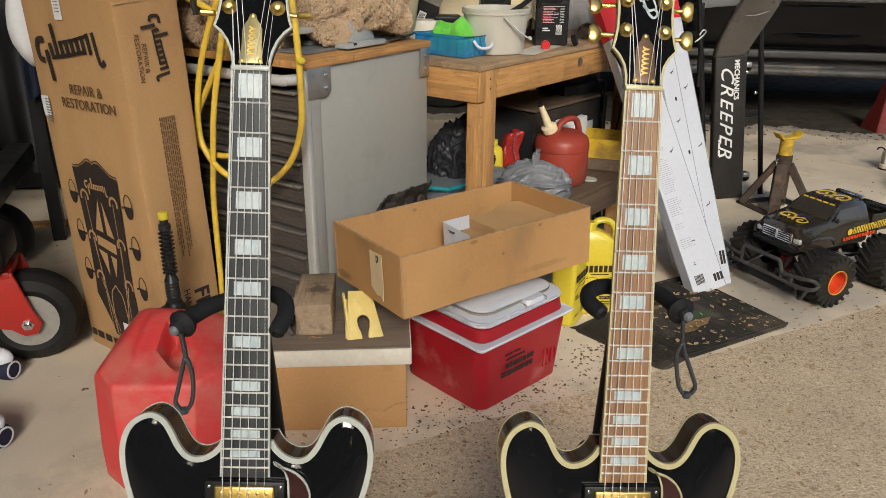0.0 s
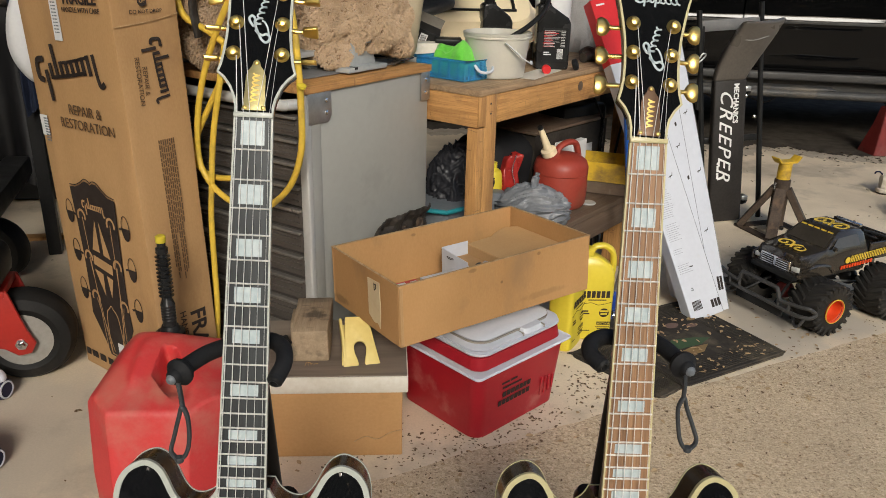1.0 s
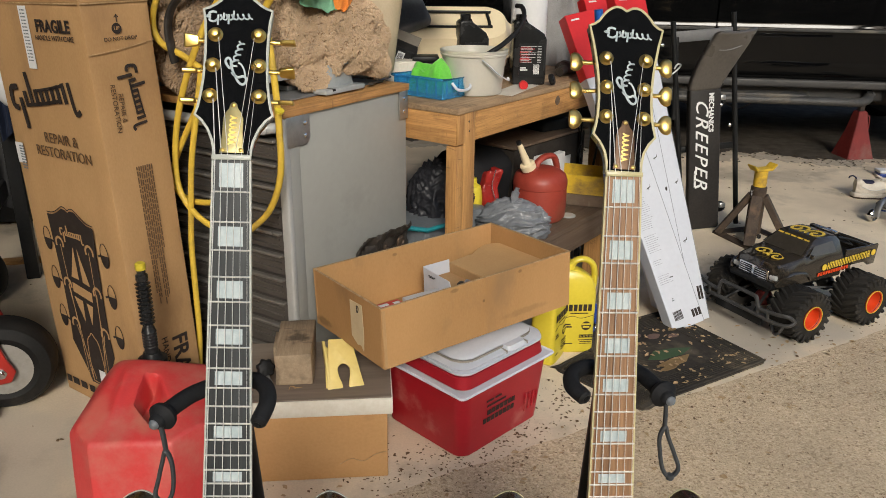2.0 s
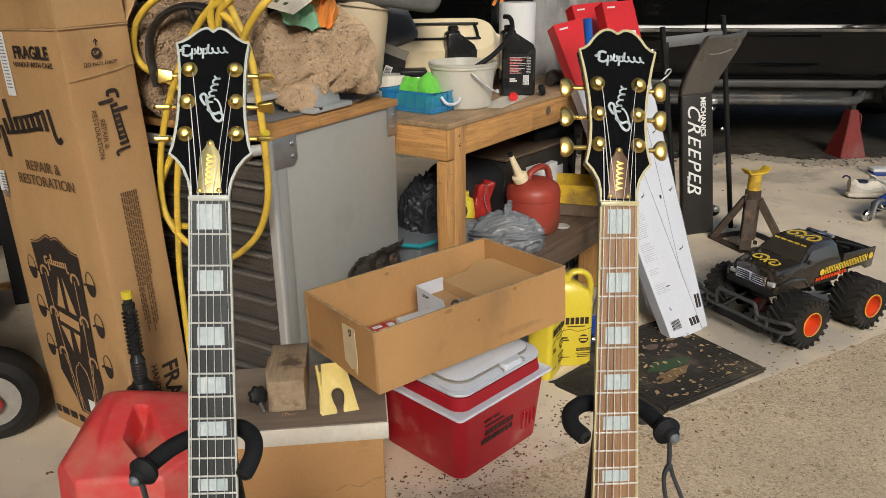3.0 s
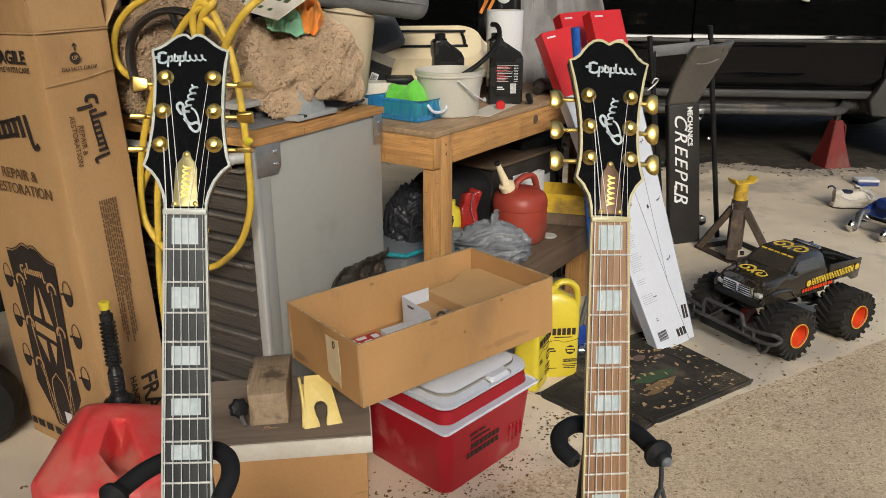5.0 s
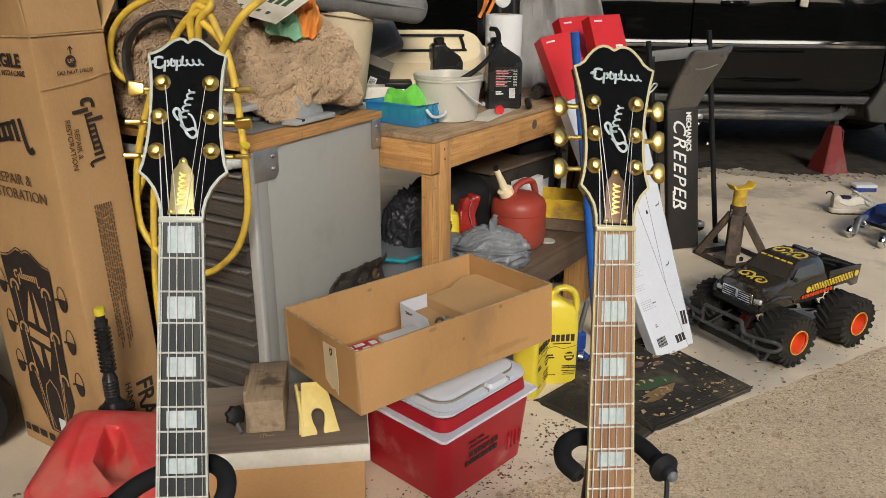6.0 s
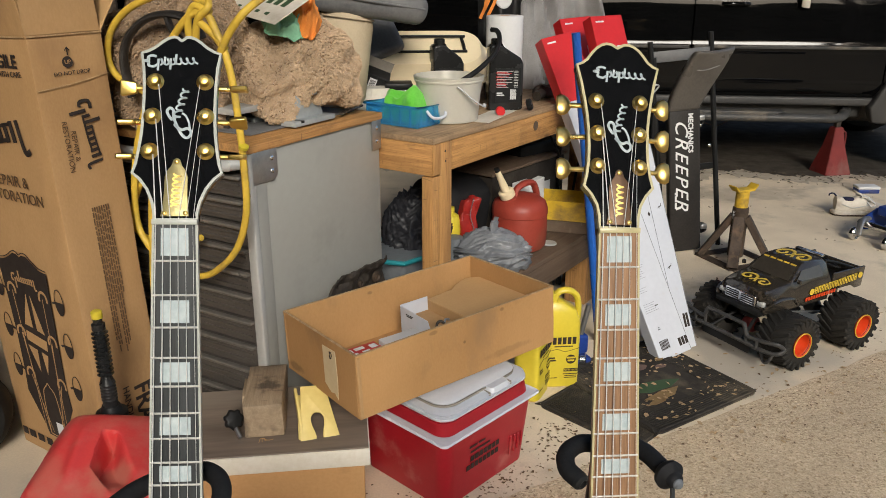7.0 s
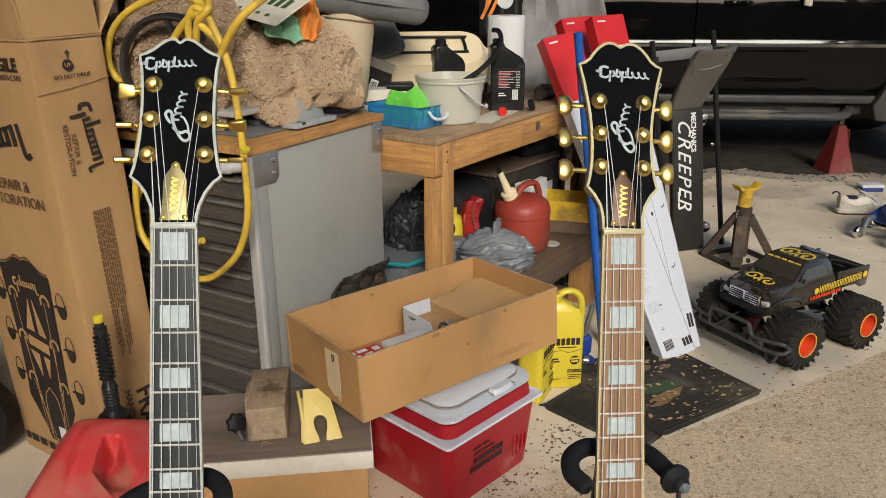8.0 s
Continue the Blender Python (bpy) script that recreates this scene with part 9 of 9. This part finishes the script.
wb_ = thing("white_case", pose(2.82, 4.77, 0.0, 0, 0, -3) @ Matrix.Diagonal((0.76, 0.8, 0.85, 1)), "small white and blue plastic case on the floor", "case")
part("lower_half", box(0.17, 0.10, 0.03, (0, 0, 0.015), 0.008, 3), M_BLUESTEEL, wb_)
part("lid", box(0.175, 0.105, 0.022, (0, 0, 0.041), 0.008, 3), M_PAPER, wb_, "white lid")
tj = thing("trolley_jack", pose(2.295, 3.80, 0.0, 0, 0, 24), "blue steel trolley jack with chrome front casters", "jack")
fr = [(0.03, 0.05), (0.10, 0.035), (0.60, 0.04), (0.62, 0.15), (0.40, 0.165), (0.16, 0.14), (0.06, 0.10)]
for y in (-0.12, 0.09):
    part("side_plate", prism(fr, 0.012, 0.003, m=T(0, y, 0)), M_BLUESTEEL, tj, "blue side plate")
part("lift_arm", box(0.42, 0.12, 0.05, (0.32, 0, 0.145), 0.01), M_BLUESTEEL, tj)
part("hydraulic_unit", lathe([(0.045, 0), (0.048, 0.01), (0.048, 0.20), (0.04, 0.22)], 24, m=pose(0.52, 0, 0.11, 0, -90)), M_DARKPART, tj)
part("cross_tube", rod(0.018, (0.06, -0.13, 0.075), (0.06, 0.11, 0.075), 16), M_CHROME, tj)
for y in (-0.10, 0.08):
    c = part("caster", lathe([(0.012, -0.015), (0.014, -0.010), (0.026, -0.014), (0.032, -0.008), (0.032, 0.008), (0.026, 0.014), (0.014, 0.010), (0.012, 0.015)], 24, m=pose(-0.005, y, 0.032, 90)), M_CHROME, tj, "chrome caster wheel")
    part("fork", tube([(-0.004, y - 0.020, 0.03), (0.004, y - 0.016, 0.070), (0.035, y - 0.004, 0.098), (0.085, y, 0.100)], 0.017, 10, flat=0.75), M_STEEL, c)
for y in (-0.10, 0.08):
    part("rear_wheel", lathe([(0.02, -0.014), (0.042, -0.014), (0.042, 0.014), (0.02, 0.014)], 24, m=pose(0.58, y, 0.042, 90)), M_STEEL, tj)

# ---- the black pickup ----
TK = pose(2.60, 5.34, 0.0, 0, 0, -8)
tk = thing("pickup_truck", TK, "black pickup truck with a running board, parked in the carport", "truck")


def body_side(name, x0, x1, profile, mat, label="", nx=14):
    """A pressed panel between x0 and x1: profile gives (z, y) from bottom to top."""
    def fn(u, v):
        k = v * (len(profile) - 1)
        i = min(int(k), len(profile) - 2)
        f = k - i
        z = profile[i][0] * (1 - f) + profile[i + 1][0] * f
        y = profile[i][1] * (1 - f) + profile[i + 1][1] * f
        return Vector((x0 + (x1 - x0) * u, y + 0.004 * noise.noise((u * 3, v * 3, x0)), z))
    b = sheet(nx, (len(profile) - 1) * 3, fn, 0.0)
    return part(name, b, mat, tk, label)


PRO = [(0.50, 0.050), (0.54, 0.020), (0.60, 0.004), (0.70, 0.0), (0.775, -0.002), (0.80, -0.008), (0.83, -0.010), (0.86, -0.002), (0.93, 0.003), (1.01, 0.006), (1.06, 0.010), (1.10, 0.015), (1.15, 0.024), (1.20, 0.038)]
for nm, x0, x1 in (("rear_side", -3.6, -1.85), ("rear_door", -1.84, -0.745), ("front_door", -0.735, 0.50), ("front_fender", 0.51, 0.62)):
    d = body_side(nm, x0, x1, PRO, M_TRUCK, "glossy black " + nm.replace("_", " "))
    if "door" in nm:
        part("trim_strip", box(x1 - x0 - 0.02, 0.012, 0.020, ((x0 + x1) / 2, -0.010, 0.822), 0.004), M_CLADDING, d, "dull grey trim strip")
        hx = x1 - 0.98 if nm == "front_door" else x1 - 0.95
        hd_ = part("door_handle", tube([(hx - 0.08, 0.016, 1.092), (hx - 0.06, -0.012, 1.092), (hx + 0.06, -0.012, 1.092), (hx + 0.08, 0.016, 1.092)], 0.013, 10, n=4), M_TRUCK, d, "black door handle")
        part("handle_surround", tube([(hx - 0.10, 0.016, 1.062), (hx + 0.10, 0.016, 1.062), (hx + 0.115, 0.024, 1.095), (hx + 0.10, 0.030, 1.125), (hx - 0.10, 0.030, 1.125), (hx - 0.115, 0.024, 1.095)], 0.005, 8, closed=True, n=3), M_ALU, hd_)
part("front_fender", box(1.6, 0.3, 0.35, (1.42, 0.17, 1.03), 0.06, 4), M_TRUCK, tk, "glossy black front wing")
part("rear_bed", box(2.0, 1.7, 0.7, (-2.65, 0.93, 0.85), 0.03, 3), M_TRUCK, tk)
part("cabin", box(4.2, 1.70, 0.62, (-1.5, 0.92, 0.83), 0.03, 3), M_TRUCK, tk)
for x0, x1 in ((-1.80, -0.78), (-0.70, 0.42)):
    w = body_side("window", x0, x1, [(1.20, 0.066), (1.40, 0.14), (1.62, 0.24)], M_GLASS, "dark door window")
part("roof", box(2.6, 1.45, 0.06, (-0.75, 0.95, 1.66), 0.03, 3), M_TRUCK, tk)
part("window_frame", box(2.6, 1.3, 0.42, (-0.75, 0.97, 1.42), 0.03, 3), M_GLASS, tk)
part("rocker_panel", box(2.52, 0.08, 0.055, (-0.70, 0.070, 0.470), 0.014, 3), M_CLADDING, tk, "grey rocker cladding")
part("rocker_lower", box(2.40, 0.06, 0.10, (-0.75, 0.16, 0.40), 0.02, 3), M_CLADDING, tk)
rbp = part("running_board", tube([(0.34, 0.10, 0.40), (0.28, 0.0, 0.375), (0.20, -0.055, 0.372), (0.0, -0.075, 0.375), (-1.3, -0.075, 0.378), (-1.6, -0.03, 0.38), (-1.66, 0.10, 0.40)], 0.036, 16, n=5, flat=0.8), M_ALU, tk, "dull alloy running-board tube")
part("step_pad", prism([(-0.95, 0.0), (-0.22, 0.0), (-0.10, 0.020), (-0.18, 0.026), (-0.98, 0.026)], 0.13, 0.006, m=T(0, -0.10, 0.392)), M_ALU, rbp, "flat step pad")
part("tube_end", lathe([(0.030, 0), (0.036, 0.01), (0.036, 0.04)], 20, m=pose(0.345, 0.09, 0.405, 0, -90)), M_BLACKPL, rbp)
part("fender_flare", prism([(0.47, 0.34), (0.60, 0.33), (0.64, 0.40), (0.70, 0.60), (0.80, 0.76), (0.70, 0.78), (0.60, 0.64), (0.52, 0.60), (0.475, 0.50), (0.44, 0.44)], 0.09, 0.014, m=T(0, -0.03, 0), seg=3), M_CLADDING, tk, "grey wheel-arch flare")
part("fender_flare", tube([(0.75, 0.0, 0.72), (0.88, 0.0, 0.86), (1.05, 0.0, 0.92), (1.25, 0.0, 0.90), (1.42, 0.0, 0.78), (1.5, 0.0, 0.55)], 0.05, 12), M_CLADDING, tk)
for x in (1.05, -2.75):
    wh = part("wheel", lathe([(0.20, -0.12), (0.33, -0.125), (0.37, -0.10), (0.385, -0.05), (0.385, 0.05), (0.37, 0.10), (0.33, 0.125), (0.20, 0.12)], 44, m=pose(x, 0.17, 0.385, 90)), M_RUBBER, tk, "dusty black tyre")
    part("rim", lathe([(0.03, -0.02), (0.10, 0.02), (0.19, 0.04), (0.215, 0.10), (0.205, 0.12)], 36, m=pose(x, 0.17, 0.385, 90)), M_ALU, wh)
part("underbody", rough_up(box(4.2, 1.25, 0.20, (-0.8, 0.95, 0.39), 0.03, 3), 0.02, 4), M_DARKPART, tk, "greasy dark underbody")
part("chassis_rail", box(4.4, 0.10, 0.14, (-0.9, 0.55, 0.42), 0.01), M_DARKPART, tk)
part("cross_member", box(0.12, 1.2, 0.10, (0.2, 0.85, 0.40), 0.01), M_DARKPART, tk)
part("exhaust", rod(0.04, (-2.2, 0.75, 0.36), (0.6, 0.75, 0.36), 14), M_RUST, tk)
part("dangling_wire", tube([(-0.95, 0.12, 0.34), (-0.80, 0.10, 0.29), (-0.62, 0.10, 0.31), (-0.50, 0.10, 0.28), (-0.40, 0.12, 0.33)], 0.004, 6), M_RUST, tk)
part("tow_rag", rough_up(box(0.055, 0.02, 0.12, (0, 0, 0), 0.008, 2), 0.01, 20), M_CREAMBAND, tk, "pale rag hung on the door", m=T(-0.06, -0.030, 1.13))
part("far_side", box(4.6, 0.1, 0.75, (-1.0, 1.75, 0.82), 0.04, 3), M_TRUCK, tk)
for x in (1.05, -2.75):
    part("wheel", lathe([(0.20, -0.12), (0.33, -0.125), (0.385, -0.05), (0.385, 0.05), (0.33, 0.125), (0.20, 0.12)], 36, m=pose(x, 1.62, 0.385, 90)), M_RUBBER, tk)

# ---- mower wheels, casters and dark goods beside the carton ----
mw = thing("riding_mower", pose(-1.205, 2.075, 0.0, 0, 0, 18), "red riding mower, front caster wheel and arm", "mower")


def mower_wheel(m, r, w, name, grip):
    b = lathe([(r * 0.52, -w / 2 + 0.010), (r * 0.70, -w / 2), (r * 0.90, -w / 2 + 0.008), (r, -w / 2 + 0.028), (r, w / 2 - 0.028), (r * 0.90, w / 2 - 0.008), (r * 0.70, w / 2), (r * 0.52, w / 2 - 0.010)], 44)
    b.transform(m)
    t = part(name, b, M_TYRE, mw, "dusty black tyre")
    part("rim", lathe([(0.018, 0.004), (r * 0.20, 0.002), (r * 0.36, -0.008), (r * 0.48, w / 2 - 0.022), (r * 0.56, w / 2 - 0.006), (r * 0.58, w / 2 - 0.002)], 40, m=m), M_RIM, t, "dusty pale rim")
    part("hub", lathe([(0.022, 0), (0.022, w / 2 - 0.004), (0.016, w / 2)], 20, m=m), M_RIM, t)
    return t


mower_wheel(pose(0, 0, 0.136, 90), 0.136, 0.105, "front_wheel", False)
fk = part("fork", prism([(-0.20, 0.285), (-0.015, 0.30), (0.020, 0.175), (0.038, 0.135), (0.022, 0.105), (-0.012, 0.10), (-0.045, 0.125), (-0.21, 0.165)], 0.014, 0.004, m=T(0, -0.078, 0)), M_REDMOWER, mw, "red steel fork")
part("fork", prism([(-0.20, 0.285), (-0.015, 0.30), (0.020, 0.175), (0.038, 0.135), (0.022, 0.105), (-0.012, 0.10), (-0.045, 0.125), (-0.21, 0.165)], 0.014, 0.004, m=T(0, 0.066, 0)), M_REDMOWER, mw)
part("fork_bridge", box(0.16, 0.16, 0.02, (-0.10, 0, 0.292), 0.004), M_REDMOWER, mw)
part("axle_nut", lathe([(0.017, 0), (0.017, 0.003), (0.011, 0.004), (0.011, 0.014), (0.006, 0.016)], 6, m=pose(0.0, -0.078, 0.136, 90)), M_CHROME, fk)
part("foot_pad", rough_up(box(0.34, 0.22, 0.12, (-0.19, -0.01, 0.355), 0.045, 4), 0.006, 8), M_BLACKPL, mw, "rounded black guard")
part("frame_arm", box(0.10, 1.2, 0.08, (-0.22, 0.62, 0.33), 0.01), M_BLACKPL, mw)
part("mower_body", rough_up(box(0.9, 0.9, 0.5, (-0.95, 0.75, 0.62), 0.08, 4), 0.02, 3), M_BLACKPL, mw, "dark mower body")
mower_wheel(pose(-0.25, 0.80, 0.12, 90, 0, -20), 0.12, 0.10, "second_wheel", False)


def small_caster(m):
    c = thing("rolling_stool_foot", m, "white plastic roller foot with a navy wheel", "roller", group="roller feet")
    part("housing", blob(0.036, 4, (1.5, 0.85, 0.75), (-0.022, 0, 0.066), 0.003, 12), M_COOLWHITE, c)
    part("roller", lathe([(0.014, -0.032), (0.028, -0.030), (0.031, -0.022), (0.031, 0.022), (0.028, 0.030), (0.014, 0.032)], 28, m=pose(0, 0, 0.0315, 0, 90)), M_NAVY, c, "navy rubber roller")
    part("roller_ring", lathe([(0.021, 0.030), (0.0255, 0.031), (0.0255, 0.034), (0.021, 0.034)], 28, m=pose(0, 0, 0.0315, 0, 90), cap=False), M_COOLWHITE, c)
    part("stem", rod(0.016, (-0.05, 0, 0.07), (-0.16, 0, 0.10), 14), M_COOLWHITE, c)
    return c


small_caster(pose(-1.085, 1.625, 0, 0, 0, -14))
small_caster(pose(-1.235, 1.935, 0, 0, 0, -10))
bl_ = thing("blue_tarp", pose(-1.585, 2.95, 0.0, 0, 0, 20), "dark blue folded tarp hanging in the shade", "tarp")


def tarp(u, v):
    return Vector(((u - 0.05) * 0.105, 0.015 * math.sin(u * 16) + 0.03 * noise.noise((u * 5, v * 3, 2)), 0.58 + 0.10 * u + v * (0.55 - 0.10 * u)))


part("tarp_cloth", sheet(40, 16, tarp, 0.006), M_BLUEC, bl_)
part("rack_post", box(0.05, 0.05, 1.2, (0.0, 0.08, 0.60), 0.004), M_BLACKPL, bl_)
wp_ = thing("white_sack", pose(-1.462, 2.80, 0.0, 0, 0, 10), "pale white sack hung on a rack", "sack")
part("sack", blob(0.135, 4, (0.36, 0.5, 1.15), (0, 0, 0.895), 0.025, 6), M_PAPER, wp_)
part("peg", rod(0.012, (0, 0, 1.0), (-0.06, 0.25, 1.05), 10), M_DARKPART, wp_)
dk_ = thing("dark_shelving", pose(-2.35, 4.08, 0, 0, 0, 8), "dark shelving unit crowded with black goods", "shelving")
for z in (0.06, 0.45, 0.95, 1.45):
    part("shelf", box(1.8, 0.5, 0.03, (0, 0, z), 0.003), M_DARKSHELF, dk_)
for x in (-0.88, 0.88):
    for y in (-0.22, 0.22):
        part("upright", box(0.05, 0.05, 1.6, (x, y, 0.8), 0.003), M_DARKSHELF, dk_)
rg = random.Random(8)
for z in (0.0, 0.465, 0.965):
    x = -0.78
    while x < 0.75:
        w = rg.uniform(0.14, 0.30)
        part("stored_box", rough_up(box(w, 0.36, rg.uniform(0.2, 0.4), (x + w / 2, 0, 0), 0.02, 2), 0.01, 6, x), rg.choice([M_BLACKPL, M_BOTTLE, M_FOAM]), dk_, m=T(0, 0, z + 0.2))
        x += w + 0.03
cv = thing("covered_machine", pose(-1.98, 3.62, 0.0, 0, 0, 6), "machine shrouded in a black plastic cover", "covered machine")


def shroud(u, v):
    """A sheet hung from a flat top down to a ragged hem."""
    x = (u - 0.5) * 1.25
    drop = max(0.0, v - 0.3) / 0.7
    return Vector((x, 0.30 * (0.3 - min(v, 0.3)) / 0.3 - 0.05 * drop + 0.035 * drop * math.sin(u * 34 + 2 * noise.noise((u * 4, v, 0))), 0.92 - 0.80 * drop + 0.05 * noise.noise((u * 5, v * 3, 4)) + 0.03 * drop * noise.noise((u * 12, 0, 1))))


part("cover", sheet(70, 24, shroud), M_BAGBLACK, cv, "hanging black plastic cover")
part("body", box(1.1, 0.28, 0.80, (0, 0.16, 0.42), 0.02), M_BLACKPL, cv)
for px_, w_ in ((-0.30, 0.20), (0.05, 0.26), (0.36, 0.18)):
    part("dark_panel", rough_up(box(w_, 0.03, 0.10, (px_, -0.03, 0.99), 0.008), 0.01, 9, px_), M_DARKPART, cv)
sk_ = thing("wood_strip", pose(-1.75, 3.18, 0.0, 0, 0, 14), "thin wooden strip lying on the slab", "wood strip")
part("strip", rough_up(box(0.9, 0.05, 0.016, (0, 0, 0.008), 0.002), 0.004, 4), M_PINE, sk_)

# ---- trees beyond the drive, behind the viewer, out of view and there for reflections ----
def tree(m, H, seed, clumps=150, reach=2.7, low=0.08):
    t = thing("roadside_tree", m, "tall broad-leaved tree, out of view, there for reflections", "tree", group="roadside trees")
    rg = random.Random(seed)
    part("trunk", tube([(0, 0, 0), (0.1, 0.05, H * 0.25), (0.0, 0.1, H * 0.5), (0.15, 0, H * 0.85)], 0.2, 10, radii=[0.28, 0.24, 0.18, 0.10]), M_DARKSHELF, t)
    for k in range(7):
        a = rg.uniform(0, 6.28)
        z = H * rg.uniform(max(0.25, low), 0.8)
        part("limb", tube([(0, 0, z), (math.cos(a) * 1.0, math.sin(a) * 1.0, z + 0.6), (math.cos(a) * 2.2, math.sin(a) * 2.2, z + 1.0)], 0.06, 7), M_DARKSHELF, t)
    pv, pf = [], []
    for c in range(clumps):
        a, rr = rg.uniform(0, 6.28), reach * math.sqrt(rg.random())
        cc = Vector((math.cos(a) * rr, math.sin(a) * rr, H * rg.uniform(low, 1.0)))
        for k in range(60):
            p = cc + Vector((rg.gauss(0, 0.5), rg.gauss(0, 0.5), rg.gauss(0, 0.45)))
            u = Vector((rg.uniform(-1, 1), rg.uniform(-1, 1), rg.uniform(-1, 1))).normalized() * 0.20
            w = u.cross(Vector((rg.uniform(-1, 1), rg.uniform(-1, 1), rg.uniform(-1, 1)))).normalized() * 0.12
            i = len(pv)
            pv += [p - u, p + w, p + u, p - w]
            pf.append((i, i + 1, i + 2, i + 3))
    me = bpy.data.meshes.new("crown")
    me.from_pydata([tuple(v) for v in pv], [], pf)
    me.materials.append(M_TREE)
    o = new("crown", me)
    o.parent = t
    tagged(o, kind="stuff")
    return t


proto = tree(pose(-10.5, -7.2, -0.05), 9.0, 1)
for i in range(4):
    copy_thing(proto, pose(-13.0 + i * 2.75 + 0.4 * math.sin(i * 3), -8.6 - 0.8 * math.cos(i * 2.3), -0.05, 0, 0, 47 * i))
# High crown added to block the sky that the headstocks would mirror.
tall = tree(pose(-1.9, -9.6, -0.05), 17.0, 5, 260, 3.2, 0.64)
# Added at the right to darken reflections in the pickup and second headstock.
copy_thing(proto, pose(11.6, -6.4, -0.05, 0, 0, 130))
copy_thing(proto, pose(9.8, -9.8, -0.05, 0, 0, 20))
copy_thing(tall, pose(6.0, -9.0, -0.05, 0, 0, 75))

hv = tagged(new("hedge", bpy.data.meshes.new("hedge")), "dense dark green tree line beyond the driveway", "hedge", kind="stuff")
rg = random.Random(12)
pv, pf = [], []
for k in range(34000):
    x, y, z = rg.uniform(-18, 14), -11.5 + rg.gauss(0, 0.35), rg.uniform(0, 1.0) ** 0.8
    z *= 5.1 + 0.6 * noise.noise((x * 0.4, 0, 0)) + 0.3 * noise.noise((x * 1.3, 2, 0))
    u = Vector((rg.uniform(-1, 1), rg.uniform(-0.4, 0.4), rg.uniform(-1, 1))).normalized() * 0.17
    w = u.cross(Vector((rg.uniform(-0.4, 0.4), 1, rg.uniform(-0.4, 0.4)))).normalized() * 0.11
    p = Vector((x, y, z))
    i = len(pv)
    pv += [p - u, p + w, p + u, p - w]
    pf.append((i, i + 1, i + 2, i + 3))
hv.data.from_pydata([tuple(v) for v in pv], [], pf)
hv.data.materials.append(M_TREE)

# ---- leaf litter ----
def litter(name, label, count, place, size, mat, seed):
    rg = random.Random(seed)
    pv, pf = [], []
    for k in range(count):
        x, y, z = place(rg)
        s = size * rg.uniform(0.35, 1.3)
        a = rg.uniform(0, 6.28)
        u = Vector((math.cos(a), math.sin(a), rg.uniform(-0.2, 0.2))) * s
        w = Vector((-math.sin(a), math.cos(a), rg.uniform(-0.35, 0.35))) * s * rg.uniform(0.3, 0.7)
        p = Vector((x, y, z + 0.002 + s * 0.12))
        i = len(pv)
        c = Vector((0, 0, s * rg.uniform(0.05, 0.3)))
        pv += [p - u, p - u * 0.3 + w + c, p + u * 0.4 + w * 0.7 + c, p + u, p + u * 0.3 - w + c, p - u * 0.5 - w * 0.6 + c, p - c * 0.2]
        pf += [(i, i + 1, i + 6), (i + 1, i + 2, i + 6), (i + 2, i + 3, i + 6), (i + 3, i + 4, i + 6), (i + 4, i + 5, i + 6), (i + 5, i, i + 6)]
    me = bpy.data.meshes.new(name)
    me.from_pydata([tuple(v) for v in pv], [], pf)
    me.materials.append(mat)
    return tagged(new(name, me), label, "leaf litter", kind="stuff")


def near_joint(rg):
    x = rg.uniform(-0.9, 2.2)
    y = joint_y(x) + rg.gauss(0.02, 0.16)
    return x, y, 0.0 if y > joint_y(x) else 0.001


def on_drive(rg):
    x = rg.uniform(-0.6, 2.4)
    y = joint_y(x) - abs(rg.gauss(0, 0.5)) - 0.02
    return x, y, 0.001


def on_slab(rg):
    x = rg.uniform(-1.6, 4.0)
    y = joint_y(x) + rg.uniform(0.02, 3.2)
    return x, y, 0.0


def by_cooler(rg):
    a = rg.uniform(0, 1)
    return -0.10 + 0.42 * a + rg.gauss(0.03, 0.05), 1.70 + 0.30 * a + rg.gauss(0.0, 0.05), 0.0


def by_truck(rg):
    x = rg.uniform(0.2, 5.0)
    return x, dirt_shade_edge(x) - abs(rg.gauss(0, 0.16)) + 0.08, 0.003


def by_jugs(rg):
    a = rg.uniform(0, 1)
    return 0.40 + 0.20 * a + rg.gauss(0, 0.035), 2.08 + 0.22 * a + rg.gauss(0, 0.05), 0.0


def on_mat(rg):
    p = pose(0.735, 2.115, 0.016, 0, 0, 31) @ Vector((rg.uniform(0.02, 0.45), rg.uniform(0.02, 0.44), 0))
    return p.x, p.y, p.z


litter("leaf_crumbs", "brown leaf crumbs scattered along the slab edge", 650, near_joint, 0.0050, M_LEAF, 1)
litter("leaf_crumbs", "brown leaf crumbs swept against the cooler", 330, by_cooler, 0.0046, M_LEAF, 2)
litter("leaf_crumbs", "fine brown litter over the driveway", 1100, on_drive, 0.0036, M_LEAF, 3)
litter("pale_leaf_flakes", "curled tan leaf flakes on the driveway", 420, on_drive, 0.0085, M_TANLEAF, 7)
litter("pale_leaf_flakes", "curled tan leaf flakes along the slab edge", 160, near_joint, 0.0095, M_TANLEAF, 8)
litter("leaf_crumbs", "sparse leaf flakes on the garage slab", 520, on_slab, 0.0075, M_LEAF, 4)
litter("dirt_crumbs", "dark dirt crumbs on the slab beside the truck", 900, by_truck, 0.012, M_DIRTCRUMB, 11)
litter("leaf_crumbs", "dark brown leaf debris swept beside the yellow jugs", 150, by_jugs, 0.0062, M_LEAF, 15)
litter("pale_chips", "pale wood chips on the rubber mat", 150, on_mat, 0.0090, M_TANLEAF, 5)
